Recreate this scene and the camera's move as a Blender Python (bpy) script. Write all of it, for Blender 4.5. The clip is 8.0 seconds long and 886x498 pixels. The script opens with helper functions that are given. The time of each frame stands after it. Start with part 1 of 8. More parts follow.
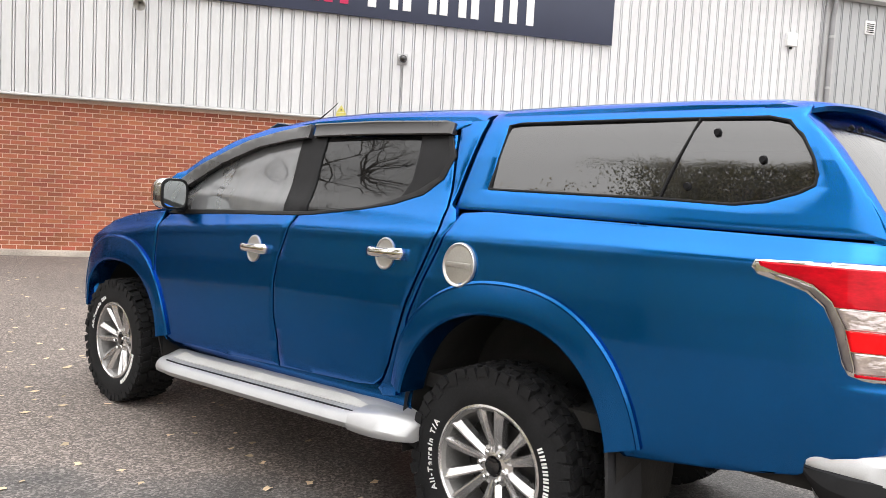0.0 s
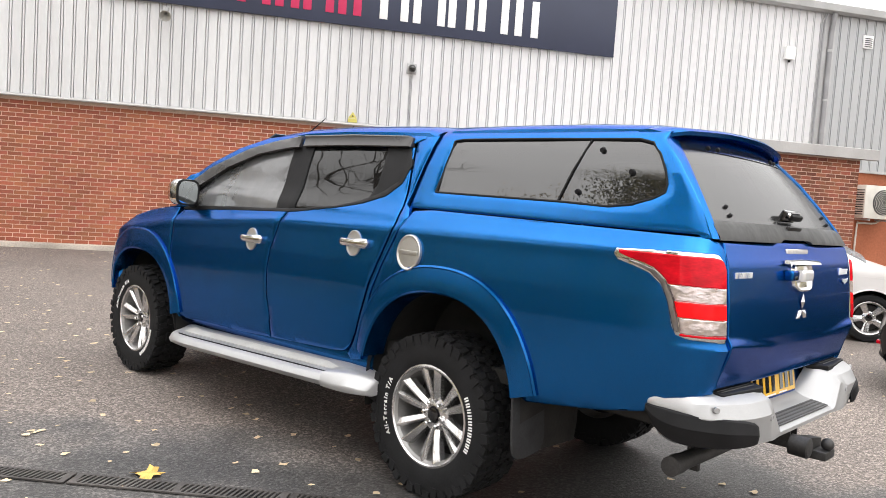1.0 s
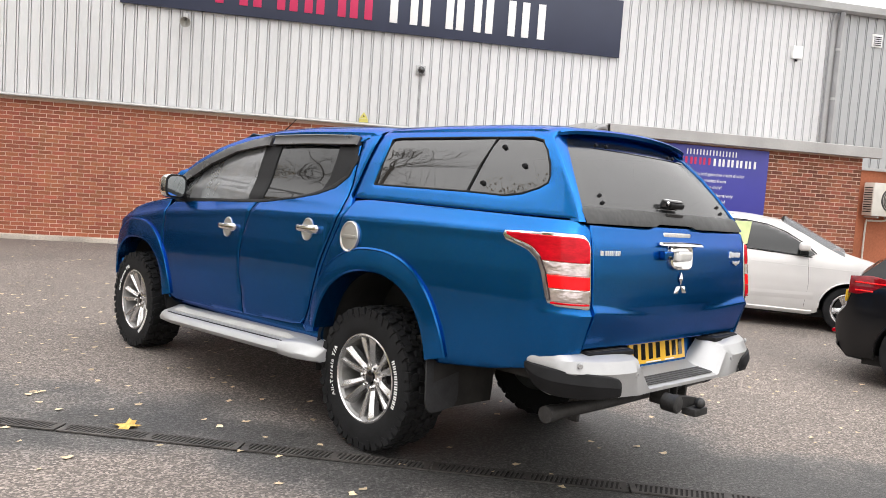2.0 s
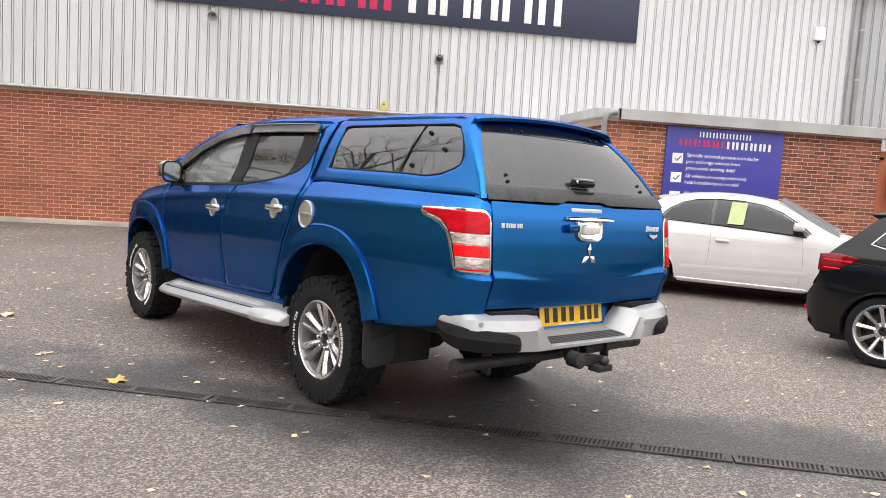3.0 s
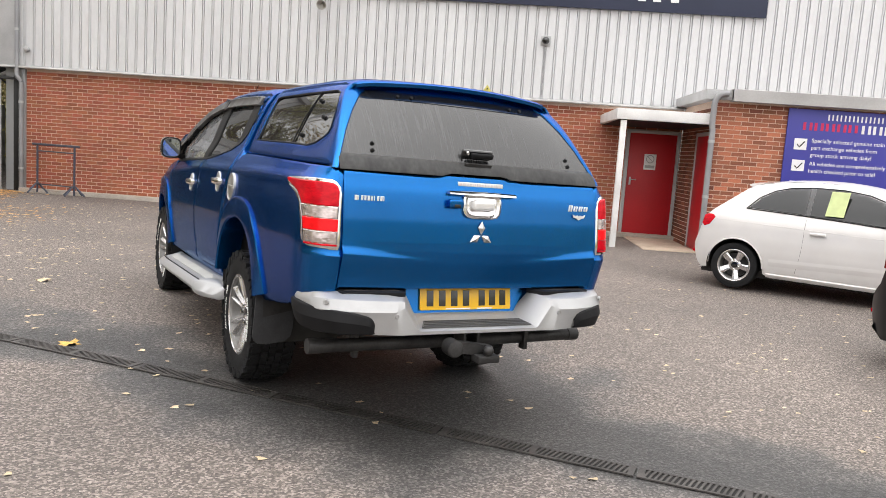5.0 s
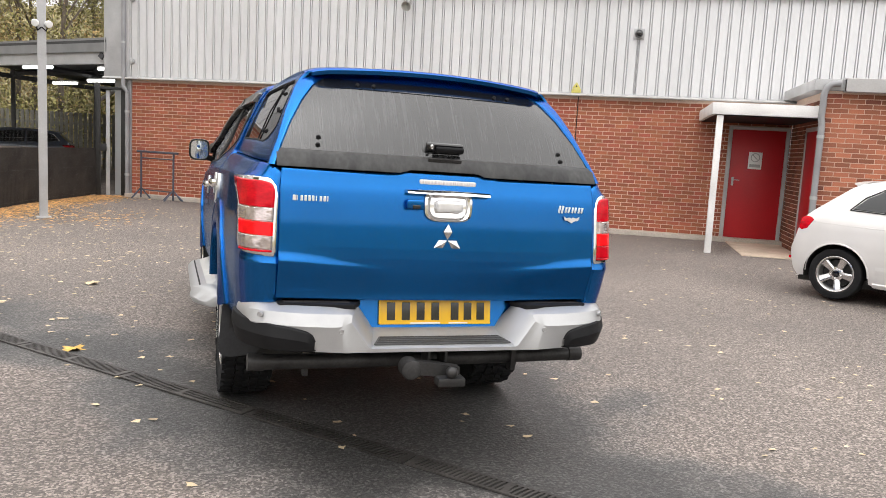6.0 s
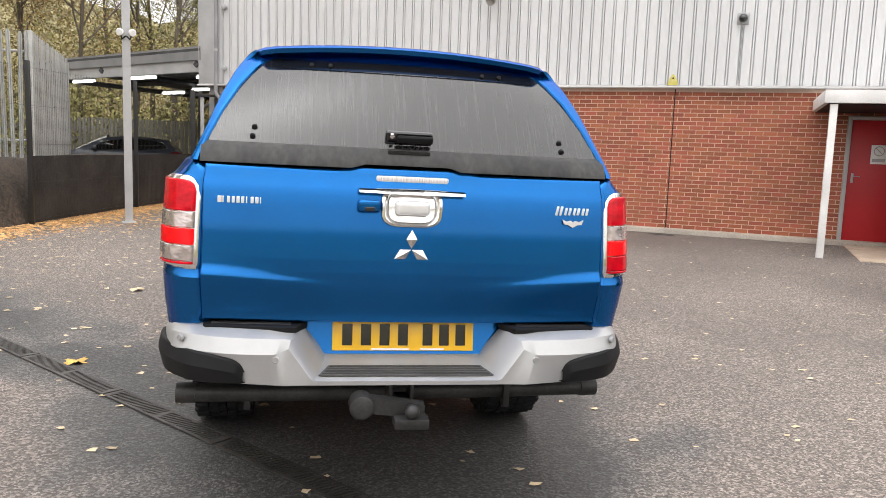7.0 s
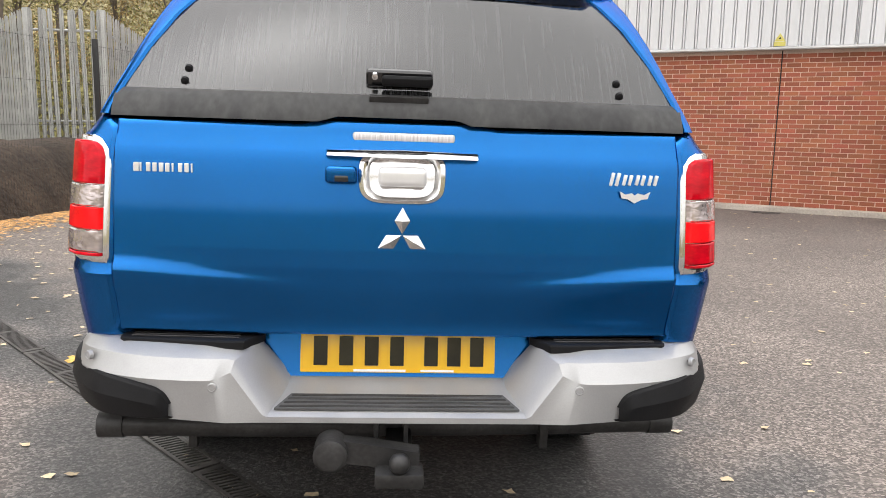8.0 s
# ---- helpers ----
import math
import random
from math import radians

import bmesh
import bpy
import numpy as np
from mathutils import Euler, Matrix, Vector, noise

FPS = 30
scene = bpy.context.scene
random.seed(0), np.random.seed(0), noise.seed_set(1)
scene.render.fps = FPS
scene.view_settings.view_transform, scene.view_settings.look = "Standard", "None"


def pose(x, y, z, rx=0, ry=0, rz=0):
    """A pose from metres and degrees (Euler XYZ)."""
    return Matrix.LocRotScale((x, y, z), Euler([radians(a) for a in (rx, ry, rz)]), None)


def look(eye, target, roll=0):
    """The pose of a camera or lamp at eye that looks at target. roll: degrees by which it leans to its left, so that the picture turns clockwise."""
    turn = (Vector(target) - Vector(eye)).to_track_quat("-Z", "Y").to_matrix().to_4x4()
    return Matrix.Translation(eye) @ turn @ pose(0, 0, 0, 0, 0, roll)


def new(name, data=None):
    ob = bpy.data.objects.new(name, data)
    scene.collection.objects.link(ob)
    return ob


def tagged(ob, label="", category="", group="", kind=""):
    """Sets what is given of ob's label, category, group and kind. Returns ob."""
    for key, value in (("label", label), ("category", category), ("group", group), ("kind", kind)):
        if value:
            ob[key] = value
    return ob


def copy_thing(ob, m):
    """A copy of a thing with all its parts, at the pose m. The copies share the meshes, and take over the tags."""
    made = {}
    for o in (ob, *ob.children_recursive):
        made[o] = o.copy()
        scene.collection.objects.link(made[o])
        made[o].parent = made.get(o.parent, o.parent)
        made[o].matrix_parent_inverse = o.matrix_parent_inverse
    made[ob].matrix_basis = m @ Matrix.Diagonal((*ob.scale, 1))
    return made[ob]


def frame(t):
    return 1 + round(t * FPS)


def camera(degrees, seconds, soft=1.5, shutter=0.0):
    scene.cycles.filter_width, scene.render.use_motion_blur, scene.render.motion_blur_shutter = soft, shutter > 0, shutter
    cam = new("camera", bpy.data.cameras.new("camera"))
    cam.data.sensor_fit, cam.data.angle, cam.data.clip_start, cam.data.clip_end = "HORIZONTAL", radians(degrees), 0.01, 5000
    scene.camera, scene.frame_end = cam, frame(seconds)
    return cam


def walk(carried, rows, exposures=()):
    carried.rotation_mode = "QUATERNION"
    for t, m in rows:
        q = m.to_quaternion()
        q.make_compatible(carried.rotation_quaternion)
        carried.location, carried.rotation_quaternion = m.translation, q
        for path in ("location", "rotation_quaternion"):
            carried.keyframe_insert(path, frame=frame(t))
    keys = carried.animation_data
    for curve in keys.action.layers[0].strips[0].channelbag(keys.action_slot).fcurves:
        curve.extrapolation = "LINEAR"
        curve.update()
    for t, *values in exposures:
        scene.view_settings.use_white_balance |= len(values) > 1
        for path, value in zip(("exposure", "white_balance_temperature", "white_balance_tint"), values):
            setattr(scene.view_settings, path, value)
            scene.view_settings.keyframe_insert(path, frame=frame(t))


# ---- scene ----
cam = camera(59.5, 8.0, 0.75)
# The vehicle stands on slightly dished tarmac; the path is given in the vehicle's own frame.
LEVEL = pose(0, 0, 0, -0.385, 0.963, 0)
PATH = [
    (0, (-3.106, -1.73, 1.367), (-1.612, -0.406, 1.25), 3.4),
    (0.5, (-3.29, -2.074, 1.366), (-1.811, -0.733, 1.247), 3.8),
    (1, (-3.434, -2.448, 1.37), (-1.975, -1.084, 1.259), 4.3),
    (1.5, (-3.461, -2.818, 1.364), (-2.027, -1.427, 1.256), 4.5),
    (3, (-3.339, -3.972, 1.371), (-2.032, -2.467, 1.208), 4.0),
    (3.5, (-3.083, -4.296, 1.387), (-1.829, -2.748, 1.206), 4.1),
    (4, (-2.731, -4.449, 1.392), (-1.557, -2.841, 1.195), 4.3),
    (4.5, (-2.357, -4.587, 1.378), (-1.287, -2.911, 1.17), 4.6),
    (6, (-1.117, -4.458, 1.392), (-0.457, -2.584, 1.161), 3.9),
    (6.5, (-0.716, -4.284, 1.404), (-0.196, -2.367, 1.172), 3.4),
    (7, (-0.406, -4.02, 1.382), (-0.029, -2.071, 1.141), 2.9),
    (7.5, (-0.19, -3.69, 1.342), (0.06, -1.723, 1.077), 2.4),
    (8, (-0.036, -3.276, 1.309), (0.107, -1.304, 1.007), 1.9),
]
walk(cam, [(t, LEVEL @ look(eye, target, roll)) for t, eye, target, roll in PATH], [(0.0, 1.14), (1.0, 1.09), (1.5, 1.04), (3.0, 0.95), (4.5, 0.93), (8.0, 0.92)])

# Overcast daylight.
SUN_EL, SUN_AZ = 72.0, 225.0
world = bpy.data.worlds.new("sky")
scene.world = world
world.use_nodes = True
wn = world.node_tree
sky = wn.nodes.new("ShaderNodeTexSky")
sky.sky_type, sky.sun_disc = "NISHITA", False
sky.sun_elevation, sky.sun_rotation = radians(SUN_EL), radians(SUN_AZ)
sky.air_density, sky.dust_density, sky.ozone_density = 1.0, 6.0, 1.0
hsv = wn.nodes.new("ShaderNodeHueSaturation")
hsv.inputs["Saturation"].default_value = 0.12
wn.links.new(sky.outputs["Color"], hsv.inputs["Color"])
# an overcast dome, brighter overhead than at the horizon
co = wn.nodes.new("ShaderNodeTexCoord")
xyz = wn.nodes.new("ShaderNodeSeparateXYZ")
dome = wn.nodes.new("ShaderNodeMapRange")
dome.inputs["From Min"].default_value, dome.inputs["From Max"].default_value = 0.0, 1.0
dome.inputs["To Min"].default_value, dome.inputs["To Max"].default_value = 0.58, 1.60
scale = wn.nodes.new("ShaderNodeVectorMath")
scale.operation = "SCALE"
wn.links.new(co.outputs["Generated"], xyz.inputs[0])
wn.links.new(xyz.outputs["Z"], dome.inputs["Value"])
veil = wn.nodes.new("ShaderNodeMix")
veil.data_type = "RGBA"
veil.inputs["Factor"].default_value = 0.85
veil.inputs["B"].default_value = (7.15, 7.0, 6.92, 1)
wn.links.new(hsv.outputs["Color"], veil.inputs["A"])
wn.links.new(veil.outputs["Result"], scale.inputs[0])
wn.links.new(dome.outputs[0], scale.inputs["Scale"])
wn.links.new(scale.outputs[0], wn.nodes["Background"].inputs["Color"])
wn.nodes["Background"].inputs["Strength"].default_value = 0.14
sun = new("sun", bpy.data.lights.new("sun", "SUN"))
sun.data.energy, sun.data.angle, sun.data.color = 0.55, radians(178), (1.0, 0.98, 0.95)
sun.matrix_world = pose(0, 0, 30, 90 - SUN_EL, 0, 180 - SUN_AZ)

# ---------------------------------------------------------------- materials
def material(name, base, rough=0.5, metal=0.0, coat=0.0, spec=0.5, grain=(0, 0), stain=(0, 0), bump=(0, 0), vary=0.0, island=0.0, rough_vary=0.0, stretch=(1, 1, 1), tint=None, hue=0.0):
    """grain and stain: (scale, amount) of fine and broad change of value; bump: (scale, metres); vary / island: change from piece to piece."""
    m = bpy.data.materials.new(name)
    m.use_nodes = True
    nt = m.node_tree
    n, l = nt.nodes, nt.links
    b = n["Principled BSDF"]
    b.inputs["Roughness"].default_value, b.inputs["Metallic"].default_value = rough, metal
    b.inputs["Coat Weight"].default_value, b.inputs["Coat Roughness"].default_value = coat, 0.04
    b.inputs["Specular IOR Level"].default_value = spec
    co = n.new("ShaderNodeTexCoord")
    mp = n.new("ShaderNodeMapping")
    mp.inputs["Scale"].default_value = stretch
    l.new(co.outputs["Object"], mp.inputs["Vector"])
    rgb = n.new("ShaderNodeRGB")
    rgb.outputs[0].default_value = (*base, 1)
    col = rgb.outputs[0]

    def times(sock, fac_socket, low, high):
        mr = n.new("ShaderNodeMapRange")
        mr.inputs["To Min"].default_value, mr.inputs["To Max"].default_value = low, high
        l.new(fac_socket, mr.inputs["Value"])
        hs = n.new("ShaderNodeHueSaturation")
        l.new(mr.outputs[0], hs.inputs["Value"])
        l.new(sock, hs.inputs["Color"])
        return hs.outputs[0]

    def field(scale, detail=4.0):
        t = n.new("ShaderNodeTexNoise")
        t.inputs["Scale"].default_value, t.inputs["Detail"].default_value = scale, detail
        l.new(mp.outputs[0], t.inputs["Vector"])
        return t.outputs["Fac"]

    if stain[1]:
        f = field(stain[0], 5.0)
        cr = n.new("ShaderNodeMapRange")
        cr.inputs["From Min"].default_value, cr.inputs["From Max"].default_value = 0.3, 0.7
        l.new(f, cr.inputs["Value"])
        if tint:
            mx = n.new("ShaderNodeMix")
            mx.data_type = "RGBA"
            mx.inputs["B"].default_value = (*tint, 1)
            sc = n.new("ShaderNodeMath")
            sc.operation = "MULTIPLY"
            sc.inputs[1].default_value = stain[1]
            l.new(cr.outputs[0], sc.inputs[0])
            l.new(sc.outputs[0], mx.inputs["Factor"])
            l.new(col, mx.inputs["A"])
            col = mx.outputs["Result"]
        else:
            col = times(col, cr.outputs[0], 1 - stain[1], 1 + stain[1])
    if grain[1]:
        f = field(grain[0], 3.0)
        cr = n.new("ShaderNodeMapRange")
        cr.inputs["From Min"].default_value, cr.inputs["From Max"].default_value = 0.3, 0.7
        l.new(f, cr.inputs["Value"])
        col = times(col, cr.outputs[0], 1 - grain[1], 1 + grain[1])
    if vary:
        oi = n.new("ShaderNodeObjectInfo")
        col = times(col, oi.outputs["Random"], 1 - vary, 1 + vary)
    if island:
        ge = n.new("ShaderNodeNewGeometry")
        col = times(col, ge.outputs["Random Per Island"], 1 - island, 1 + island)
    if hue:
        ge = n.new("ShaderNodeNewGeometry")
        wn_ = n.new("ShaderNodeTexWhiteNoise")
        wn_.noise_dimensions = "1D"
        l.new(ge.outputs["Random Per Island"], wn_.inputs["W"])
        mr = n.new("ShaderNodeMapRange")
        mr.inputs["To Min"].default_value, mr.inputs["To Max"].default_value = 0.5 - hue, 0.5 + hue
        l.new(wn_.outputs["Value"], mr.inputs["Value"])
        hs = n.new("ShaderNodeHueSaturation")
        l.new(mr.outputs[0], hs.inputs["Hue"])
        l.new(col, hs.inputs["Color"])
        col = hs.outputs[0]
    l.new(col, b.inputs["Base Color"])
    if rough_vary:
        f = field(stain[0] or 3.0)
        mr = n.new("ShaderNodeMapRange")
        mr.inputs["From Min"].default_value, mr.inputs["From Max"].default_value = 0.3, 0.7
        mr.inputs["To Min"].default_value, mr.inputs["To Max"].default_value = max(0.02, rough - rough_vary), min(1, rough + rough_vary)
        l.new(f, mr.inputs["Value"])
        l.new(mr.outputs[0], b.inputs["Roughness"])
    if bump[1]:
        f = field(bump[0], 3.0)
        bp = n.new("ShaderNodeBump")
        bp.inputs["Distance"].default_value, bp.inputs["Strength"].default_value = bump[1], 1.0
        l.new(f, bp.inputs["Height"])
        l.new(bp.outputs[0], b.inputs["Normal"])
    return m


def glass(name, tint, dirt_sheen=0.06, streak=(6, 6, 1.2), ior=2.1, drips=False, even=False):
    """Tinted glass: clear through its tint, mirror-like by Fresnel, with a film of rain grime, thickened on some panes
    to paint in a sheen.
    """
    m = bpy.data.materials.new(name)
    m.use_nodes = True
    nt = m.node_tree
    n, l = nt.nodes, nt.links
    n.remove(n["Principled BSDF"])
    out = n["Material Output"]
    tr = n.new("ShaderNodeBsdfTransparent")
    tr.inputs["Color"].default_value = (*tint, 1)
    gl = n.new("ShaderNodeBsdfGlossy")
    gl.inputs["Roughness"].default_value = 0.015
    fr = n.new("ShaderNodeFresnel")
    fr.inputs["IOR"].default_value = ior
    mix = n.new("ShaderNodeMixShader")
    l.new(fr.outputs[0], mix.inputs[0])
    l.new(tr.outputs[0], mix.inputs[1])
    l.new(gl.outputs[0], mix.inputs[2])
    df = n.new("ShaderNodeBsdfDiffuse")
    df.inputs["Color"].default_value = (0.32, 0.325, 0.34, 1)
    co = n.new("ShaderNodeTexCoord")
    mp = n.new("ShaderNodeMapping")
    mp.inputs["Scale"].default_value = streak
    l.new(co.outputs["Object"], mp.inputs["Vector"])
    no = n.new("ShaderNodeTexNoise")
    no.inputs["Scale"].default_value, no.inputs["Detail"].default_value = 7.0, 6.0
    l.new(mp.outputs[0], no.inputs["Vector"])
    mr = n.new("ShaderNodeMapRange")
    mr.inputs["From Min"].default_value, mr.inputs["From Max"].default_value = 0.42, 0.72
    mr.inputs["To Min"].default_value, mr.inputs["To Max"].default_value = dirt_sheen * 0.35, dirt_sheen * 2.2
    l.new(no.outputs["Fac"], mr.inputs["Value"])
    if even:
        mr.inputs["To Min"].default_value, mr.inputs["To Max"].default_value = dirt_sheen * 0.8, dirt_sheen * 1.3
    if drips:
        no.inputs["Detail"].default_value = 3.0
        # an even film, broken by runs where water has trickled
        mr.inputs["From Min"].default_value, mr.inputs["From Max"].default_value = 0.50, 0.60
        mr.inputs["To Min"].default_value, mr.inputs["To Max"].default_value = dirt_sheen * 0.5, dirt_sheen * 2.0
        runs = n.new("ShaderNodeBump")
        runs.inputs["Strength"].default_value, runs.inputs["Distance"].default_value = 0.5, 0.0012
        l.new(no.outputs["Fac"], runs.inputs["Height"])
        l.new(runs.outputs[0], gl.inputs["Normal"])
    m2 = n.new("ShaderNodeMixShader")
    l.new(mr.outputs[0], m2.inputs[0])
    l.new(mix.outputs[0], m2.inputs[1])
    l.new(df.outputs[0], m2.inputs[2])
    l.new(m2.outputs[0], out.inputs["Surface"])
    return m


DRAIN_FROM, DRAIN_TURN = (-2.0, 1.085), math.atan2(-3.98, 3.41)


def asphalt_material():
    m = material("asphalt", (0.192, 0.163, 0.145), 0.8, stain=(0.45, 0.24), rough_vary=0.16)
    nt = m.node_tree
    n, l = nt.nodes, nt.links
    b = n["Principled BSDF"]
    co = n.new("ShaderNodeTexCoord")
    vo = n.new("ShaderNodeTexVoronoi")
    vo.inputs["Scale"].default_value = 95.0
    l.new(co.outputs["Object"], vo.inputs["Vector"])
    no = n.new("ShaderNodeTexNoise")
    no.inputs["Scale"].default_value, no.inputs["Detail"].default_value = 55.0, 5.0
    l.new(co.outputs["Object"], no.inputs["Vector"])
    # chippings, some pale, in a darker binder
    sep = n.new("ShaderNodeSeparateColor")
    l.new(vo.outputs["Color"], sep.inputs[0])
    mr = n.new("ShaderNodeMapRange")
    mr.inputs["From Min"].default_value, mr.inputs["From Max"].default_value = 0.0, 1.0
    mr.inputs["To Min"].default_value, mr.inputs["To Max"].default_value = 0.50, 1.86
    pale = n.new("ShaderNodeMath")
    pale.operation = "POWER"
    pale.inputs[1].default_value = 2.2
    l.new(sep.outputs[0], pale.inputs[0])
    l.new(pale.outputs[0], mr.inputs["Value"])
    m2 = n.new("ShaderNodeMapRange")
    m2.inputs["From Min"].default_value, m2.inputs["From Max"].default_value = 0.3, 0.7
    m2.inputs["To Min"].default_value, m2.inputs["To Max"].default_value = 0.70, 1.28
    l.new(no.outputs["Fac"], m2.inputs["Value"])
    mu = n.new("ShaderNodeMath")
    mu.operation = "MULTIPLY"
    l.new(mr.outputs[0], mu.inputs[0])
    l.new(m2.outputs[0], mu.inputs[1])
    hs = n.new("ShaderNodeHueSaturation")
    l.new(b.inputs["Base Color"].links[0].from_socket, hs.inputs["Color"])
    l.new(mu.outputs[0], hs.inputs["Value"])
    l.new(hs.outputs[0], b.inputs["Base Color"])
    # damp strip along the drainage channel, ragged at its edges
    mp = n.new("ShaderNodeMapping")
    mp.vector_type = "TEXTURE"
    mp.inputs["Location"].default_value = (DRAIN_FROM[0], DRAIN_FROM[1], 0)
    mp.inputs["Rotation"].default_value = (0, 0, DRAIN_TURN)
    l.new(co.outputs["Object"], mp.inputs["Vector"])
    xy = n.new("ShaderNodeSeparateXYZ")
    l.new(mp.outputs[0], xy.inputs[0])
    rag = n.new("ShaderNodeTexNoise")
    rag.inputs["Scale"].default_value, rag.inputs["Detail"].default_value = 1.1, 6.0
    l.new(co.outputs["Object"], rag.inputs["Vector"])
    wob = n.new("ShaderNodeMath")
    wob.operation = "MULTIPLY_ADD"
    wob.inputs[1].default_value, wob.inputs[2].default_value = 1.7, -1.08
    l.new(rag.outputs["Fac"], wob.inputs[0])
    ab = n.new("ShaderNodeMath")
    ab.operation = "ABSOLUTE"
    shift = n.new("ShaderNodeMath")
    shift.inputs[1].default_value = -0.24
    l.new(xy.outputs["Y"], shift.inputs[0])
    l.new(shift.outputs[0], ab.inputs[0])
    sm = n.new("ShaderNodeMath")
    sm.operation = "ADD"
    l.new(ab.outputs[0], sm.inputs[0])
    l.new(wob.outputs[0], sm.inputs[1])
    # scales the colour: damp by the channel, and shade painted under the truck
    damp_shade = n.new("ShaderNodeMapRange")
    damp_shade.interpolation_type = "SMOOTHSTEP"
    damp_shade.inputs["From Min"].default_value, damp_shade.inputs["From Max"].default_value = 0.0, 0.62
    damp_shade.inputs["To Min"].default_value, damp_shade.inputs["To Max"].default_value = 0.26, 1.0
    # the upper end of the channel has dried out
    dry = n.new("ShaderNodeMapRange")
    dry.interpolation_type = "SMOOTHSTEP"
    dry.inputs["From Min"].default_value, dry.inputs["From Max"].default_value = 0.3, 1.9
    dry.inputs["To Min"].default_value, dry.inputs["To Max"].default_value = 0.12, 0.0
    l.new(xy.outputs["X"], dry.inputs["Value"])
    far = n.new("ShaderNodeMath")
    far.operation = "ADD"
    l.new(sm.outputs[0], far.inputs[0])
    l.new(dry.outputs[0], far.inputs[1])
    # a dark patch under the parked truck: partly wet, partly its shade painted on
    wet_shade = n.new("ShaderNodeMapping")
    wet_shade.vector_type = "TEXTURE"
    wet_shade.inputs["Location"].default_value = (0.20, -0.25, 0)
    wet_shade.inputs["Rotation"].default_value = (0, 0, radians(-20))
    wet_shade.inputs["Scale"].default_value = (1.20, 1.30, 1)
    l.new(co.outputs["Object"], wet_shade.inputs["Vector"])
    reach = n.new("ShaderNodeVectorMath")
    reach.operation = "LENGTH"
    l.new(wet_shade.outputs[0], reach.inputs[0])
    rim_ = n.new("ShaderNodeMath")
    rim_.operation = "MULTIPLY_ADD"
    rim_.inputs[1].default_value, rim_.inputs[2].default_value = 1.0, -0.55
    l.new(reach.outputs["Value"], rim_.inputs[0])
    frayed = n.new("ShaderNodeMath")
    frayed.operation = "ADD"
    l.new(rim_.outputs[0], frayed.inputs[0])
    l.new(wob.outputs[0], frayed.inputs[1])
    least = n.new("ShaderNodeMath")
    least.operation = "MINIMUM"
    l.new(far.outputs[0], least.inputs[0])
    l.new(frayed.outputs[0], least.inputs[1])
    l.new(least.outputs[0], damp_shade.inputs["Value"])
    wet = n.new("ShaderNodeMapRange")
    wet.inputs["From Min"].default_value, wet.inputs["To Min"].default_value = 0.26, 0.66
    l.new(damp_shade.outputs[0], wet.inputs["Value"])
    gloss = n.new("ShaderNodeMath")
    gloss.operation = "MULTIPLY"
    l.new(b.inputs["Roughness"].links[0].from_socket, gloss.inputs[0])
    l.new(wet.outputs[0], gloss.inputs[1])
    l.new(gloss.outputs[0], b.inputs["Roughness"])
    # darken and grey the colour by the damp and the painted under-truck shade
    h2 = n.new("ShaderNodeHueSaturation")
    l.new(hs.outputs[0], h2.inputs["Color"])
    l.new(damp_shade.outputs[0], h2.inputs["Value"])
    l.new(damp_shade.outputs[0], h2.inputs["Saturation"])
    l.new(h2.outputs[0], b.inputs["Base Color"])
    bp = n.new("ShaderNodeBump")
    bp.inputs["Distance"].default_value, bp.inputs["Strength"].default_value = 0.006, 1.0
    l.new(mu.outputs[0], bp.inputs["Height"])
    l.new(bp.outputs[0], b.inputs["Normal"])
    return m


PAINT = material("blue metallic paint", (0.004, 0.110, 0.346), 0.25, 0.91, 0.34, grain=(900, 0.08), stain=(5, 0.05))
PAINT.node_tree.nodes["Principled BSDF"].inputs["Specular Tint"].default_value = (0.02, 0.28, 0.55, 1)
PAINT.node_tree.nodes["Principled BSDF"].inputs["Coat Roughness"].default_value = 0.10
CHROME = material("chrome", (0.72, 0.71, 0.70), 0.12, 1.0, stain=(9, 0.08), rough_vary=0.06)
PLATE = material("pale anodised step plate", (0.50, 0.49, 0.46), 0.5, 0.25, stain=(5, 0.1), grain=(160, 0.06))
# chrome badges and pull: reflected brightness put into a pale base colour
BADGE = material("bright badge with sheen in its colour", (0.80, 0.80, 0.80), 0.22, 0.45, stain=(20, 0.06))
SATIN = material("satin silver", (0.39, 0.39, 0.393), 0.42, 0.48, 0.10, stain=(8, 0.07), grain=(300, 0.04), rough_vary=0.08)
BRUSHED = material("brushed alloy", (0.50, 0.49, 0.47), 0.38, 0.8, stain=(6, 0.10), grain=(160, 0.06), rough_vary=0.1)
ALLOY = material("machined alloy", (0.66, 0.65, 0.65), 0.20, 0.90, stain=(14, 0.06), rough_vary=0.04)
# rim well darker than the lip: shade between spokes put into its colour
WELL = material("shade-darkened alloy rim", (0.26, 0.255, 0.25), 0.42, 0.6, stain=(9, 0.25), grain=(120, 0.08))
RUBBER = material("tyre rubber", (0.011, 0.011, 0.012), 0.8, spec=0.25, stain=(10, 0.25), grain=(120, 0.15), bump=(160, 0.0008))
TRIM = material("black plastic trim", (0.009, 0.009, 0.010), 0.6, spec=0.18, stain=(7, 0.25), grain=(240, 0.12), bump=(500, 0.0003))
TREAD = material("dark grey moulded tread", (0.07, 0.07, 0.071), 0.55, stain=(9, 0.25), grain=(150, 0.1))
SMOKED = material("smoked acrylic deflector", (0.020, 0.018, 0.018), 0.35, coat=0.15, spec=0.3, stain=(7, 0.25), rough_vary=0.1)
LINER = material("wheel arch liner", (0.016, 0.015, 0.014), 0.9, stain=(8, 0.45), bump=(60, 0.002))
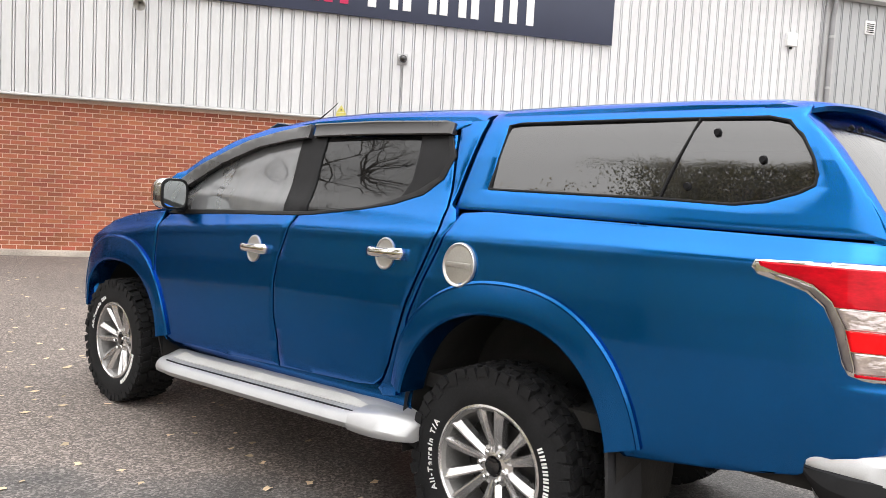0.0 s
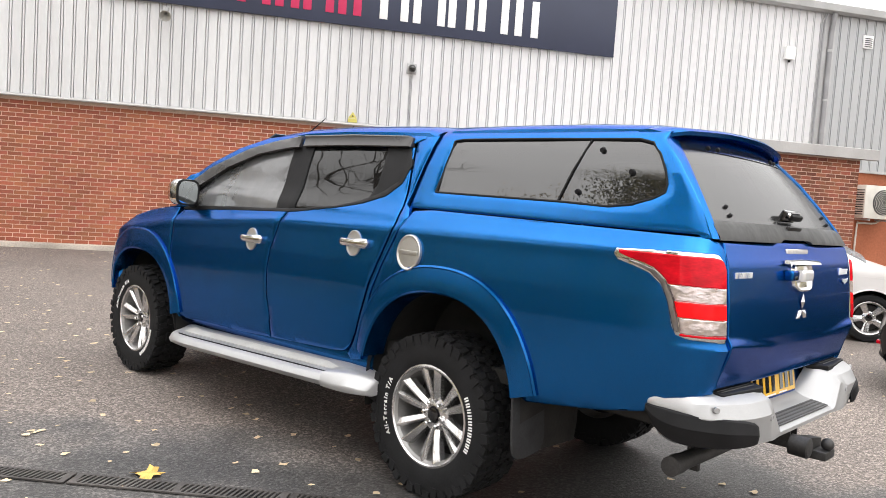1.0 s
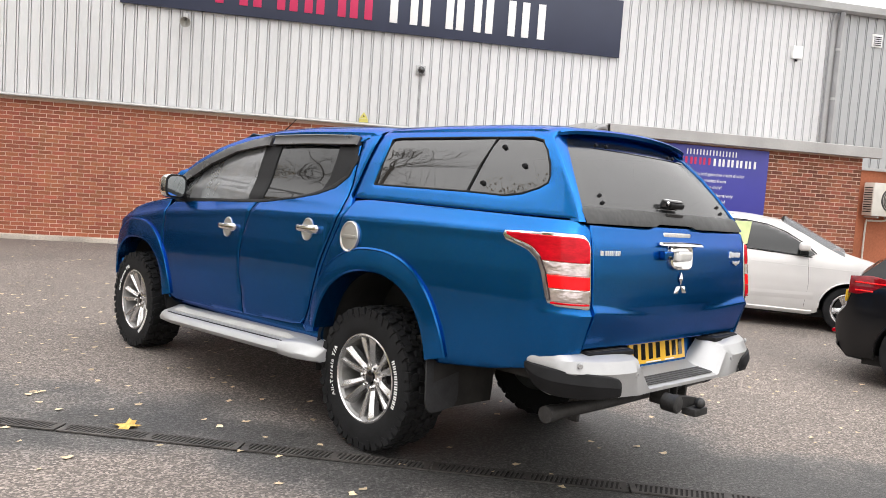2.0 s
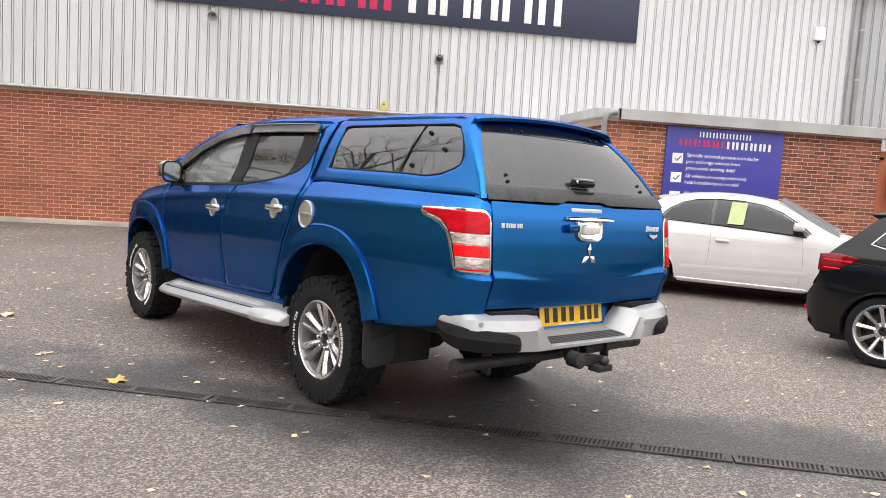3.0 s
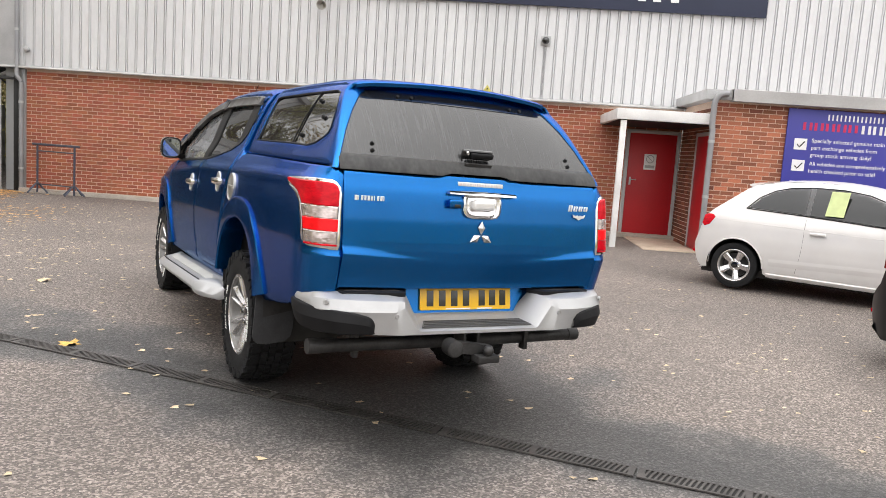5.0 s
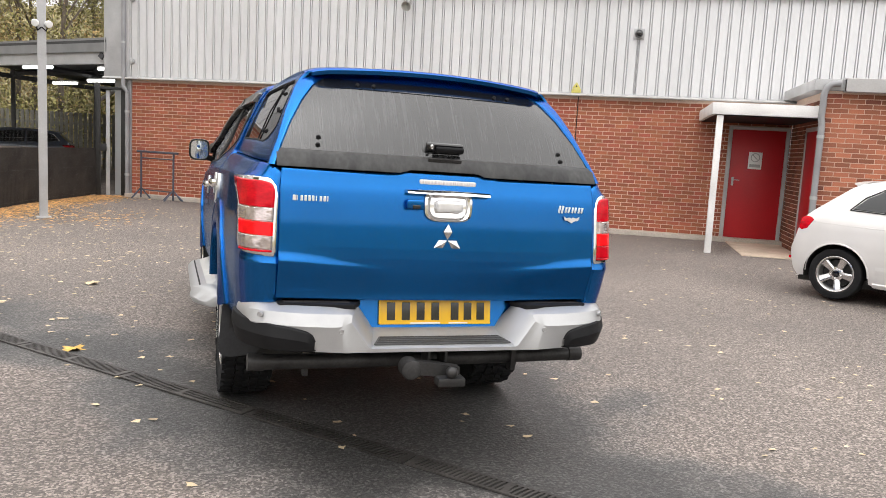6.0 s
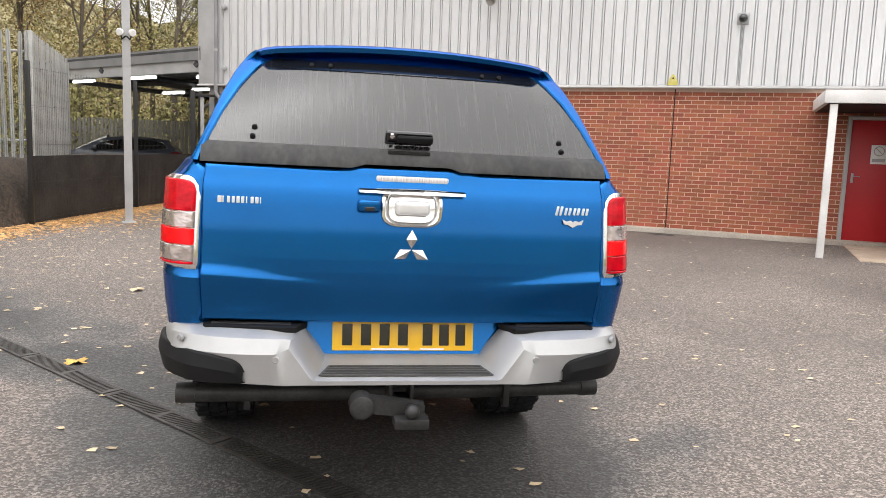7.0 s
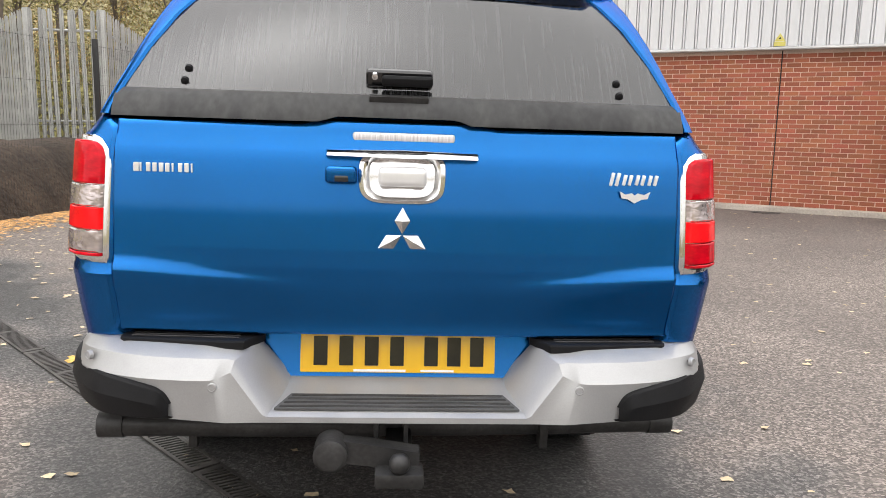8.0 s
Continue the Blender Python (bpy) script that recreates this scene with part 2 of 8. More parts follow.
STEEL = material("weathered black steel", (0.032, 0.031, 0.031), 0.5, 0.4, stain=(12, 0.4), grain=(90, 0.2), bump=(120, 0.0006))
GLOSSBLACK = material("gloss black", (0.008, 0.008, 0.009), 0.12, coat=0.8, stain=(6, 0.1))
LENS_RED = material("red lamp lens", (0.50, 0.003, 0.012), 0.10, spec=0.15, coat=0.12, stain=(14, 0.25), grain=(60, 0.12), stretch=(1, 1, 2.5))
LENS_BRIGHT = material("bright red reflector", (0.85, 0.006, 0.010), 0.10, spec=0.15, coat=0.15, stain=(20, 0.2), grain=(180, 0.1))
LENS_DEEP = material("dark red lamp lens", (0.17, 0.003, 0.007), 0.10, spec=0.25, coat=0.35, stain=(20, 0.3))
LENS_CLEAR = material("clear faceted lamp lens", (0.52, 0.45, 0.44), 0.14, 0.7, 0.6, stain=(16, 0.32), grain=(45, 0.15), bump=(20, 0.006), stretch=(1, 1, 1.4))
LENS_PALE = material("pale ribbed lamp lens", (0.60, 0.58, 0.58), 0.25, 0.15, 0.6, grain=(50, 0.25), stretch=(5, 1, 0.3))
FLAP = material("grey rubber mud flap", (0.026, 0.026, 0.028), 0.6, spec=0.3, stain=(9, 0.3), grain=(90, 0.12))
LENS_SMOKE = material("smoky side lens", (0.22, 0.20, 0.20), 0.16, 0.6, 0.6, stain=(14, 0.5), bump=(16, 0.003), stretch=(1, 1, 0.5))
PLATE_YELLOW = material("yellow reflective plate", (0.80, 0.46, 0.02), 0.35, coat=0.3, stain=(8, 0.06))
WHITE_MARK = material("white raised marking", (0.75, 0.75, 0.73), 0.6, stain=(30, 0.15))
PRIVACY = glass("privacy glass", (0.03, 0.03, 0.032), 0.03, (4, 4, 1.0), 2.05, even=True)
DOORGLASS = glass("dark door glass", (0.03, 0.03, 0.032), 0.02, (4, 4, 1.0), 1.52, even=True)
REARGLASS = glass("rear screen glass", (0.02, 0.02, 0.022), 0.050, (18, 0.7, 0.5), 1.84, True)
# even pale film: misting, with reflected sky also put into it
CABGLASS = glass("lightly tinted glass", (0.28, 0.34, 0.31), 0.33, (0.5, 0.5, 0.3), 2.2, even=True)
SEAT = material("dark seat cloth", (0.03, 0.03, 0.032), 0.9, stain=(6, 0.2), bump=(300, 0.001))
BRICK = material("red facing brick", (0.37, 0.112, 0.060), 0.88, stain=(1.1, 0.12), grain=(70, 0.12), vary=0.22, island=0.22, bump=(110, 0.0015), hue=0.008)
BROWNBRICK = material("brown red facing brick", (0.27, 0.088, 0.050), 0.9, stain=(1.1, 0.16), grain=(70, 0.15), vary=0.40, island=0.40, bump=(110, 0.0015), hue=0.008)
MORTAR = material("mortar", (0.64, 0.49, 0.40), 0.95, stain=(1.3, 0.15), grain=(90, 0.15), bump=(120, 0.003))
CLADDING = material("light grey coated steel cladding", (0.622, 0.624, 0.634), 0.45, 0.0, stain=(0.9, 0.07), grain=(30, 0.03), spec=0.4, stretch=(1, 1, 0.25))
GREYCLAD = material("mid grey coated steel cladding", (0.40, 0.41, 0.42), 0.45, stain=(0.8, 0.05), stretch=(1, 1, 0.25))
GREYSTEEL = material("grey painted steel", (0.42, 0.42, 0.425), 0.5, stain=(2.5, 0.12), grain=(60, 0.06))
FLASHING = material("weathered pale steel flashing", (0.40, 0.395, 0.39), 0.5, stain=(2.0, 0.15), grain=(50, 0.06))
WHITEWOOD = material("white painted fascia", (0.72, 0.71, 0.70), 0.5, stain=(2.5, 0.10), grain=(50, 0.05))
PIPE = material("grey plastic downpipe", (0.27, 0.27, 0.28), 0.45, stain=(3, 0.15))
DARKVOID = material("dark void", (0.012, 0.011, 0.011), 0.9, stain=(3, 0.2))
CONCRETE = material("pale concrete", (0.43, 0.38, 0.33), 0.9, stain=(1.6, 0.22), grain=(40, 0.15), bump=(60, 0.004))
DOORRED = material("red painted door", (0.42, 0.007, 0.014), 0.4, stain=(1.5, 0.10), grain=(40, 0.04))
NAVY = material("dark navy sign panel", (0.022, 0.028, 0.060), 0.42, stain=(1.2, 0.08))
ROYAL = material("royal blue poster print", (0.045, 0.045, 0.30), 0.4, stain=(2, 0.06))
SIGNWHITE = material("white sign lettering", (0.82, 0.82, 0.82), 0.5, stain=(4, 0.04))
SIGNPINK = material("crimson sign lettering", (0.55, 0.02, 0.10), 0.5, stain=(4, 0.04))
YELLOW = material("yellow warning sign", (0.58, 0.52, 0.13), 0.5, stain=(12, 0.12))
GALV = material("galvanised steel", (0.40, 0.40, 0.385), 0.55, 0.35, stain=(4, 0.2), grain=(40, 0.1), vary=0.14)
NETTING = material("dark woven netting", (0.030, 0.026, 0.023), 0.9, stain=(2.5, 0.5), grain=(60, 0.4), bump=(80, 0.003))
BLACKSTEEL = material("black coated steel", (0.014, 0.014, 0.014), 0.5, stain=(5, 0.2))
SOIL = material("bare soil bank", (0.050, 0.036, 0.026), 0.95, stain=(1.7, 0.4), grain=(16, 0.35), bump=(14, 0.05))
LITTER = material("orange leaf litter", (0.60, 0.34, 0.135), 0.85, island=0.5, grain=(40, 0.2))
PALELEAF = material("pale dry leaf", (0.58, 0.46, 0.30), 0.8, island=0.35, grain=(60, 0.15))
MAPLE = material("yellow maple leaf", (0.62, 0.39, 0.10), 0.7, stain=(30, 0.25), grain=(150, 0.1))
BARK = material("grey brown bark", (0.13, 0.105, 0.08), 0.95, stain=(2, 0.3), bump=(18, 0.02), stretch=(1, 1, 0.3))
LEAFGREEN = material("olive green leaves", (0.25, 0.23, 0.08), 0.75, island=0.5)
LEAFRUST = material("yellow brown autumn leaves", (0.35, 0.25, 0.10), 0.75, island=0.45)
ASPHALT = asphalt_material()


# ---------------------------------------------------------------- mesh helpers
def finish(bm, name, mat, smooth=35.0):
    """A mesh from a bmesh, smooth but for edges sharper than the given angle."""
    bmesh.ops.recalc_face_normals(bm, faces=bm.faces)
    for f in bm.faces:
        f.smooth = True
    for e in bm.edges:
        if len(e.link_faces) == 2 and e.calc_face_angle(0) > radians(smooth):
            e.smooth = False
    me = bpy.data.meshes.new(name)
    bm.to_mesh(me)
    bm.free()
    for one in (mat if isinstance(mat, (list, tuple)) else [mat]):
        me.materials.append(one)
    return me


def part(name, bm, mat, parent, label="", smooth=35.0):
    ob = new(name, finish(bm, name, mat, smooth) if isinstance(bm, bmesh.types.BMesh) else bm)
    ob.parent = parent
    return tagged(ob, label)


def thing(name, m, label, category, group="", kind=""):
    ob = new(name)
    ob.empty_display_size = 0.2
    ob.matrix_world = m
    return tagged(ob, label, category, group, kind)


def solid(name, bm, mat, m, label, category, group="", kind="", smooth=35.0):
    ob = new(name, finish(bm, name, mat, smooth))
    ob.matrix_world = m
    return tagged(ob, label, category, group, kind)


def block(lo, hi, bevel=0.0, seg=2, m=None, bm=None):
    bm = bm or bmesh.new()
    made = bmesh.ops.create_cube(bm, size=1, matrix=(m or Matrix()) @ Matrix.LocRotScale([(a + b) / 2 for a, b in zip(lo, hi)], None, [abs(b - a) for a, b in zip(lo, hi)]))["verts"]
    if bevel:
        es = list({e for v in made for e in v.link_edges})
        bmesh.ops.bevel(bm, geom=es, offset=bevel, segments=seg, affect="EDGES", profile=0.6)
    return bm


def tube(points, radius, sides=12, bm=None, cap=True):
    """A round bar along points; radius may be a list."""
    bm = bm or bmesh.new()
    pts = [Vector(p) for p in points]
    rings, up = [], Vector((0.13, 0.31, 0.94))
    for i, p in enumerate(pts):
        d = (pts[min(i + 1, len(pts) - 1)] - pts[max(i - 1, 0)]).normalized()
        a = d.cross(up).normalized()
        b = d.cross(a)
        r = radius[i] if isinstance(radius, (list, tuple)) else radius
        rings.append([bm.verts.new(p + r * (math.cos(2 * math.pi * k / sides) * a + math.sin(2 * math.pi * k / sides) * b)) for k in range(sides)])
    for r0, r1 in zip(rings, rings[1:]):
        for k in range(sides):
            bm.faces.new((r0[k], r0[(k + 1) % sides], r1[(k + 1) % sides], r1[k]))
    if cap:
        bm.faces.new(rings[0])
        bm.faces.new(rings[-1])
    return bm


def loft(rows, closed=False, bm=None, cap=False):
    """A skin through rows of points."""
    bm = bm or bmesh.new()
    vs = [[bm.verts.new(p) for p in r] for r in rows]
    for a, b in zip(vs, vs[1:]):
        k = len(a)
        for i in range(k if closed else k - 1):
            bm.faces.new((a[i], a[(i + 1) % k], b[(i + 1) % k], b[i]))
    if cap:
        bm.faces.new(vs[0])
        bm.faces.new(vs[-1])
    return bm


def thicken(bm, depth):
    """Give an open skin a back, depth metres along -normal."""
    bmesh.ops.recalc_face_normals(bm, faces=bm.faces)
    bmesh.ops.solidify(bm, geom=list(bm.faces), thickness=depth)
    return bm


def lathe(profile, axis="x", seg=48, bm=None):
    """profile: (along the axis, radius)."""
    bm = bm or bmesh.new()
    rows = []
    for k in range(seg):
        c, s = math.cos(2 * math.pi * k / seg), math.sin(2 * math.pi * k / seg)
        rows.append([bm.verts.new((a, r * c, r * s) if axis == "x" else (r * c, r * s, a)) for a, r in profile])
    for k in range(seg):
        a, b = rows[k], rows[(k + 1) % seg]
        for i in range(len(profile) - 1):
            bm.faces.new((a[i], a[i + 1], b[i + 1], b[i]))
    return bm


def smooth_line(pts, n=6):
    """Catmull-Rom through points."""
    p = [Vector(q) for q in pts]
    out = []
    for i in range(len(p) - 1):
        a, b, c, d = p[max(i - 1, 0)], p[i], p[i + 1], p[min(i + 2, len(p) - 1)]
        for k in range(n):
            t = k / n
            out.append(0.5 * (2 * b + (c - a) * t + (2 * a - 5 * b + 4 * c - d) * t * t + (3 * b - 3 * c + d - a) * t ** 3))
    return out + [p[-1]]


def skin(outline, place, lattice, depth=0.02, edge=0.006, drop=0.004, inward=None):
    """A panel: a plane outline (a, b), cut by a lattice of lines, bent by place(a, b) -> (x, y, z), with turned-in edges."""
    bm = bmesh.new()
    bm.faces.new([bm.verts.new((a, b, 0)) for a, b in outline])
    lo = [min(p[i] for p in outline) for i in (0, 1)]
    hi = [max(p[i] for p in outline) for i in (0, 1)]
    for i in (0, 1):
        for v in lattice[i]:
            if lo[i] + 1e-4 < v < hi[i] - 1e-4:
                co, no = [0, 0, 0], [0, 0, 0]
                co[i], no[i] = v, 1
                bmesh.ops.bisect_plane(bm, geom=bm.verts[:] + bm.edges[:] + bm.faces[:], plane_co=co, plane_no=no, dist=1e-5)
    if edge:
        bmesh.ops.inset_region(bm, faces=bm.faces[:], thickness=edge, use_boundary=True, use_even_offset=False)
    bmesh.ops.triangulate(bm, faces=[f for f in bm.faces if len(f.verts) > 4])
    border = {v for e in bm.edges if len(e.link_faces) == 1 for v in e.verts}
    rim = [e for e in bm.edges if len(e.link_faces) == 1]
    for v in bm.verts:
        v.co = place(v.co.x, v.co.y)
    push = Vector(inward or (1, 0, 0))
    for v in border:
        v.co += push * drop
    if depth:
        made = bmesh.ops.extrude_edge_only(bm, edges=rim)["geom"]
        for v in made:
            if isinstance(v, bmesh.types.BMVert):
                v.co += push * depth
    return bm


def steps(lo, hi, d):
    return [lo + d * k for k in range(int((hi - lo) / d) + 1)]


def mirrored(bm):
    for v in bm.verts:
        v.co.x = -v.co.x
    return bm


def lettering(text, size, mat, name, parent, m, extrude=0.001, align="LEFT"):
    cu = bpy.data.curves.new(name, "FONT")
    cu.body, cu.size, cu.extrude, cu.align_x = text, size, extrude, align
    tmp = bpy.data.objects.new(name, cu)
    me = bpy.data.meshes.new_from_object(tmp)
    bpy.data.objects.remove(tmp)
    me.materials.clear()
    me.materials.append(mat)
    ob = new(name, me)
    ob.parent = parent
    ob.matrix_local = m
    return ob

# ---------------------------------------------------------------- ground
def dip(x, y):
    """The tarmac falls a little to the gully where the pick-up stands."""
    r = math.hypot(x - 0.2, y - 0.8)
    t = min(1, max(0, (r - 3.6) / 5.5))
    return -(0.0168 * x + 0.0067 * y) * (1 - t * t * (3 - 2 * t))


def build_ground():
    fine = list(np.arange(-14, 14.01, 0.4))
    far = [16, 19, 24, 32, 45, 70, 120, 220, 400]
    line = [-v for v in reversed(far)] + fine + far
    bm = loft([[(x, y, dip(x, y)) for x in line] for y in line])
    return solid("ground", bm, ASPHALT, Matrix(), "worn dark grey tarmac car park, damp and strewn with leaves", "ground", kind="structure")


build_ground()

# ---------------------------------------------------------------- the building: u along the front, d away from the yard, z up
B = pose(0, 0, 0, 0, 0, -32.0)
FACE = 11.20


def structure(name, bm, mat, label, category, smooth=35.0):
    return solid(name, bm, mat, B.copy(), label, category, kind="structure", smooth=smooth)


def cladding(u0, u1, z0, z1, d, phase, pitch=0.2016, depth=0.040):
    us = [(u0, 0.0)]
    k = math.ceil((u0 - phase) / pitch)
    while phase + k * pitch < u1 - 0.06:
        c = phase + k * pitch
        if c > u0 + 0.06:
            us += [(c - 0.030, 0.0), (c - 0.025, depth), (c - 0.017, depth), (c - 0.012, 0.004), (c + 0.012, 0.004), (c + 0.017, depth), (c + 0.025, depth), (c + 0.030, 0.0)]
        k += 1
    us.append((u1, 0.0))
    bm = bmesh.new()
    lo = [bm.verts.new((u, d + o, z0)) for u, o in us]
    hi = [bm.verts.new((u, d + o, z1)) for u, o in us]
    back = [bm.verts.new((u, d + 0.2, z)) for u, z in ((u0, z0), (u1, z0), (u1, z1), (u0, z1))]
    for i in range(len(us) - 1):
        bm.faces.new((lo[i], lo[i + 1], hi[i + 1], hi[i]))
    bm.faces.new(back)
    bm.faces.new(lo + [back[1], back[0]])
    bm.faces.new(hi + [back[2], back[3]])
    return bm


structure("wall_north_cladding", cladding(-9.56, 10.86, 2.64, 6.05, 11.15, 1.515), CLADDING, "light grey ribbed steel cladding above the brickwork", "wall", 20)
structure("wall_east_cladding", cladding(11.18, 30.0, 2.60, 6.05, 11.15, 11.30, 0.235), GREYCLAD, "mid grey ribbed steel cladding", "wall", 20)
structure("trim_corner_west", block((-10.02, 11.12, 2.62), (-9.56, 11.6, 6.2), 0.01), GREYSTEEL, "grey folded steel corner trim", "trim")
structure("trim_joint_east", block((10.86, 11.13, 2.60), (11.18, 11.4, 6.05), 0.01), GREYSTEEL, "grey steel joint trim between cladding bays", "trim")
bm = loft([[(u, 11.13, 2.656), (u, 11.085, 2.646), (u, 11.062, 2.622), (u, 11.066, 2.610), (u, 11.19, 2.616)] for u in (-10.02, -5, 0, 4.5)])
structure("trim_cladding_foot", thicken(bm, 0.004), FLASHING, "pale steel drip flashing at the foot of the cladding", "trim")
structure("trim_cladding_foot_east", block((10.3, 11.11, 2.56), (30, 11.2, 2.62), 0.004), FLASHING, "pale steel drip flashing", "trim")
bm = loft([[(u, 11.10, 6.02), (u, 11.05, 6.02), (u, 10.97, 6.06), (u, 10.95, 6.20), (u, 10.965, 6.205), (u, 11.0, 6.18), (u, 11.3, 6.26)] for u in (-10.1, 0, 11, 30)])
structure("trim_gutter", thicken(bm, 0.006), GREYSTEEL, "grey steel eaves gutter", "trim")
structure("roof", loft([[(-10.1, 11.0, 6.21), (30, 11.0, 6.21)], [(-10.1, 26, 8.0), (30, 26, 8.0)]]), GREYCLAD, "low pitched grey sheet roof", "roof")
structure("wall_west_gable", block((-9.98, 11.45, 0), (-9.7, 34, 6.2)), GREYCLAD, "grey clad side wall of the building", "wall")
structure("wall_east_low", block((10.1, 11.20, -0.1), (30, 11.5, 2.58)), material("orange red painted brick", (0.36, 0.115, 0.055), 0.85, stain=(0.9, 0.2), grain=(20, 0.12), bump=(30, 0.004)), "orange red brick wall under grey cladding", "wall")
structure("kerb", block((-9.4, 10.97, -0.1), (4.40, 11.20, 0.085), 0.015), CONCRETE, "pale concrete kerb strip at the foot of the wall", "kerb")
structure("pavement", block((3.40, 8.84, -0.1), (4.36, 11.19, 0.018), 0.006), material("beige entrance slab", (0.50, 0.40, 0.31), 0.9, stain=(2, 0.18), grain=(40, 0.12), bump=(50, 0.003)), "beige concrete slab in front of the red door", "pavement")
structure("trim_brick_corner", block((-9.44, 11.15, 0), (-9.36, 11.24, 2.60), 0.004), PIPE, "grey steel angle at the end of the brickwork", "trim")

wall_main = structure("wall_north", block((-9.4, 11.2045, -0.1), (4.40, 11.5, 2.66)), MORTAR, "red brick wall in stretcher bond with pale mortar", "wall")
wall_annexe = structure("wall_annexe", block((4.4045, 8.8545, -0.1), (10.0955, 11.2, 2.66)), MORTAR, "red brick annexe wall with pale mortar", "wall")
structure("trim_movement_joint", block((0.455, 11.197, 0.08), (0.472, 11.22, 2.60)), DARKVOID, "dark vertical movement joint in the brickwork", "trim")
bm = loft([[(u, 11.18, 2.86), (u, 8.70, 2.845), (u, 8.675, 2.835), (u, 8.665, 2.64), (u, 8.69, 2.63), (u, 8.86, 2.64)] for u in (4.62, 6, 8, 10.38)])
structure("trim_parapet", thicken(bm, 0.02), material("pale grey steel fascia", (0.36, 0.35, 0.345), 0.5, stain=(1.5, 0.14), grain=(40, 0.05)), "pale grey steel fascia along the annexe roof", "trim")
structure("trim_parapet_return", block((4.20, 8.80, 2.66), (4.64, 11.17, 2.83), 0.01), GREYSTEEL, "grey lead-covered return of the annexe roof", "trim")

# ---- porch
structure("porch_roof", block((2.74, 8.86, 2.235), (4.40, 11.17, 2.42), 0.008), WHITEWOOD, "flat porch roof with a white fascia", "roof")
structure("porch_soffit", block((2.80, 8.92, 2.222), (4.39, 11.16, 2.232)), TRIM, "dark porch soffit", "ceiling")
solid("porch_post", block((2.825, 8.89, -0.02), (2.925, 8.99, 2.222), 0.006), WHITEWOOD, B.copy(), "white painted square timber post under the porch", "post")
drm = thing("door_1", B.copy(), "closed red painted door in a grey frame under the porch", "door", kind="structure")
part("door_leaf", block((3.372, 11.165, 0.02), (4.308, 11.206, 2.105), 0.003), DOORRED, drm)
fr = bmesh.new()
for lo, hi in (((3.305, 11.13, 0), (3.368, 11.208, 2.165)), ((4.312, 11.13, 0), (4.372, 11.208, 2.165)), ((3.368, 11.13, 2.110), (4.312, 11.208, 2.165))):
    block(lo, hi, 0.004, bm=fr)
part("door_frame", fr, GREYSTEEL, drm)
hd = part("door_handle", block((3.425, 11.155, 1.06), (3.465, 11.166, 1.22), 0.004), SATIN, drm, "steel lever handle on a plate")
part("lever", tube([(3.445, 11.155, 1.17), (3.445, 11.115, 1.17), (3.455, 11.105, 1.17), (3.56, 11.105, 1.168)], 0.009, 10), SATIN, hd)
for z in (0.25, 1.9):
    part("hinge", tube([(4.310, 11.16, z), (4.310, 11.16, z + 0.1)], 0.008, 8), SATIN, drm)
sg = tagged(new("no_smoking_sign", finish(block((3.69, 11.156, 1.385), (3.93, 11.164, 1.70), 0.003), "no_smoking_sign", SIGNWHITE)), "white no-smoking notice on the red door", "sign")
sg.matrix_world = B.copy()
part("ring", tube([(3.81 + 0.075 * math.cos(a), 11.154, 1.60 + 0.075 * math.sin(a)) for a in np.linspace(0, 2 * math.pi, 25)], 0.008, 6), GREYSTEEL, sg)
part("slash", tube([(3.757, 11.154, 1.653), (3.863, 11.154, 1.547)], 0.007, 6), GREYSTEEL, sg)
part("notice_bar", block((3.715, 11.153, 1.42), (3.905, 11.157, 1.475)), GREYSTEEL, sg)
dr2 = thing("door_2", B.copy(), "closed red painted side door in the annexe wall", "door", kind="structure")
part("door_leaf", block((4.388, 9.00, 0.02), (4.402, 9.86, 2.05), 0.003), DOORRED, dr2)
fr = bmesh.new()
for lo, hi in (((4.375, 8.93, 0), (4.403, 8.995, 2.12)), ((4.375, 9.865, 0), (4.403, 9.93, 2.12)), ((4.375, 8.995, 2.055), (4.403, 9.865, 2.12))):
    block(lo, hi, 0.003, bm=fr)
part("door_frame", fr, GREYSTEEL, dr2)


def downpipe(points, label, r=0.045, brackets=()):
    ob = solid("downpipe", tube(smooth_line(points, 4), r, 14), PIPE, B.copy(), label, "downpipe", "downpipes")
    for u, d, z in brackets:
        part("pipe_bracket", tube([(u, d, z - 0.025), (u, d, z + 0.025)], r + 0.008, 14), GREYSTEEL, ob)
    return ob


downpipe([(-9.50, 11.08, 6.05), (-9.50, 11.08, 4.0), (-9.50, 11.08, 2.62), (-9.50, 11.07, 2.45), (-9.42, 11.10, 2.32), (-9.42, 11.10, 2.1), (-9.42, 11.10, 0.05)], "grey downpipe on the building's corner", brackets=((-9.50, 11.08, 3.4), (-9.42, 11.10, 1.9), (-9.42, 11.10, 0.5)))
downpipe([(11.02, 11.02, 6.02), (11.02, 11.05, 5.8), (11.02, 11.08, 5.5), (11.02, 11.08, 4.0), (11.02, 11.08, 2.9)], "grey downpipe on the cladding", 0.055, ((11.02, 11.08, 5.2), (11.02, 11.08, 4.1)))
downpipe([(10.86, 11.04, 6.0), (10.80, 11.06, 5.85), (10.82, 11.10, 5.6), (10.82, 11.11, 4.0), (10.82, 11.11, 2.9)], "thin dark conduit beside the downpipe", 0.022)
downpipe([(4.55, 8.73, 2.76), (4.42, 8.73, 2.74), (4.34, 8.74, 2.62), (4.34, 8.76, 2.45), (4.34, 8.78, 2.25), (4.36, 8.79, 2.12), (4.36, 8.79, 1.9), (4.36, 8.79, 0.02)], "grey downpipe at the annexe corner", 0.05, ((4.36, 8.79, 1.95), (4.36, 8.79, 1.0)))

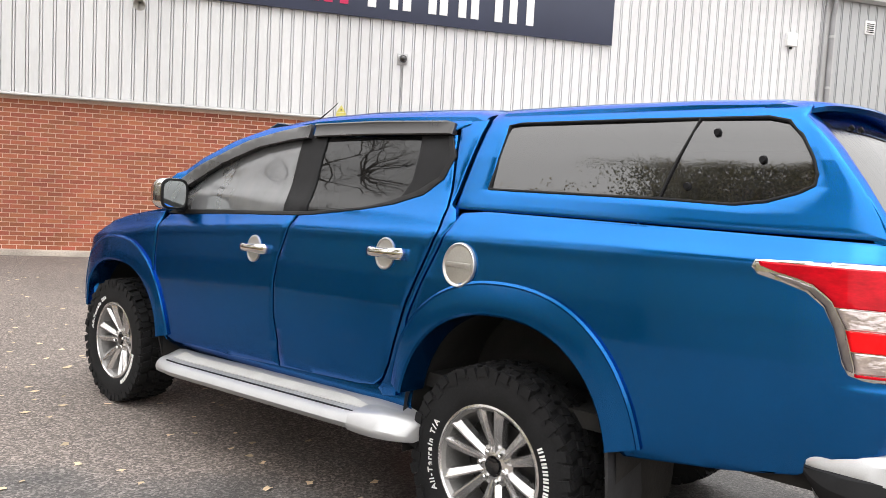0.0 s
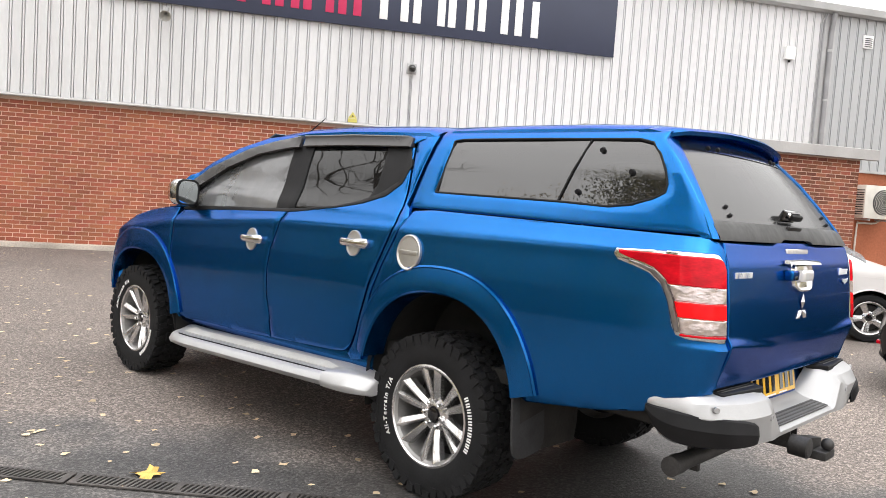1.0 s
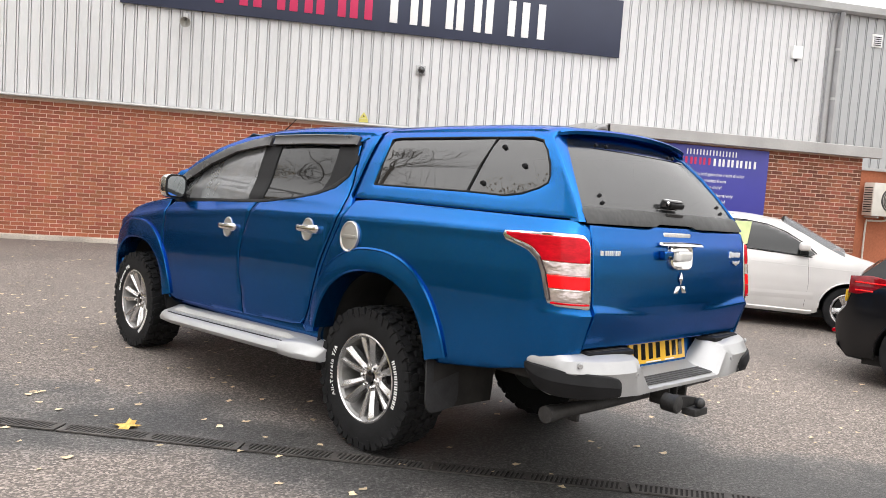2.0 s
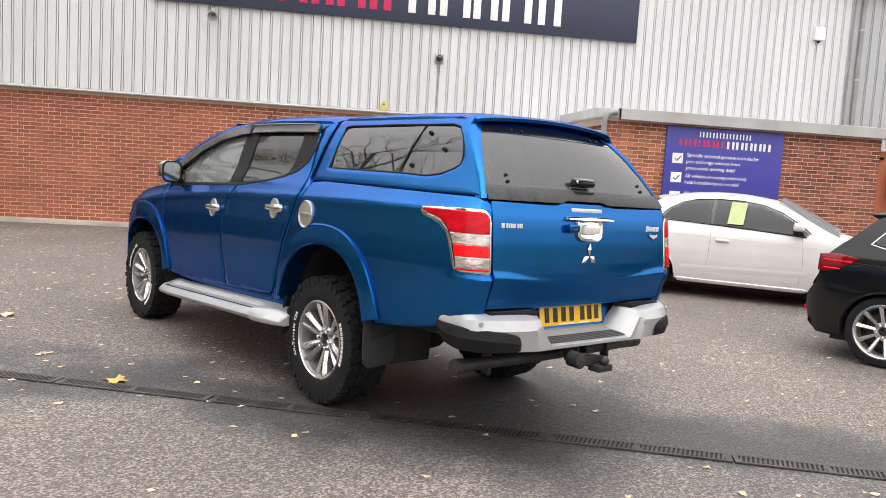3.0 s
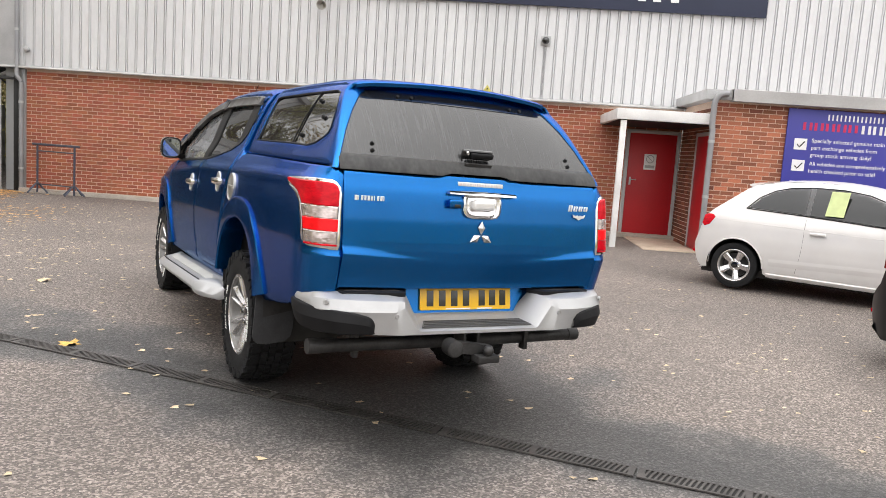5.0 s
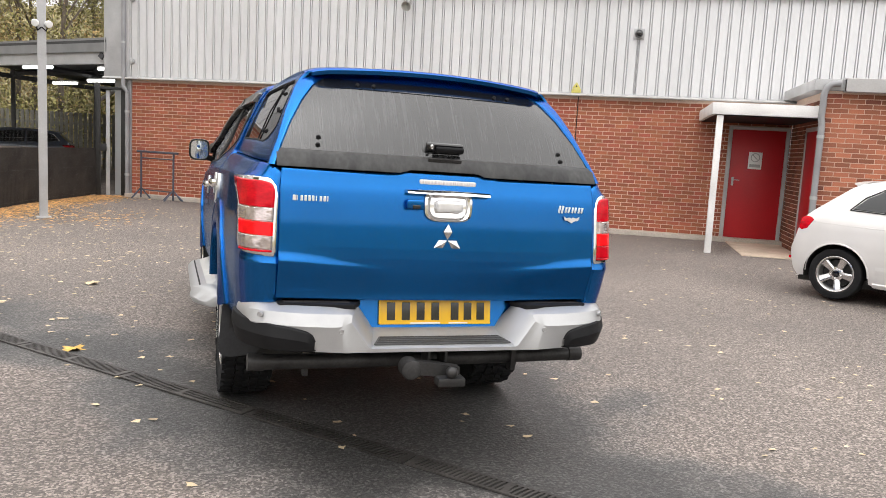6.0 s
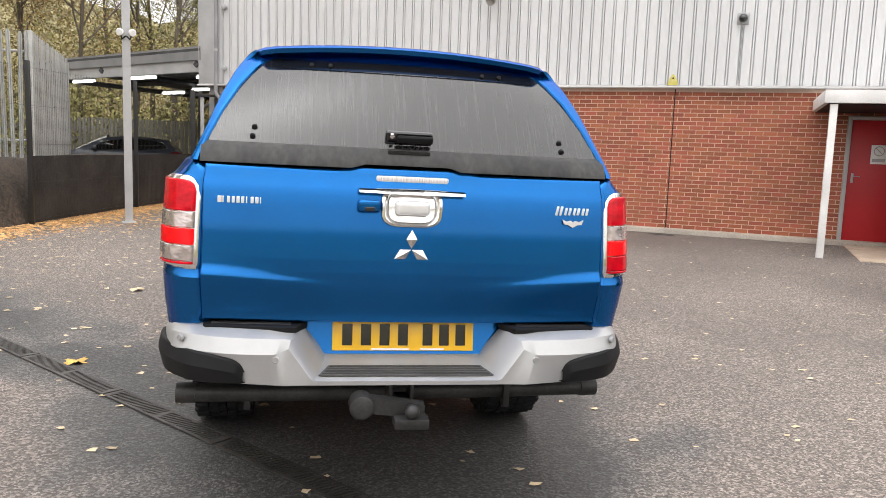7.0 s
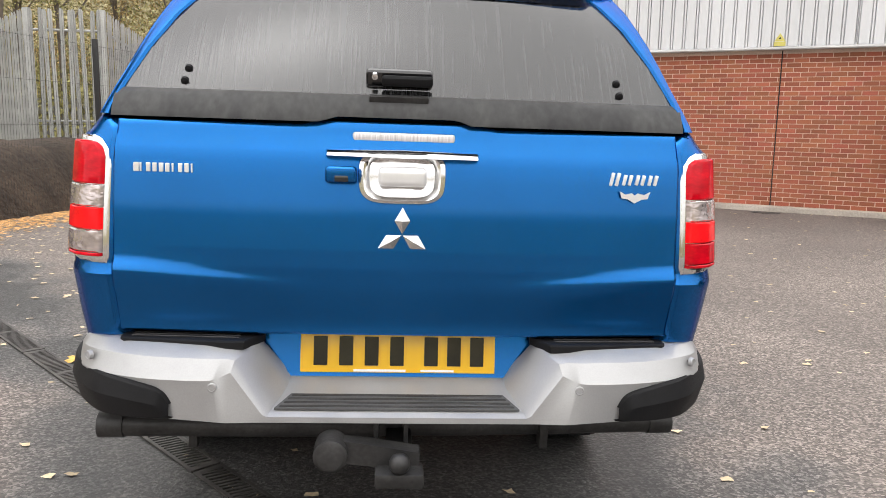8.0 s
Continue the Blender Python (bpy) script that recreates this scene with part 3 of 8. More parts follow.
# ---- things on the wall
sign = solid("fascia_sign", block((-4.2, 11.07, 4.475), (5.745, 11.115, 5.665), 0.004), NAVY, B.copy(), "long dark navy fascia sign with white and crimson bars", "sign")
for u0, u1, mat in ((0.81, 1.37, SIGNWHITE), (1.46, 2.10, SIGNWHITE), (2.16, 2.68, SIGNWHITE), (2.77, 3.40, SIGNWHITE), (3.54, 4.04, SIGNWHITE), (0.02, 0.46, SIGNPINK), (-0.63, -0.06, SIGNPINK), (-1.14, -0.70, SIGNPINK), (-1.82, -1.22, SIGNPINK), (-2.52, -1.92, SIGNPINK)):
    for a, b in ((u0, u0 + 0.155), (u1 - 0.155, u1)):
        part("letter_bar", block((a, 11.058, 4.665), (b, 11.072, 5.375), 0.004), mat, sign)

horn = thing("horn_loudspeaker", B.copy(), "small grey horn loudspeaker fixed to the cladding", "loudspeaker")
bm = lathe([(0.0, 0.015), (0.02, 0.05), (0.10, 0.06), (0.20, 0.10), (0.26, 0.135), (0.265, 0.128), (0.2, 0.09), (0.12, 0.03)], axis="z", seg=24)
part("horn", bm, material("grey beige plastic", (0.40, 0.39, 0.36), 0.5, stain=(6, 0.15)), horn).matrix_local = Matrix.Translation((-3.02, 11.05, 4.30)) @ Matrix.Rotation(radians(118), 4, "X") @ Matrix.Scale(0.74, 4)
part("bracket", block((-3.05, 11.02, 4.30), (-2.99, 11.16, 4.40), 0.006), GREYSTEEL, horn)
part("cable", tube([(-3.02, 11.12, 4.36), (-3.03, 11.14, 4.5), (-3.03, 11.14, 5.0)], 0.008, 6), PIPE, horn)
dome = thing("dome_camera", B.copy(), "dome camera on a square grey plate on the cladding", "camera")
part("back_plate", block((1.415, 11.115, 3.70), (1.615, 11.15, 3.90), 0.012), GREYSTEEL, dome)
part("collar", lathe([(0.0, 0.090), (0.05, 0.086), (0.06, 0.076)], axis="z", seg=28), GREYSTEEL, dome).matrix_local = Matrix.Translation((1.515, 11.115, 3.80)) @ Matrix.Rotation(radians(90), 4, "X")
bm = bmesh.new()
bmesh.ops.create_uvsphere(bm, u_segments=20, v_segments=12, radius=0.072)
part("lens_dome", bm, GLOSSBLACK, dome).matrix_local = Matrix.Translation((1.515, 11.06, 3.80))
part("conduit", tube([(1.515, 11.14, 3.66), (1.515, 11.150, 3.4), (1.515, 11.150, 2.7)], 0.006, 8), PIPE, dome)
jb = solid("junction_box", block((9.88, 11.06, 4.90), (10.13, 11.15, 5.18), 0.012), SIGNWHITE, B.copy(), "white square box on the cladding", "box")
part("gland", tube([(10.0, 11.10, 4.88), (10.0, 11.10, 4.84)], 0.03, 10), TRIM, jb)
vent = solid("wall_vent", block((11.93, 11.11, 5.37), (12.19, 11.15, 5.66), 0.006), SIGNWHITE, B.copy(), "white louvred vent on the grey cladding", "vent")
for k in range(5):
    part("slat", block((11.965, 11.098, 5.405 + 0.045 * k), (12.155, 11.112, 5.42 + 0.045 * k), m=None), TRIM, vent)
ws = thing("warning_sign", B.copy(), "small yellow triangular warning sign above the flashing", "sign")
part("plate", block((0.330, 11.098, 2.665), (0.505, 11.104, 2.735), 0.001, 1), YELLOW, ws)
bm = bmesh.new()
bm.faces.new([bm.verts.new((x, 11.098, z)) for x, z in ((0.335, 2.742), (0.50, 2.742), (0.4175, 2.87))])
part("triangle", thicken(bm, 0.004), YELLOW, ws)
bm = bmesh.new()
bm.faces.new([bm.verts.new((x, 11.0965, z)) for x, z in ((0.397, 2.775), (0.438, 2.775), (0.4175, 2.812))])
part("inner_triangle", thicken(bm, 0.002), TRIM, ws)
for z in (3.0, 4.33):
    fl = thing("bulkhead_lamp", B @ Matrix.Translation((-9.30, 11.09, z)), "small round grey lamp on the cladding", "lamp", "small wall lamps")
    part("body", lathe([(0.06, 0.03), (0.05, 0.055), (0.0, 0.062), (-0.03, 0.05), (-0.045, 0.001)], axis="z", seg=18), GREYSTEEL, fl).matrix_local = Matrix.Rotation(radians(-90), 4, "X")

# air conditioner
ac = thing("air_conditioner", B.copy(), "white outdoor air-conditioning unit on wall brackets", "air conditioner")
ACW = material("off-white enamel", (0.62, 0.60, 0.55), 0.45, stain=(3, 0.12))
part("casing", block((12.12, 10.78, 1.52), (13.02, 11.10, 2.28), 0.02), ACW, ac)
part("fan_grille", lathe([(0.0, 0.29), (0.02, 0.285), (0.02, 0.27), (0.006, 0.265), (0.004, 0.03), (0.02, 0.028), (0.022, 0.001)], axis="z", seg=36), material("dark fan well", (0.06, 0.06, 0.06), 0.6, stain=(5, 0.2)), ac).matrix_local = Matrix.Translation((12.63, 10.78, 1.90)) @ Matrix.Rotation(radians(90), 4, "X")
for k in range(6):
    part("grille_ring", tube([(12.63 + r * math.cos(a), 10.755, 1.90 + r * math.sin(a)) for r in (0.05 + 0.042 * k,) for a in np.linspace(0, 2 * math.pi, 29)], 0.004, 6), ACW, ac)
for k in range(11):
    part("side_louvre", block((12.112, 10.82, 1.60 + 0.055 * k), (12.124, 11.06, 1.622 + 0.055 * k)), TRIM, ac)
for u in (12.30, 12.85):
    part("bracket", block((u - 0.02, 10.78, 1.47), (u + 0.02, 11.2, 1.51), 0.003), GREYSTEEL, ac)
part("pipework", tube(smooth_line([(12.98, 11.05, 1.60), (12.80, 11.14, 1.42), (12.4, 11.16, 1.40), (12.32, 11.16, 1.3), (12.32, 11.16, 0.2)], 4), 0.022, 10), ACW, ac)
part("alarm_dome", lathe([(0, 0.06), (-0.05, 0.05), (-0.07, 0.001)], axis="z", seg=18), TRIM, ac).matrix_local = Matrix.Translation((11.95, 11.18, 2.43))

# poster
po = solid("poster_board", block((5.60, 8.815, 0.95), (7.99, 8.845, 2.595), 0.004), ROYAL, B.copy(), "royal blue advertising board with white bars, ticks and text", "sign")
for k in range(8):
    for a in (0.0, 0.066):
        part("heading_bar", block((6.255 + 0.136 * k + a, 8.809, 2.425), (6.279 + 0.136 * k + a, 8.816, 2.525)), SIGNWHITE, po)
for k in range(5):
    for a in (0.0, 0.105):
        part("heading_bar", block((5.86 + 0.187 * k + a, 8.809, 2.245), (5.905 + 0.187 * k + a, 8.816, 2.375)), SIGNPINK, po)
for k in range(5):
    for a in (0.0, 0.105):
        part("heading_bar", block((6.825 + 0.187 * k + a, 8.809, 2.235), (6.87 + 0.187 * k + a, 8.816, 2.375)), SIGNWHITE, po)
for z in (2.10, 1.74, 1.38):
    tb = part("tick_box", block((5.745, 8.807, z - 0.19), (5.955, 8.816, z)), SIGNWHITE, po)
    part("tick", tube([(5.795, 8.805, z - 0.10), (5.835, 8.805, z - 0.145), (5.915, 8.805, z - 0.05)], 0.010, 6), TRIM, tb)
UPRIGHT = Matrix.Rotation(radians(90), 4, "X")
for z, words in ((2.045, "Specially selected genuine main dealer"), (1.925, "part exchange vehicles from"), (1.805, "group stock arriving daily!"), (1.655, "All vehicles are comprehensively"), (1.535, "health checked prior to sale!"), (1.325, "All vehicles")):
    at = 6.03
    for word in words.split():
        ob = lettering(word, 0.096, SIGNWHITE, "poster_text", po, Matrix.Translation((at, 8.812, z)) @ UPRIGHT)
        at += max(v.co.x for v in ob.data.vertices) + 0.030

# metal stand by the wall
st = thing("metal_stand", B.copy(), "blue grey tubular metal stand beside the brick wall", "stand")
FRAMEBLUE = material("blue grey painted tube", (0.045, 0.055, 0.085), 0.5, stain=(6, 0.25))
pa, pb = Vector((-8.98, 10.98, 0)), Vector((-8.02, 10.72, 0))
for p in (pa, pb):
    part("upright", tube([p + Vector((0, 0, 0.02)), p + Vector((0, 0, 1.04))], 0.022, 10), FRAMEBLUE, st)
    part("foot", tube([p + Vector((-0.06, -0.25, 0.02)), p + Vector((0, 0, 0.24)), p + Vector((0.06, 0.2, 0.02))], 0.018, 8), FRAMEBLUE, st)
    part("foot", tube([p + Vector((-0.24, 0.02, 0.02)), p + Vector((0, 0, 0.24)), p + Vector((0.24, -0.02, 0.02))], 0.018, 8), FRAMEBLUE, st)
part("top_rail", tube([pa + Vector((-0.12, 0.03, 1.04)), pb + Vector((0.12, -0.03, 1.04))], 0.024, 10), FRAMEBLUE, st)
for z in (0.90, 0.20):
    part("cross_rail", tube([pa + Vector((0, 0, z)), pb + Vector((0, 0, z))], 0.014, 8), FRAMEBLUE, st)

# ---------------------------------------------------------------- gully
gd = Vector((3.41, -3.98, 0)).normalized()
start = Vector((-2.0, 1.085, 0)) - gd * 4.0
gully = thing("drain_channel", Matrix(), "black slotted drainage channel set in the tarmac", "drain", kind="structure")
CAST = material("cast iron grating", (0.055, 0.050, 0.047), 0.6, 0.3, stain=(6, 0.4), grain=(80, 0.2), vary=0.3)


def grating():
    bm = bmesh.new()
    for s in (-0.053, 0.053):
        block((0, s - 0.007, 0.003), (0.985, s + 0.007, 0.010), bm=bm)
    for u in (0.0, 0.475, 0.955):
        block((u, -0.05, 0.003), (u + 0.03, 0.05, 0.0098), bm=bm)
    for k in range(39):
        m = Matrix.Translation((0.015 + 0.0252 * k, 0, 0.0065)) @ Matrix.Rotation(radians(-12), 4, "Z")
        bmesh.ops.create_cube(bm, size=1, matrix=m @ Matrix.Diagonal((0.0118, 0.104, 0.006, 1)))
    # flat base, painted black in place of the channel's shaded depth
    block((0, -0.059, 0.0005), (0.985, 0.059, 0.0035), bm=bm)
    for f in bm.faces:
        f.material_index = 1 if f.calc_center_median().z < 0.0036 else 0
    return finish(bm, "grating", [CAST, DARKVOID])


gmesh = grating()
for k in range(12):
    p = start + gd * k
    q = p + gd
    zp, zq = dip(p.x, p.y), dip(q.x, q.y)
    ob = part("grating", gmesh, None, gully)
    slope = math.atan2(zq - zp, 1.0)
    ob.matrix_local = Matrix.Translation((p.x, p.y, max(zp, dip((p.x + q.x) / 2, (p.y + q.y) / 2)) + 0.002)) @ Matrix.Rotation(math.atan2(gd.y, gd.x), 4, "Z") @ Matrix.Rotation(-slope, 4, "Y")

# small cast cover at the foot of the wall
bm = lathe([(0.006, 0.001), (0.006, 0.17), (0.010, 0.175), (0.010, 0.20), (-0.01, 0.205)], axis="z", seg=32)
for v in bm.verts:
    v.co = Vector((0.445 + v.co.x * 1.12, 10.70 + v.co.y * 0.55, v.co.z))
structure("drain_cover", bm, CAST, "dark cast iron drain cover set beside the wall", "drain")

# ---------------------------------------------------------------- the pick-up
# Its frame: x to its right, y ahead, z up, origin on the ground under the rear axle.
CREASE = ([-1.4, -0.9, 0.3, 1.3, 2.48, 3.3, 3.9], [1.278, 1.272, 1.25, 1.226, 1.145, 1.04, 0.95])
LOWER = ([-0.80, -0.72, -0.62, -0.45, -0.30, -0.18, -0.06, -0.018, 0.0, 0.022, 0.06, 0.12, 0.6], [0.79, 0.832, 0.858, 0.876, 0.882, 0.877, 0.868, 0.867, 0.862, 0.846, 0.826, 0.808, 0.79])
UPPER = ([1.18, 1.24, 1.28, 1.36, 1.42, 1.55, 1.66, 1.72, 1.75, 1.79], [1.0, 0.90, 0.845, 0.790, 0.757, 0.707, 0.657, 0.617, 0.575, 0.48])
TAPER = ([-1.4, -1.35, -1.30, -1.27, -1.2, -0.9, -0.6, 2.6, 3.1, 3.4, 3.6, 3.75, 3.9], [0.165, 0.112, 0.064, 0.036, 0.016, 0.010, 0, 0, 0.02, 0.06, 0.13, 0.25, 0.45])


def half(y, z):
    """Half the width of the body at a length and a height."""
    v = z - np.interp(y, *CREASE)
    return float(min(np.interp(v, *LOWER), np.interp(z, *UPPER) + (0.03 if y > 2.4 else 0)) - np.interp(y, *TAPER))


# plan of the rear corner, from the flank round to the tail
CORNER = [(-0.866, -0.90), (-0.861, -1.10), (-0.848, -1.20), (-0.828, -1.26), (-0.800, -1.298), (-0.765, -1.318), (-0.722, -1.328)]
CUM = [0.0]
for (xa, ya), (xb, yb) in zip(CORNER, CORNER[1:]):
    CUM.append(CUM[-1] + math.hypot(xb - xa, yb - ya))
CORNER_END = -0.90 - CUM[-1]


def round_corner(out=0.0):
    """Like side(), but past y = -0.9 the first number runs on along the corner's plan."""
    def point(s, z):
        w = float(min(np.interp(z - np.interp(-1.0, *CREASE), *LOWER), np.interp(z, *UPPER))) - 0.876
        if s > -0.90:
            return Vector((-half(s, z), s, z))
        t = -0.90 - s
        f = min(1.0, t / 0.30)
        x, y = float(np.interp(t, CUM, [c[0] for c in CORNER])), float(np.interp(t, CUM, [c[1] for c in CORNER]))
        lean = (max(0.0, z - 1.00) * 0.11 + max(0.0, z - 1.22) * 0.12 + max(0.0, 0.93 - z) * 0.20) * min(1, t / 0.4)
        ledge = 0.012 * min(1, max(0, t - 0.24) / 0.18) * float(np.interp(z, [0.78, 0.90, 0.932, 0.952], [0, 0.7, 1, 0]))
        y -= ledge * min(1, max(0, t - 0.30) / 0.15)
        x -= ledge * (1 - min(1, max(0, t - 0.30) / 0.15))
        return Vector((x - w * (1 - 0.8 * max(0, (t - 0.36) / 0.17)) * (1 if s < -0.9 else 0), y + lean, z))

    def place(s, z):
        e = 0.008
        d = point(s + e, z) - point(s - e, z)
        n = Vector((-d.y, d.x, 0)).normalized()
        return point(s, z) + n * out
    return place


def side(out=0.0):
    def place(y, z):
        e = 0.006
        n = Vector((-1, -(half(y + e, z) - half(y - e, z)) / (2 * e), 0)).normalized()
        return Vector((-half(y, z), y, z)) + n * out
    return place


LAT = (steps(-1.44, -1.1, 0.016) + steps(-1.05, 4.0, 0.06), steps(0.45, 0.90, 0.035) + [0.915, 0.930, 0.942, 0.955, 0.97, 0.99] + steps(1.01, 1.36, 0.0125) + steps(1.385, 1.80, 0.035))
CABLAT = (steps(0.2, 2.8, 0.06), steps(1.2, 1.8, 0.03))


def arch(cy, cz, ry, rz, a0, a1, n=22):
    """Points on a wheel arch, angles in degrees from the rear over the top."""
    pts = []
    for k in range(n + 1):
        a = radians(a0 + (a1 - a0) * k / n)
        c, s = math.cos(a), math.sin(a)
        pts.append((cy - ry * math.copysign(abs(c) ** 0.88, c), cz + rz * math.copysign(abs(s) ** 0.88, s)))
    return pts


REAR_IN, REAR_OUT = (-0.045, 0.47, 0.475, 0.50), (-0.06, 0.47, 0.575, 0.628)
FRONT_IN, FRONT_OUT = (2.935, 0.45, 0.55, 0.45), (2.945, 0.45, 0.65, 0.608)


def flare(inner, outer, a0, a1, wide):
    rows = []
    for (yi, zi), (yo, zo) in zip(arch(*inner, a0, a1, 40), arch(*outer, a0, a1, 40)):
        row = []
        for k, out in ((0.0, -0.004), (0.0, 0.010), (0.07, 0.016), (0.12, 0.012), (0.45, 0.020), (0.75, 0.026), (0.93, 0.027), (1.0, 0.018), (1.0, -0.02)):
            y, z = yo + (yi - yo) * k, zo + (zi - zo) * k
            base = half(yo, zo) * (1 - k) + (wide - float(np.interp(yi, *TAPER))) * k
            row.append((-base - out, y, z))
        row.append((-wide + float(np.interp(yi, *TAPER)) + 0.12, yi, zi))
        rows.append(row)
    return loft(rows)


def arch_liner(inner):
    rows = []
    for y, z in arch(*inner, -12, 192, 24):
        cy, cz = inner[0], inner[1]
        y2, z2 = cy + (y - cy) * 1.03, cz + (z - cz) * 1.03
        w = min(0.86, half(y2, max(z2, 0.62)) - 0.015)
        rows.append([(-w, y2, z2), (-0.55, y2, z2), (-0.40, y2, z2), (-0.40, cy, 0.45)])
    return loft(rows)


def arc_lettering(text, size, radius, x, start):
    """Raised letters round a tyre's side wall, read clockwise from the start angle; the side faces -x."""
    bm = bmesh.new()
    at = start
    for ch in text:
        wide = {"l": 0.30, "i": 0.30, "-": 0.42, " ": 0.36, "r": 0.44, "T": 0.62, "A": 0.70, "/": 0.46}.get(ch, 0.60)
        step_ = math.degrees(wide * size * 1.12 / radius)
        if ch != " ":
            cu = bpy.data.curves.new("letter", "FONT")
            cu.body, cu.size, cu.extrude, cu.align_x, cu.offset = ch, size, 0.0012, "CENTER", 0.0009
            tmp = bpy.data.objects.new("letter", cu)
            me = bpy.data.meshes.new_from_object(tmp)
            bpy.data.objects.remove(tmp)
            upright = Matrix(((0, 0, -1, x), (-1, 0, 0, 0), (0, 1, 0, radius), (0, 0, 0, 1)))
            me.transform(Matrix.Rotation(radians(at + step_ / 2), 4, "X") @ upright)
            bm.from_mesh(me)
            bpy.data.meshes.remove(me)
        at += step_
    return bm


def wheel_parts(parent, radius=0.383, rim=0.236, width=0.255, spokes=12, letters=True, treads=True, hubs=6, fat=1.0):
    """Along x, outer face towards -x, centre at the origin."""
    w = width / 2
    side_profile = [(w * 0.86, rim - 0.012), (w * 0.93, rim + 0.004), (w * 1.0, rim + 0.03), (w * 1.0, radius - 0.072), (w * 0.985, radius - 0.045), (w * 0.95, radius - 0.022), (w * 0.80, radius - 0.013)]
    profile = [(-a, r) for a, r in side_profile] + list(reversed(side_profile))
    tyre = part("tyre", lathe(profile, seg=56), RUBBER, parent, "black all-terrain tyre with raised white marks" if letters else "black road tyre")
    if treads:
        n = 52
        bm = bmesh.new()
        for row, (x0, x1) in enumerate(((-0.118, -0.066), (-0.060, -0.022), (-0.017, 0.017), (0.022, 0.060), (0.066, 0.118))):
            for k in range(n):
                a = 2 * math.pi * (k + (0.5 if row % 2 else 0)) / n
                h = radius + (0.0 if abs(x0 + x1) > 0.1 else 0.004)
                skew = 0.006 * (1 if (k + row) % 2 else -1)
                bmesh.ops.create_cube(bm, size=1, matrix=Matrix.Rotation(a, 4, "X") @ Matrix.Translation(((x0 + x1) / 2, skew, h - 0.010)) @ Matrix.Rotation(0.25 * (-1) ** row, 4, "Z") @ Matrix.Diagonal((x1 - x0, 0.030, 0.024, 1)))
        for k in range(22):
            a = 2 * math.pi * k / 22
            for da, lo, hi, wd, out in ((0, radius - 0.056, radius - 0.008, 0.036, 0.001), (math.pi / 22, radius - 0.036, radius - 0.002, 0.040, 0.004)):
                for sx in (-1, 1):
                    bmesh.ops.create_cube(bm, size=1, matrix=Matrix.Rotation(a + da, 4, "X") @ Matrix.Translation((sx * (w * 0.975 - 0.006 + out), 0, (lo + hi) / 2)) @ Matrix.Rotation(0.18 * (-1) ** k, 4, "X") @ Matrix.Diagonal((0.020, wd, hi - lo, 1)))
                    bmesh.ops.create_cube(bm, size=1, matrix=Matrix.Rotation(a + da + 0.05, 4, "X") @ Matrix.Translation((sx * (w * 0.975 - 0.006 + out * 0.5), 0, lo - 0.004)) @ Matrix.Rotation(0.7, 4, "X") @ Matrix.Diagonal((0.016, wd * 0.5, 0.016, 1)))
        tagged(part("tread", bm, RUBBER, tyre, "chunky tread blocks and shoulder lugs", smooth=20), kind="stuff")
    if letters:
        tagged(part("raised_lettering", arc_lettering("All-Terrain T/A", 0.034, rim + 0.030, -w - 0.0015, 203), WHITE_MARK, tyre, "raised white letters"), kind="stuff")
        bar = finish(block((-w - 0.0025, -0.0035, rim + 0.030), (-w + 0.0009, 0.0035, rim + 0.052)), "raised_mark", WHITE_MARK)
        for k in range(10):
            for half_ in (0.0, 2.3):
                part("raised_mark", bar, None, tyre).matrix_local = Matrix.Rotation(radians(25 + k * 5.4 + half_), 4, "X")
    # rim barrel, lip, spokes, hub
    part("rim_lip", lathe([(-w * 0.90, rim - 0.010), (-w * 0.95, rim - 0.004), (-w * 0.93, rim + 0.005), (-w * 0.86, rim + 0.004)], seg=56), ALLOY, parent)
    part("rim_well", lathe([(-w * 0.90, rim - 0.009), (-w * 0.80, rim - 0.022), (0.05, rim - 0.035), (w * 0.8, rim)], seg=56), WELL, parent)
    disc = lathe([(-0.015, 0.005), (-0.015, 0.155), (0.005, 0.155), (0.005, 0.005)], seg=40)
    part("brake_disc", disc, STEEL, parent)
    # added black disc that stands in for the shade behind the spokes
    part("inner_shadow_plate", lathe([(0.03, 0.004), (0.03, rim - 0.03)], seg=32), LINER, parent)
    for k in range(spokes):
        a = 2 * math.pi * (k + (0.0 if spokes != 12 else (0.10 if k % 2 == 0 else -0.10))) / spokes + 0.1
        bm = bmesh.new()
        rows = []
        for r, hw, x in ((0.050, 0.014, -0.062), (0.085, 0.0155, -0.072), (0.14, 0.018, -0.088), (0.19, 0.021, -0.099), (rim - 0.016, 0.025, -0.105), (rim - 0.004, 0.028, -0.104)):
            hw *= fat
            ridge = 0.42 * (1 if k % 2 else -1)
            rows.append([(x + 0.040, -hw - 0.003, r), (x + 0.009, -hw, r), (x - 0.006, hw * (ridge - 0.16), r), (x - 0.006, hw * (ridge + 0.16), r), (x + 0.009, hw, r), (x + 0.040, hw + 0.003, r)])
        loft(rows, closed=True, bm=bm, cap=True)
        bmesh.ops.rotate(bm, verts=bm.verts[:], cent=(0, 0, 0), matrix=Matrix.Rotation(a, 3, "X"))
        part("spoke", bm, ALLOY, parent, smooth=14)
    part("hub", lathe([(-0.03, 0.086), (-0.058, 0.082), (-0.066, 0.066), (-0.072, 0.040), (-0.030, 0.033)], seg=36), ALLOY, parent)
    part("centre_cap", lathe([(-0.070, 0.033), (-0.079, 0.031), (-0.082, 0.020), (-0.083, 0.001)], seg=28), GLOSSBLACK, parent)
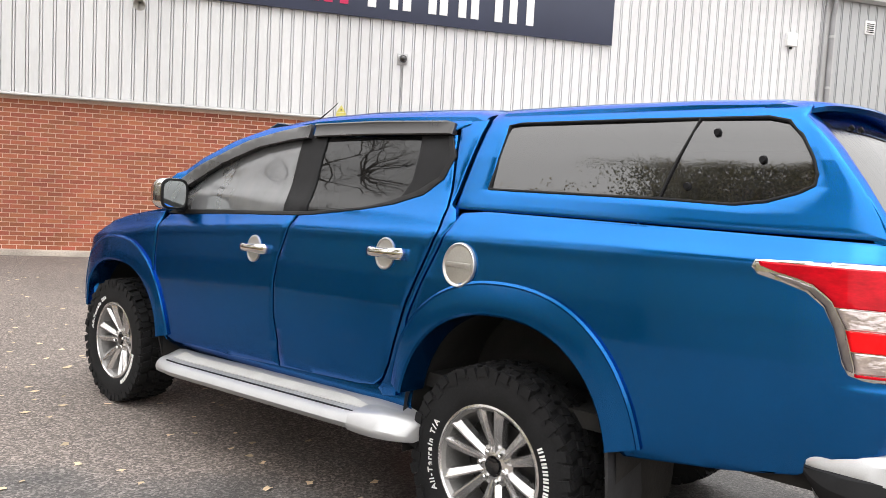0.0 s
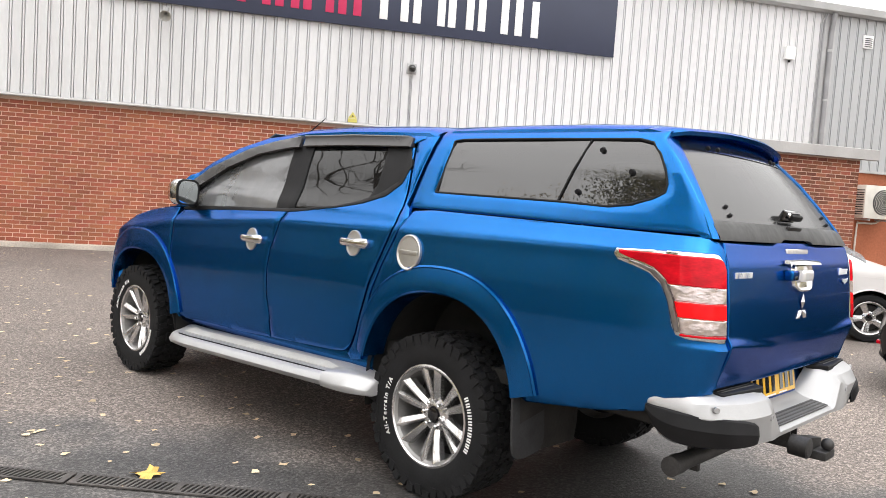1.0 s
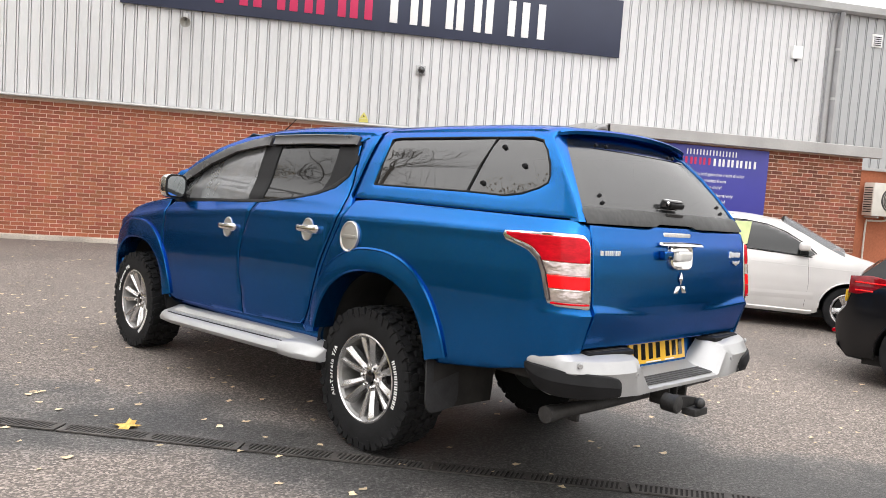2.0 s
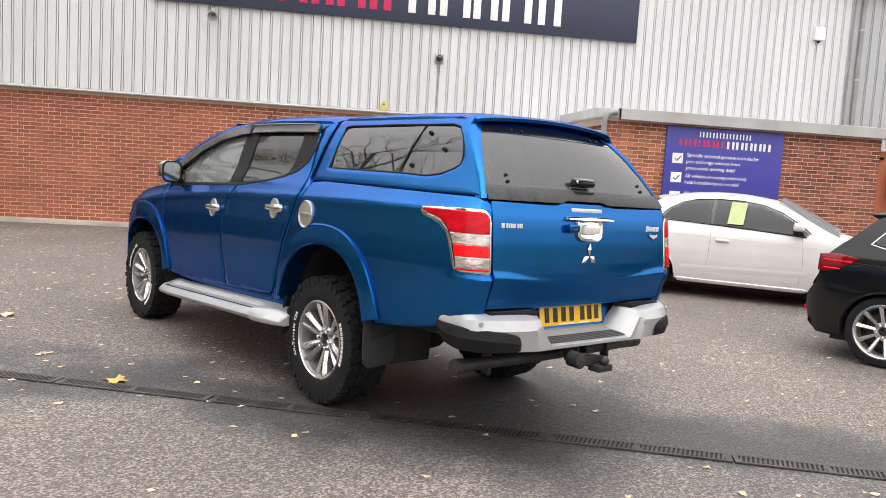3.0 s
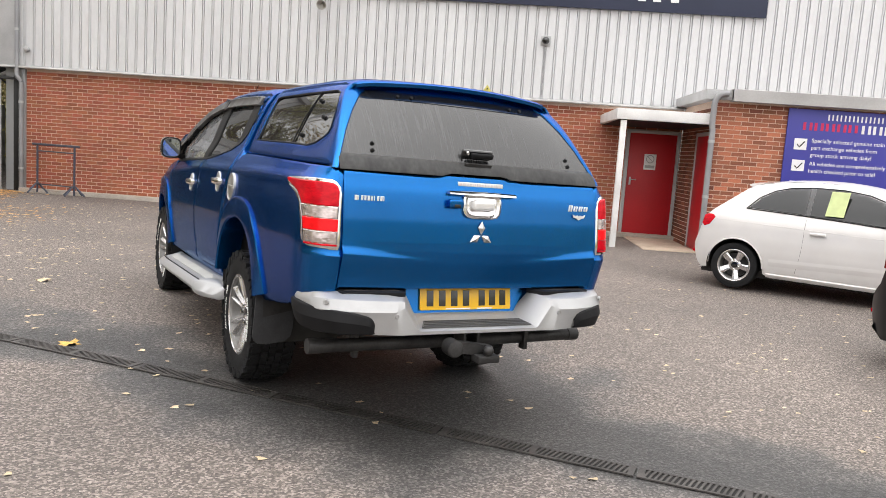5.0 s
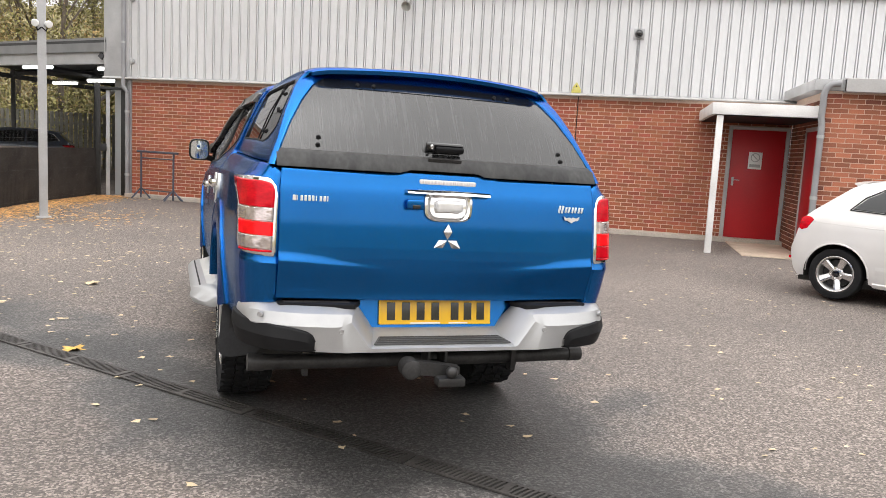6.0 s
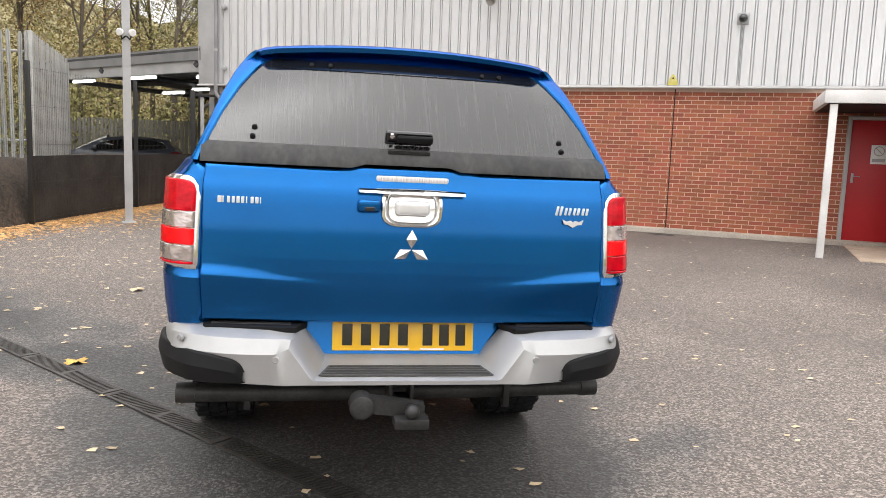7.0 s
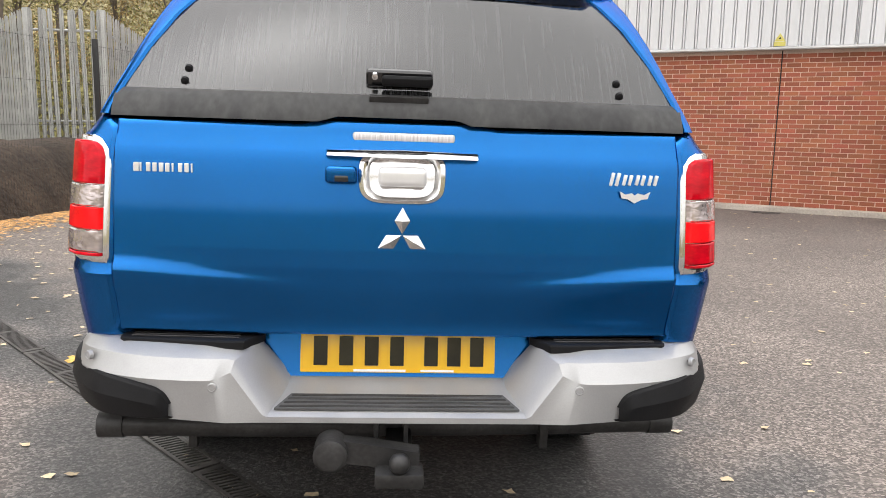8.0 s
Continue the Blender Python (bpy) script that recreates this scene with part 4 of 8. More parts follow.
    for k in range(hubs):
        a = 2 * math.pi * (k + 0.5) / hubs
        bm = lathe([(-0.060, 0.012), (-0.088, 0.011), (-0.092, 0.007), (-0.092, 0.001)], seg=6)
        bmesh.ops.translate(bm, verts=bm.verts[:], vec=(0, 0.057 * math.cos(a), 0.057 * math.sin(a)))
        part("wheel_nut", bm, CHROME, parent)


def pickup():
    root = thing("pickup_truck", LEVEL.copy(), "blue double-cab pick-up truck with a matching canopy, parked", "truck")

    def both(name, make, mat, label="", parent=None, smooth=35.0):
        """The same part on both sides."""
        a = part(name, make(), mat, parent or root, label, smooth)
        b = part(name, mirrored(make()), mat, parent or root, label, smooth)
        return a, b

    # ---- lower body panels
    wing_outline = [(2.462, 1.230), (2.70, 1.210), (2.95, 1.176), (3.15, 1.130), (3.30, 1.075), (3.42, 1.005), (3.55, 0.895), (3.62, 0.72), (3.62, 0.55)] + list(reversed(arch(*FRONT_IN, 8, 172, 24))) + [(2.335, 0.50), (2.40, 0.62), (2.458, 0.80), (2.468, 1.0)]
    both("front_wing", lambda: skin(wing_outline, side(), LAT), PAINT)
    fd = [(2.452, 1.170), (2.458, 1.0), (2.448, 0.80), (2.395, 0.635), (2.325, 0.525), (2.26, 0.500), (1.9, 0.510), (1.6, 0.523), (1.292, 0.540), (1.288, 0.66), (1.316, 0.80), (1.318, 0.95), (1.300, 1.06), (1.262, 1.16), (1.215, 1.276), (1.6, 1.262), (2.0, 1.243), (2.25, 1.226), (2.40, 1.215)]
    rd = [(1.205, 1.276), (1.252, 1.16), (1.290, 1.06), (1.308, 0.95), (1.306, 0.80), (1.278, 0.66), (1.282, 0.541), (1.0, 0.556), (0.72, 0.571), (0.62, 0.585), (0.565, 0.625), (0.530, 0.69), (0.480, 0.83), (0.432, 0.97), (0.372, 1.10), (0.305, 1.25), (0.315, 1.35), (0.345, 1.48), (0.395, 1.655), (0.425, 1.655), (0.365, 1.56), (0.39, 1.47), (0.47, 1.405), (0.62, 1.355), (0.80, 1.322), (1.0, 1.298), (1.1, 1.285)]
    front_door = both("front_door", lambda: skin(fd, side(), LAT), PAINT)
    rear_door = both("rear_door", lambda: skin(rd, side(), LAT), PAINT)
    pillar = [(0.295, 1.25), (0.362, 1.10), (0.422, 0.97), (0.470, 0.83), (0.520, 0.69), (0.552, 0.625), (0.60, 0.575), (0.575, 0.545), (0.50, 0.56), (0.455, 0.70), (0.425, 0.90), (0.36, 1.05), (0.285, 1.20), (0.235, 1.30), (0.262, 1.345), (0.298, 1.365), (0.292, 1.45), (0.281, 1.555), (0.271, 1.66), (0.268, 1.72), (0.42, 1.72), (0.385, 1.66), (0.335, 1.48), (0.305, 1.35)]
    both("cab_rear_pillar", lambda: skin(pillar, side(-0.002), LAT), PAINT)
    bed = [(0.218, 1.334), (0.268, 1.205), (0.345, 1.055), (0.408, 0.905), (0.440, 0.71), (0.455, 0.62)] + list(reversed(arch(*REAR_IN, 14, 164, 24))) + [(-0.56, 0.585), (-0.9, 0.632), (-1.12, 0.672), (-1.22, 0.735), (-1.30, 0.752), (CORNER_END + 0.003, 0.765), (CORNER_END + 0.001, 0.96), (CORNER_END + 0.001, 1.10), (CORNER_END + 0.001, 1.268), (CORNER_END + 0.012, 1.292), (CORNER_END + 0.045, 1.312), (-1.30, 1.326), (-0.9, 1.331), (-0.3, 1.340), (0.1, 1.345)]
    bed_side = both("load_bed_side", lambda: skin(bed, round_corner(), LAT, depth=0.04, inward=(0.8, 0.6, 0)), PAINT)
    both("sill", lambda: loft([[(-0.803, y, 0.60 + 0.03 * (2.3 - y) / 1.7), (-0.820, y, 0.530 + 0.03 * (2.3 - y) / 1.7), (-0.822, y, 0.505 + 0.03 * (2.3 - y) / 1.7), (-0.805, y, 0.475 + 0.02 * (2.3 - y) / 1.7), (-0.74, y, 0.44)] for y in (2.42, 2.2, 1.6, 1.0, 0.55, 0.42)]), PAINT)
    both("rear_wheel_arch_flare", lambda: flare(REAR_IN, REAR_OUT, 12, 168, 0.872), PAINT, "blue plastic wheel arch extension")
    both("front_wheel_arch_flare", lambda: flare(FRONT_IN, FRONT_OUT, 6, 170, 0.868), PAINT, "blue plastic wheel arch extension")
    both("rear_arch_liner", lambda: arch_liner(REAR_IN), LINER)
    both("front_arch_liner", lambda: arch_liner(FRONT_IN), LINER)
    # dark inner shell behind the panel gaps
    inner = bmesh.new()
    for y0, y1, z0, z1, xh in ((0.50, 2.42, 0.52, 1.20, 0.80), (0.20, 0.52, 0.95, 1.30, 0.80), (-1.22, -0.60, 0.62, 1.28, 0.78), (-0.60, 0.30, 1.02, 1.28, 0.80)):
        block((-xh, y0, z0), (-xh + 0.03, y1, z1), bm=inner)
        block((xh - 0.03, y0, z0), (xh, y1, z1), bm=inner)
    block((-0.72, -1.20, 0.60), (0.72, 3.4, 0.66), bm=inner)
    block((-0.76, -1.205, 0.60), (0.76, -1.16, 1.29), bm=inner)
    block((-0.78, 0.24, 0.98), (0.78, 0.28, 1.30), bm=inner)
    block((-0.60, 0.285, 1.25), (0.60, 0.30, 1.70), bm=inner)
    block((-0.70, 2.50, 0.60), (0.70, 2.56, 1.20), bm=inner)
    part("inner_shell", inner, LINER, root)
    chassis = bmesh.new()
    for x in (-0.42, 0.42):
        block((x - 0.04, -1.18, 0.55), (x + 0.04, -0.2, 0.62), 0.01, bm=chassis)
        block((x - 0.04, -0.2, 0.48), (x + 0.04, 3.4, 0.60), 0.01, bm=chassis)
    tube([(-0.72, 0, 0.39), (0.72, 0, 0.39)], 0.045, bm=chassis)
    tube([(-0.70, 3, 0.39), (0.70, 3, 0.39)], 0.04, bm=chassis)
    bmesh.ops.create_icosphere(chassis, subdivisions=2, radius=0.13, matrix=Matrix.Translation((0.05, 0.0, 0.39)))
    part("chassis", chassis, LINER, root)

    # ---- bonnet, nose, windscreen, roof
    bon = []
    for y, zc, ze, hw in ((2.50, 1.300, 1.245, 0.72), (2.62, 1.290, 1.236, 0.755), (2.9, 1.258, 1.188, 0.79), (3.15, 1.212, 1.132, 0.795), (3.35, 1.145, 1.062, 0.765), (3.52, 1.045, 0.970, 0.70), (3.64, 0.93, 0.87, 0.61)):
        bon.append([(hw * t, y + 0.10 * (1 - t * t), ze + (zc - ze) * (1 - abs(t) ** 2.4)) for t in np.linspace(-1, 1, 17)])
    part("bonnet", thicken(loft(bon), 0.02), PAINT, root)
    nose = []
    for z, push in ((0.46, -0.05), (0.56, 0.0), (0.75, 0.02), (0.90, 0.0), (0.97, -0.04)):
        nose.append([(0.78 * t, 3.42 + push + 0.42 * (1 - abs(t) ** 2.6), z) for t in np.linspace(-1, 1, 21)])
    part("front_bumper", thicken(loft(nose), 0.03), PAINT, root)
    scr = []
    for k in range(9):
        t = k / 8
        y, z, hw = 1.74 + 0.92 * t, 1.748 - 0.50 * t, 0.585 + 0.165 * t
        scr.append([(hw * s, y + 0.13 * (1 - s * s) * t + 0.05 * (1 - s * s), z + 0.010 * (1 - s * s)) for s in np.linspace(-1, 1, 13)])
    part("windscreen", thicken(loft(scr), 0.006), CABGLASS, root)
    roof = []
    for y, ze, zc in ((0.285, 1.715, 1.782), (0.34, 1.735, 1.800), (0.6, 1.742, 1.812), (1.0, 1.748, 1.816), (1.35, 1.742, 1.806), (1.60, 1.722, 1.785), (1.78, 1.698, 1.758)):
        hw = 0.622 - 0.02 * max(0, y - 1.2)
        roof.append([(hw * math.sin(a) if abs(a) < 1.57 else math.copysign(hw, a), y, ze - 0.03 + (zc - ze + 0.03) * max(0, math.cos(a)) ** 0.62) for a in np.linspace(-math.pi / 2, math.pi / 2, 25)])
    part("cab_roof", thicken(loft(roof), 0.02), PAINT, root)
    rail = [(2.47, 1.30), (2.36, 1.405), (2.20, 1.497), (1.99, 1.577), (1.72, 1.640), (1.45, 1.670), (1.0, 1.675), (0.42, 1.672), (0.35, 1.70), (0.36, 1.735), (0.42, 1.742), (1.0, 1.75), (1.45, 1.74), (1.75, 1.712), (2.02, 1.640), (2.26, 1.542), (2.44, 1.44), (2.52, 1.375)]
    both("roof_rail", lambda: skin(rail, side(0.004), CABLAT, depth=0.05), PAINT)

    # ---- side glass, black frames, wind deflectors
    fglass = [(2.345, 1.245), (2.30, 1.32), (2.18, 1.42), (1.99, 1.522), (1.71, 1.612), (1.405, 1.647), (1.325, 1.286)]
    rglass = [(1.180, 1.287), (1.245, 1.650), (0.585, 1.655), (0.555, 1.50), (0.575, 1.393), (0.64, 1.358), (0.80, 1.322)]
    for d, glass_outline, mat, name, tag in ((front_door, fglass, CABGLASS, "door_window", "lightly tinted side glass"), (rear_door, rglass, DOORGLASS, "door_window", "dark privacy side glass")):
        for k in (0, 1):
            bm = skin(glass_outline, side(-0.010), CABLAT, depth=0.004, edge=0, drop=0)
            part(name, mirrored(bm) if k else bm, mat, d[k], tag)
    bpillar = [(1.338, 1.284), (1.420, 1.660), (1.230, 1.664), (1.165, 1.296), (1.22, 1.288)]
    quarter = [(0.60, 1.368), (0.565, 1.46), (0.575, 1.56), (0.60, 1.664), (0.425, 1.664), (0.365, 1.56), (0.392, 1.47), (0.475, 1.41)]
    belt = [(2.42, 1.222), (2.36, 1.246), (1.8, 1.270), (1.36, 1.283), (1.14, 1.294), (0.80, 1.330), (0.64, 1.366), (0.52, 1.409), (0.415, 1.474), (0.385, 1.55), (0.45, 1.668), (0.425, 1.668), (0.358, 1.56), (0.385, 1.465), (0.465, 1.398), (0.62, 1.350), (0.80, 1.318), (1.0, 1.293), (1.1, 1.281), (1.215, 1.271), (1.6, 1.256), (2.0, 1.238), (2.25, 1.222)]
    both("window_pillar_trim", lambda: skin(bpillar, side(-0.002), CABLAT, depth=0.02, edge=0.004, drop=0.002), TRIM)
    both("window_quarter_trim", lambda: skin(quarter, side(-0.004), CABLAT, depth=0.02, edge=0.004, drop=0.002), TRIM)
    both("window_belt_trim", lambda: skin(belt, side(0.004), CABLAT, depth=0.012, edge=0.003, drop=0.003), TRIM)
    sail = [(2.44, 1.235), (2.47, 1.30), (2.33, 1.375), (2.22, 1.44), (2.335, 1.255)]
    both("mirror_sail", lambda: skin(sail, side(0.006), CABLAT, depth=0.02, edge=0.004, drop=0.003), TRIM)
    fvis = [(2.475, 1.325), (2.42, 1.385), (2.22, 1.503), (1.99, 1.590), (1.85, 1.640), (1.6, 1.693), (1.375, 1.722), (1.345, 1.650), (1.45, 1.640), (1.71, 1.602), (1.99, 1.512), (2.20, 1.405), (2.36, 1.305)]
    rvis = [(1.350, 1.725), (0.90, 1.728), (0.47, 1.718), (0.425, 1.705), (0.41, 1.655), (0.9, 1.660), (1.315, 1.655)]
    both("wind_deflector", lambda: skin(fvis, lambda y, z: Vector((-half(y, min(z, 1.70)) - 0.024 - 0.011 * math.sin(min(1, max(0, (1.73 - z) * 9))), y, z)), CABLAT, depth=0.03, edge=0.006, drop=0.006), SMOKED, "smoked acrylic wind deflector")
    both("wind_deflector", lambda: skin(rvis, lambda y, z: Vector((-half(y, min(z, 1.70)) - 0.017 - 0.011 * math.sin(min(1, max(0, (1.73 - z) * 9))), y, z)), CABLAT, depth=0.03, edge=0.006, drop=0.006), SMOKED, "smoked acrylic wind deflector")

    # ---- door mirror
    for sgn in (1, -1):
        flip = (lambda b: b) if sgn == 1 else mirrored
        bm = bmesh.new()
        rows = []
        for y, w, h in ((2.170, 0.090, 0.073), (2.200, 0.096, 0.079), (2.250, 0.093, 0.076), (2.310, 0.075, 0.060), (2.345, 0.04, 0.03)):
            rows.append([(-0.928 + 0.84 * w * math.copysign(abs(math.cos(a)) ** 0.55, math.cos(a)), y, 1.332 + 1.10 * h * math.copysign(abs(math.sin(a)) ** 0.55, math.sin(a))) for a in np.linspace(0, 2 * math.pi, 28, endpoint=False)])
        loft(rows, closed=True, bm=bm, cap=True)
        mir = part("door_mirror", flip(bm), CHROME, front_door[0 if sgn == 1 else 1], "chrome door mirror shell")
        bm = bmesh.new()
        bm.faces.new([bm.verts.new((-0.928 + 0.066 * math.copysign(abs(math.cos(a)) ** 0.55, math.cos(a)), 2.1645 - 0.004 * math.sin(a), 1.332 + 0.070 * math.copysign(abs(math.sin(a)) ** 0.55, math.sin(a)))) for a in np.linspace(0, 2 * math.pi, 28, endpoint=False)])
        part("mirror_glass", flip(bm), material("mirror", (0.8, 0.85, 0.85), 0.02, 1.0), mir)
        rows = [[(-0.928 + s * 0.078 * math.copysign(abs(math.cos(a)) ** 0.55, math.cos(a)), y, 1.332 + s * 0.084 * math.copysign(abs(math.sin(a)) ** 0.55, math.sin(a))) for a in np.linspace(0, 2 * math.pi, 28, endpoint=False)] for s, y in ((0.99, 2.178), (1.0, 2.162), (0.88, 2.159), (0.86, 2.168))]
        part("mirror_bezel", flip(loft(rows, closed=True)), TRIM, mir)
        part("mirror_arm", flip(loft([[(-0.77, 2.40, 1.20), (-0.77, 2.29, 1.20), (-0.76, 2.29, 1.28), (-0.76, 2.40, 1.28)], [(-0.82, 2.33, 1.235), (-0.82, 2.23, 1.235), (-0.82, 2.23, 1.28), (-0.82, 2.33, 1.28)], [(-0.88, 2.29, 1.255), (-0.88, 2.20, 1.255), (-0.88, 2.20, 1.30), (-0.88, 2.29, 1.30)]], closed=True, cap=True)), TRIM, mir)

    # ---- door handles with bowls, fuel flap
    def oval(cy, cz, ry, rz, out, n=36):
        return [(cy + ry * math.cos(a), cz + rz * math.sin(a)) for a in np.linspace(0, 2 * math.pi, n, endpoint=False)]

    def bowl(cy, cz):
        bm = bmesh.new()
        rows = [[(-half(y, z) - o, y, z) for y, z in oval(cy, cz, 0.056 * s, 0.066 * s, 0)] for s, o in ((1.02, -0.002), (1.0, 0.007), (0.93, 0.009), (0.85, 0.004), (0.4, 0.0035), (0.02, 0.0035))]
        return loft(rows, closed=True, bm=bm)

    def grip(cy, cz):
        rows = []
        for dy, h, o in ((0.100, 0.010, 0.006), (0.092, 0.019, 0.017), (0.070, 0.021, 0.027), (0.02, 0.019, 0.034), (-0.04, 0.020, 0.034), (-0.085, 0.024, 0.028), (-0.112, 0.024, 0.019), (-0.120, 0.014, 0.006)):
            b0 = half(cy + dy, cz) + o
            rows.append([(-b0 - 0.010 * math.cos(a), cy + dy, cz + 0.004 - 0.02 * (dy - 0.0) * 0.3 + h * math.sin(a)) for a in np.linspace(0, 2 * math.pi, 12, endpoint=False)])
        return loft(rows, closed=True, cap=True)

    for d, cy, cz in ((front_door, 1.487, 1.092), (rear_door, 0.566, 1.148)):
        for k in (0, 1):
            fl = mirrored if k else (lambda b: b)
            part("handle_bowl", fl(bowl(cy, cz)), BRUSHED, d[k], "brushed metal handle bowl")
            part("door_handle", fl(grip(cy, cz)), CHROME, d[k], "chrome door handle")
    fuel_rows = [[(-half(y, z) - o, y, z) for y, z in oval(0.158, 1.139, 0.077 * s, 0.083 * s, 0)] for s, o in ((1.03, -0.002), (1.02, 0.012), (0.97, 0.016), (0.90, 0.013), (0.86, 0.010), (0.5, 0.011), (0.02, 0.0115))]
    flap = part("fuel_flap", loft(fuel_rows, closed=True), BRUSHED, bed_side[0], "brushed metal fuel flap cover")
    part("fuel_flap_bar", block((-0.8905, 0.096, 1.129), (-0.872, 0.220, 1.149), 0.004), BRUSHED, flap)
    # stub of the aerial
    part("aerial", tube([(-0.42, 1.62, 1.765), (-0.42, 1.50, 1.83), (-0.42, 1.45, 1.86)], [0.005, 0.0025, 0.002], 8), TRIM, root)

    # ---- interior seen through the glass
    cabin = bmesh.new()
    for x in (-0.36, 0.36):
        block((x - 0.25, 1.35, 0.78), (x + 0.25, 1.85, 0.98), 0.05, 3, bm=cabin)
        block((x - 0.24, 1.22, 0.92), (x + 0.24, 1.38, 1.46), 0.05, 3, bm=cabin)
        block((x - 0.13, 1.24, 1.48), (x + 0.13, 1.34, 1.64), 0.04, 3, bm=cabin)
        block((x - 0.12, 0.46, 1.44), (x + 0.12, 0.55, 1.58), 0.04, 3, bm=cabin)
    block((-0.66, 0.42, 0.88), (0.66, 0.58, 1.44), 0.05, 3, bm=cabin)
    block((-0.66, 0.50, 0.78), (0.66, 1.02, 0.95), 0.05, 3, bm=cabin)
    block((-0.72, 2.20, 0.90), (0.72, 2.55, 1.20), 0.06, 3, bm=cabin)
    part("cabin_interior", cabin, SEAT, root, "dark cloth seats and dashboard")
    part("steering_wheel", tube([(0.36 + 0.18 * math.cos(a), 2.08 - 0.06 * math.sin(a), 1.12 + 0.17 * math.sin(a)) for a in np.linspace(0, 2 * math.pi, 25)], 0.016, 8), TRIM, root)

    # ---- canopy
    can = thing("canopy", Matrix(), "", "")
    can.parent = root
    RAKE = ([1.28, 1.40, 1.50, 1.60, 1.68, 1.74, 1.80], [-1.300, -1.243, -1.182, -1.112, -1.043, -0.975, -0.90])
    CANW = ([1.33, 1.42, 1.56, 1.66, 1.72, 1.752, 1.77], [0.778, 0.742, 0.690, 0.643, 0.603, 0.560, 0.48])

    BOW = ([1.28, 1.33, 1.40, 1.55, 1.70, 1.80], [0.012, 0.018, 0.027, 0.044, 0.058, 0.062])

    def rake_edge(z):
        """Where the raked tail meets the canopy's flank, a little ahead of its middle."""
        return float(np.interp(z, *RAKE)) + float(np.interp(z, *BOW))

    def canw(y, z):
        return float(np.interp(z, *CANW) + 0.010 * np.interp(y, [-1.3, -1.05, -0.6, 0.3], [-1.9, -1.2, 0, 0.2]))

    def canside(out=0.0):
        return lambda y, z: Vector((-canw(y, z) - out, y, z))

    CANLAT = (steps(-1.3, 0.4, 0.05), steps(1.32, 1.78, 0.03))
    win = [(0.150, 1.432), (-0.20, 1.428), (-0.56, 1.424), (-0.80, 1.416), (-0.90, 1.430), (-0.985, 1.458), (-1.028, 1.482), (-1.030, 1.515), (-1.0125, 1.559), (-1.010, 1.565), (-0.965, 1.635), (-0.915, 1.683), (-0.85, 1.698), (-0.4, 1.700), (0.10, 1.698), (0.152, 1.690)]

    def canopy_side():
        """A ring of panel between the outline and the window."""
        outer = [(0.255, 1.750), (0.0, 1.755), (-0.5, 1.755), (-0.88, 1.748), (-0.965, 1.735)]
        outer += [(rake_edge(z), z) for z in (1.70, 1.65, 1.6, 1.55, 1.5, 1.45, 1.40, 1.36, 1.335)]
        outer += [(-0.9, 1.336), (-0.3, 1.345), (0.288, 1.350), (0.280, 1.45), (0.268, 1.555), (0.258, 1.66)]
        mid = Vector((-0.42, 1.56))

        def reach(poly, a):
            d = Vector((math.cos(a), math.sin(a) * 0.35))
            best = None
            for p, q in zip(poly, poly[1:] + poly[:1]):
                p, q = Vector(p) - mid, Vector(q) - mid
                e = q - p
                det = d.x * -e.y + e.x * d.y
                if abs(det) > 1e-9:
                    t, u = (p.x * -e.y + e.x * p.y) / det, (d.x * p.y - d.y * p.x) / det
                    if t > 0 and -1e-6 <= u <= 1 + 1e-6:
                        best = t if best is None else max(best, t)
            return mid + d * best

        angles = sorted({round(k * math.pi / 48, 4) for k in range(96)} | {round(math.atan2((z - mid.y) / 0.35, y - mid.x) % (2 * math.pi), 4) for y, z in outer + win})
        rows = []
        for a in angles:
            o, i = reach(outer, a), reach(win, a)
            row = [canside(-0.02)(o.x, o.y), canside(-0.004)(o.x, o.y)] + [canside()(*(o.lerp(i, t))) for t in (0.06, 0.35, 0.65, 0.94)] + [canside(-0.004)(i.x, i.y), canside(-0.02)(i.x, i.y)]
            rows.append(row)
        return loft(rows + rows[:1])

    for k in (0, 1):
        fl = mirrored if k else (lambda b: b)
        cs = part("canopy_side", fl(canopy_side()), PAINT, can, smooth=50)
        gl = part("canopy_side_window", fl(skin([(a + (0.004 if a > -0.4 else -0.004), b) for a, b in win], canside(-0.010), CANLAT, depth=0.004, edge=0, drop=0)), PRIVACY, can, "dark tinted sliding side window")
        # rubber bead round the opening and the slider's joint
        bead = [canside(-0.004)(a, b) for a, b in win]
        part("window_bead", fl(tube(bead + bead[:1], 0.006, 8)), TRIM, gl)
        part("window_joint", fl(tube([canside(-0.004)(-0.628, 1.698), canside(-0.004)(-0.592, 1.56), canside(-0.004)(-0.560, 1.426)], 0.004, 6)), TRIM, gl)
        for a, b in ((-0.70, 1.650), (-0.865, 1.560), (-0.645, 1.470)):
            c = canside(-0.008)(a, b)
            part("window_latch", fl(lathe([(c.x - 0.012, 0.0), (c.x - 0.012, 0.010), (c.x, 0.013)], seg=14)), TRIM, gl).matrix_local = Matrix.Translation((0, a, b))
    # roof of the canopy
    rows = []
    for y, ze, zc in ((0.262, 1.712, 1.778), (0.20, 1.740, 1.795), (-0.2, 1.744, 1.800), (-0.6, 1.744, 1.798), (-0.85, 1.738, 1.790), (-0.95, 1.722, 1.776)):
        rows.append([((canw(y, 1.735) + 0.004) * math.sin(a), y, ze - 0.02 + (zc - ze + 0.02) * max(0, math.cos(a)) ** 0.55) for a in np.linspace(-math.pi / 2, math.pi / 2, 25)])
    part("canopy_roof", thicken(loft(rows), 0.015), PAINT, can)
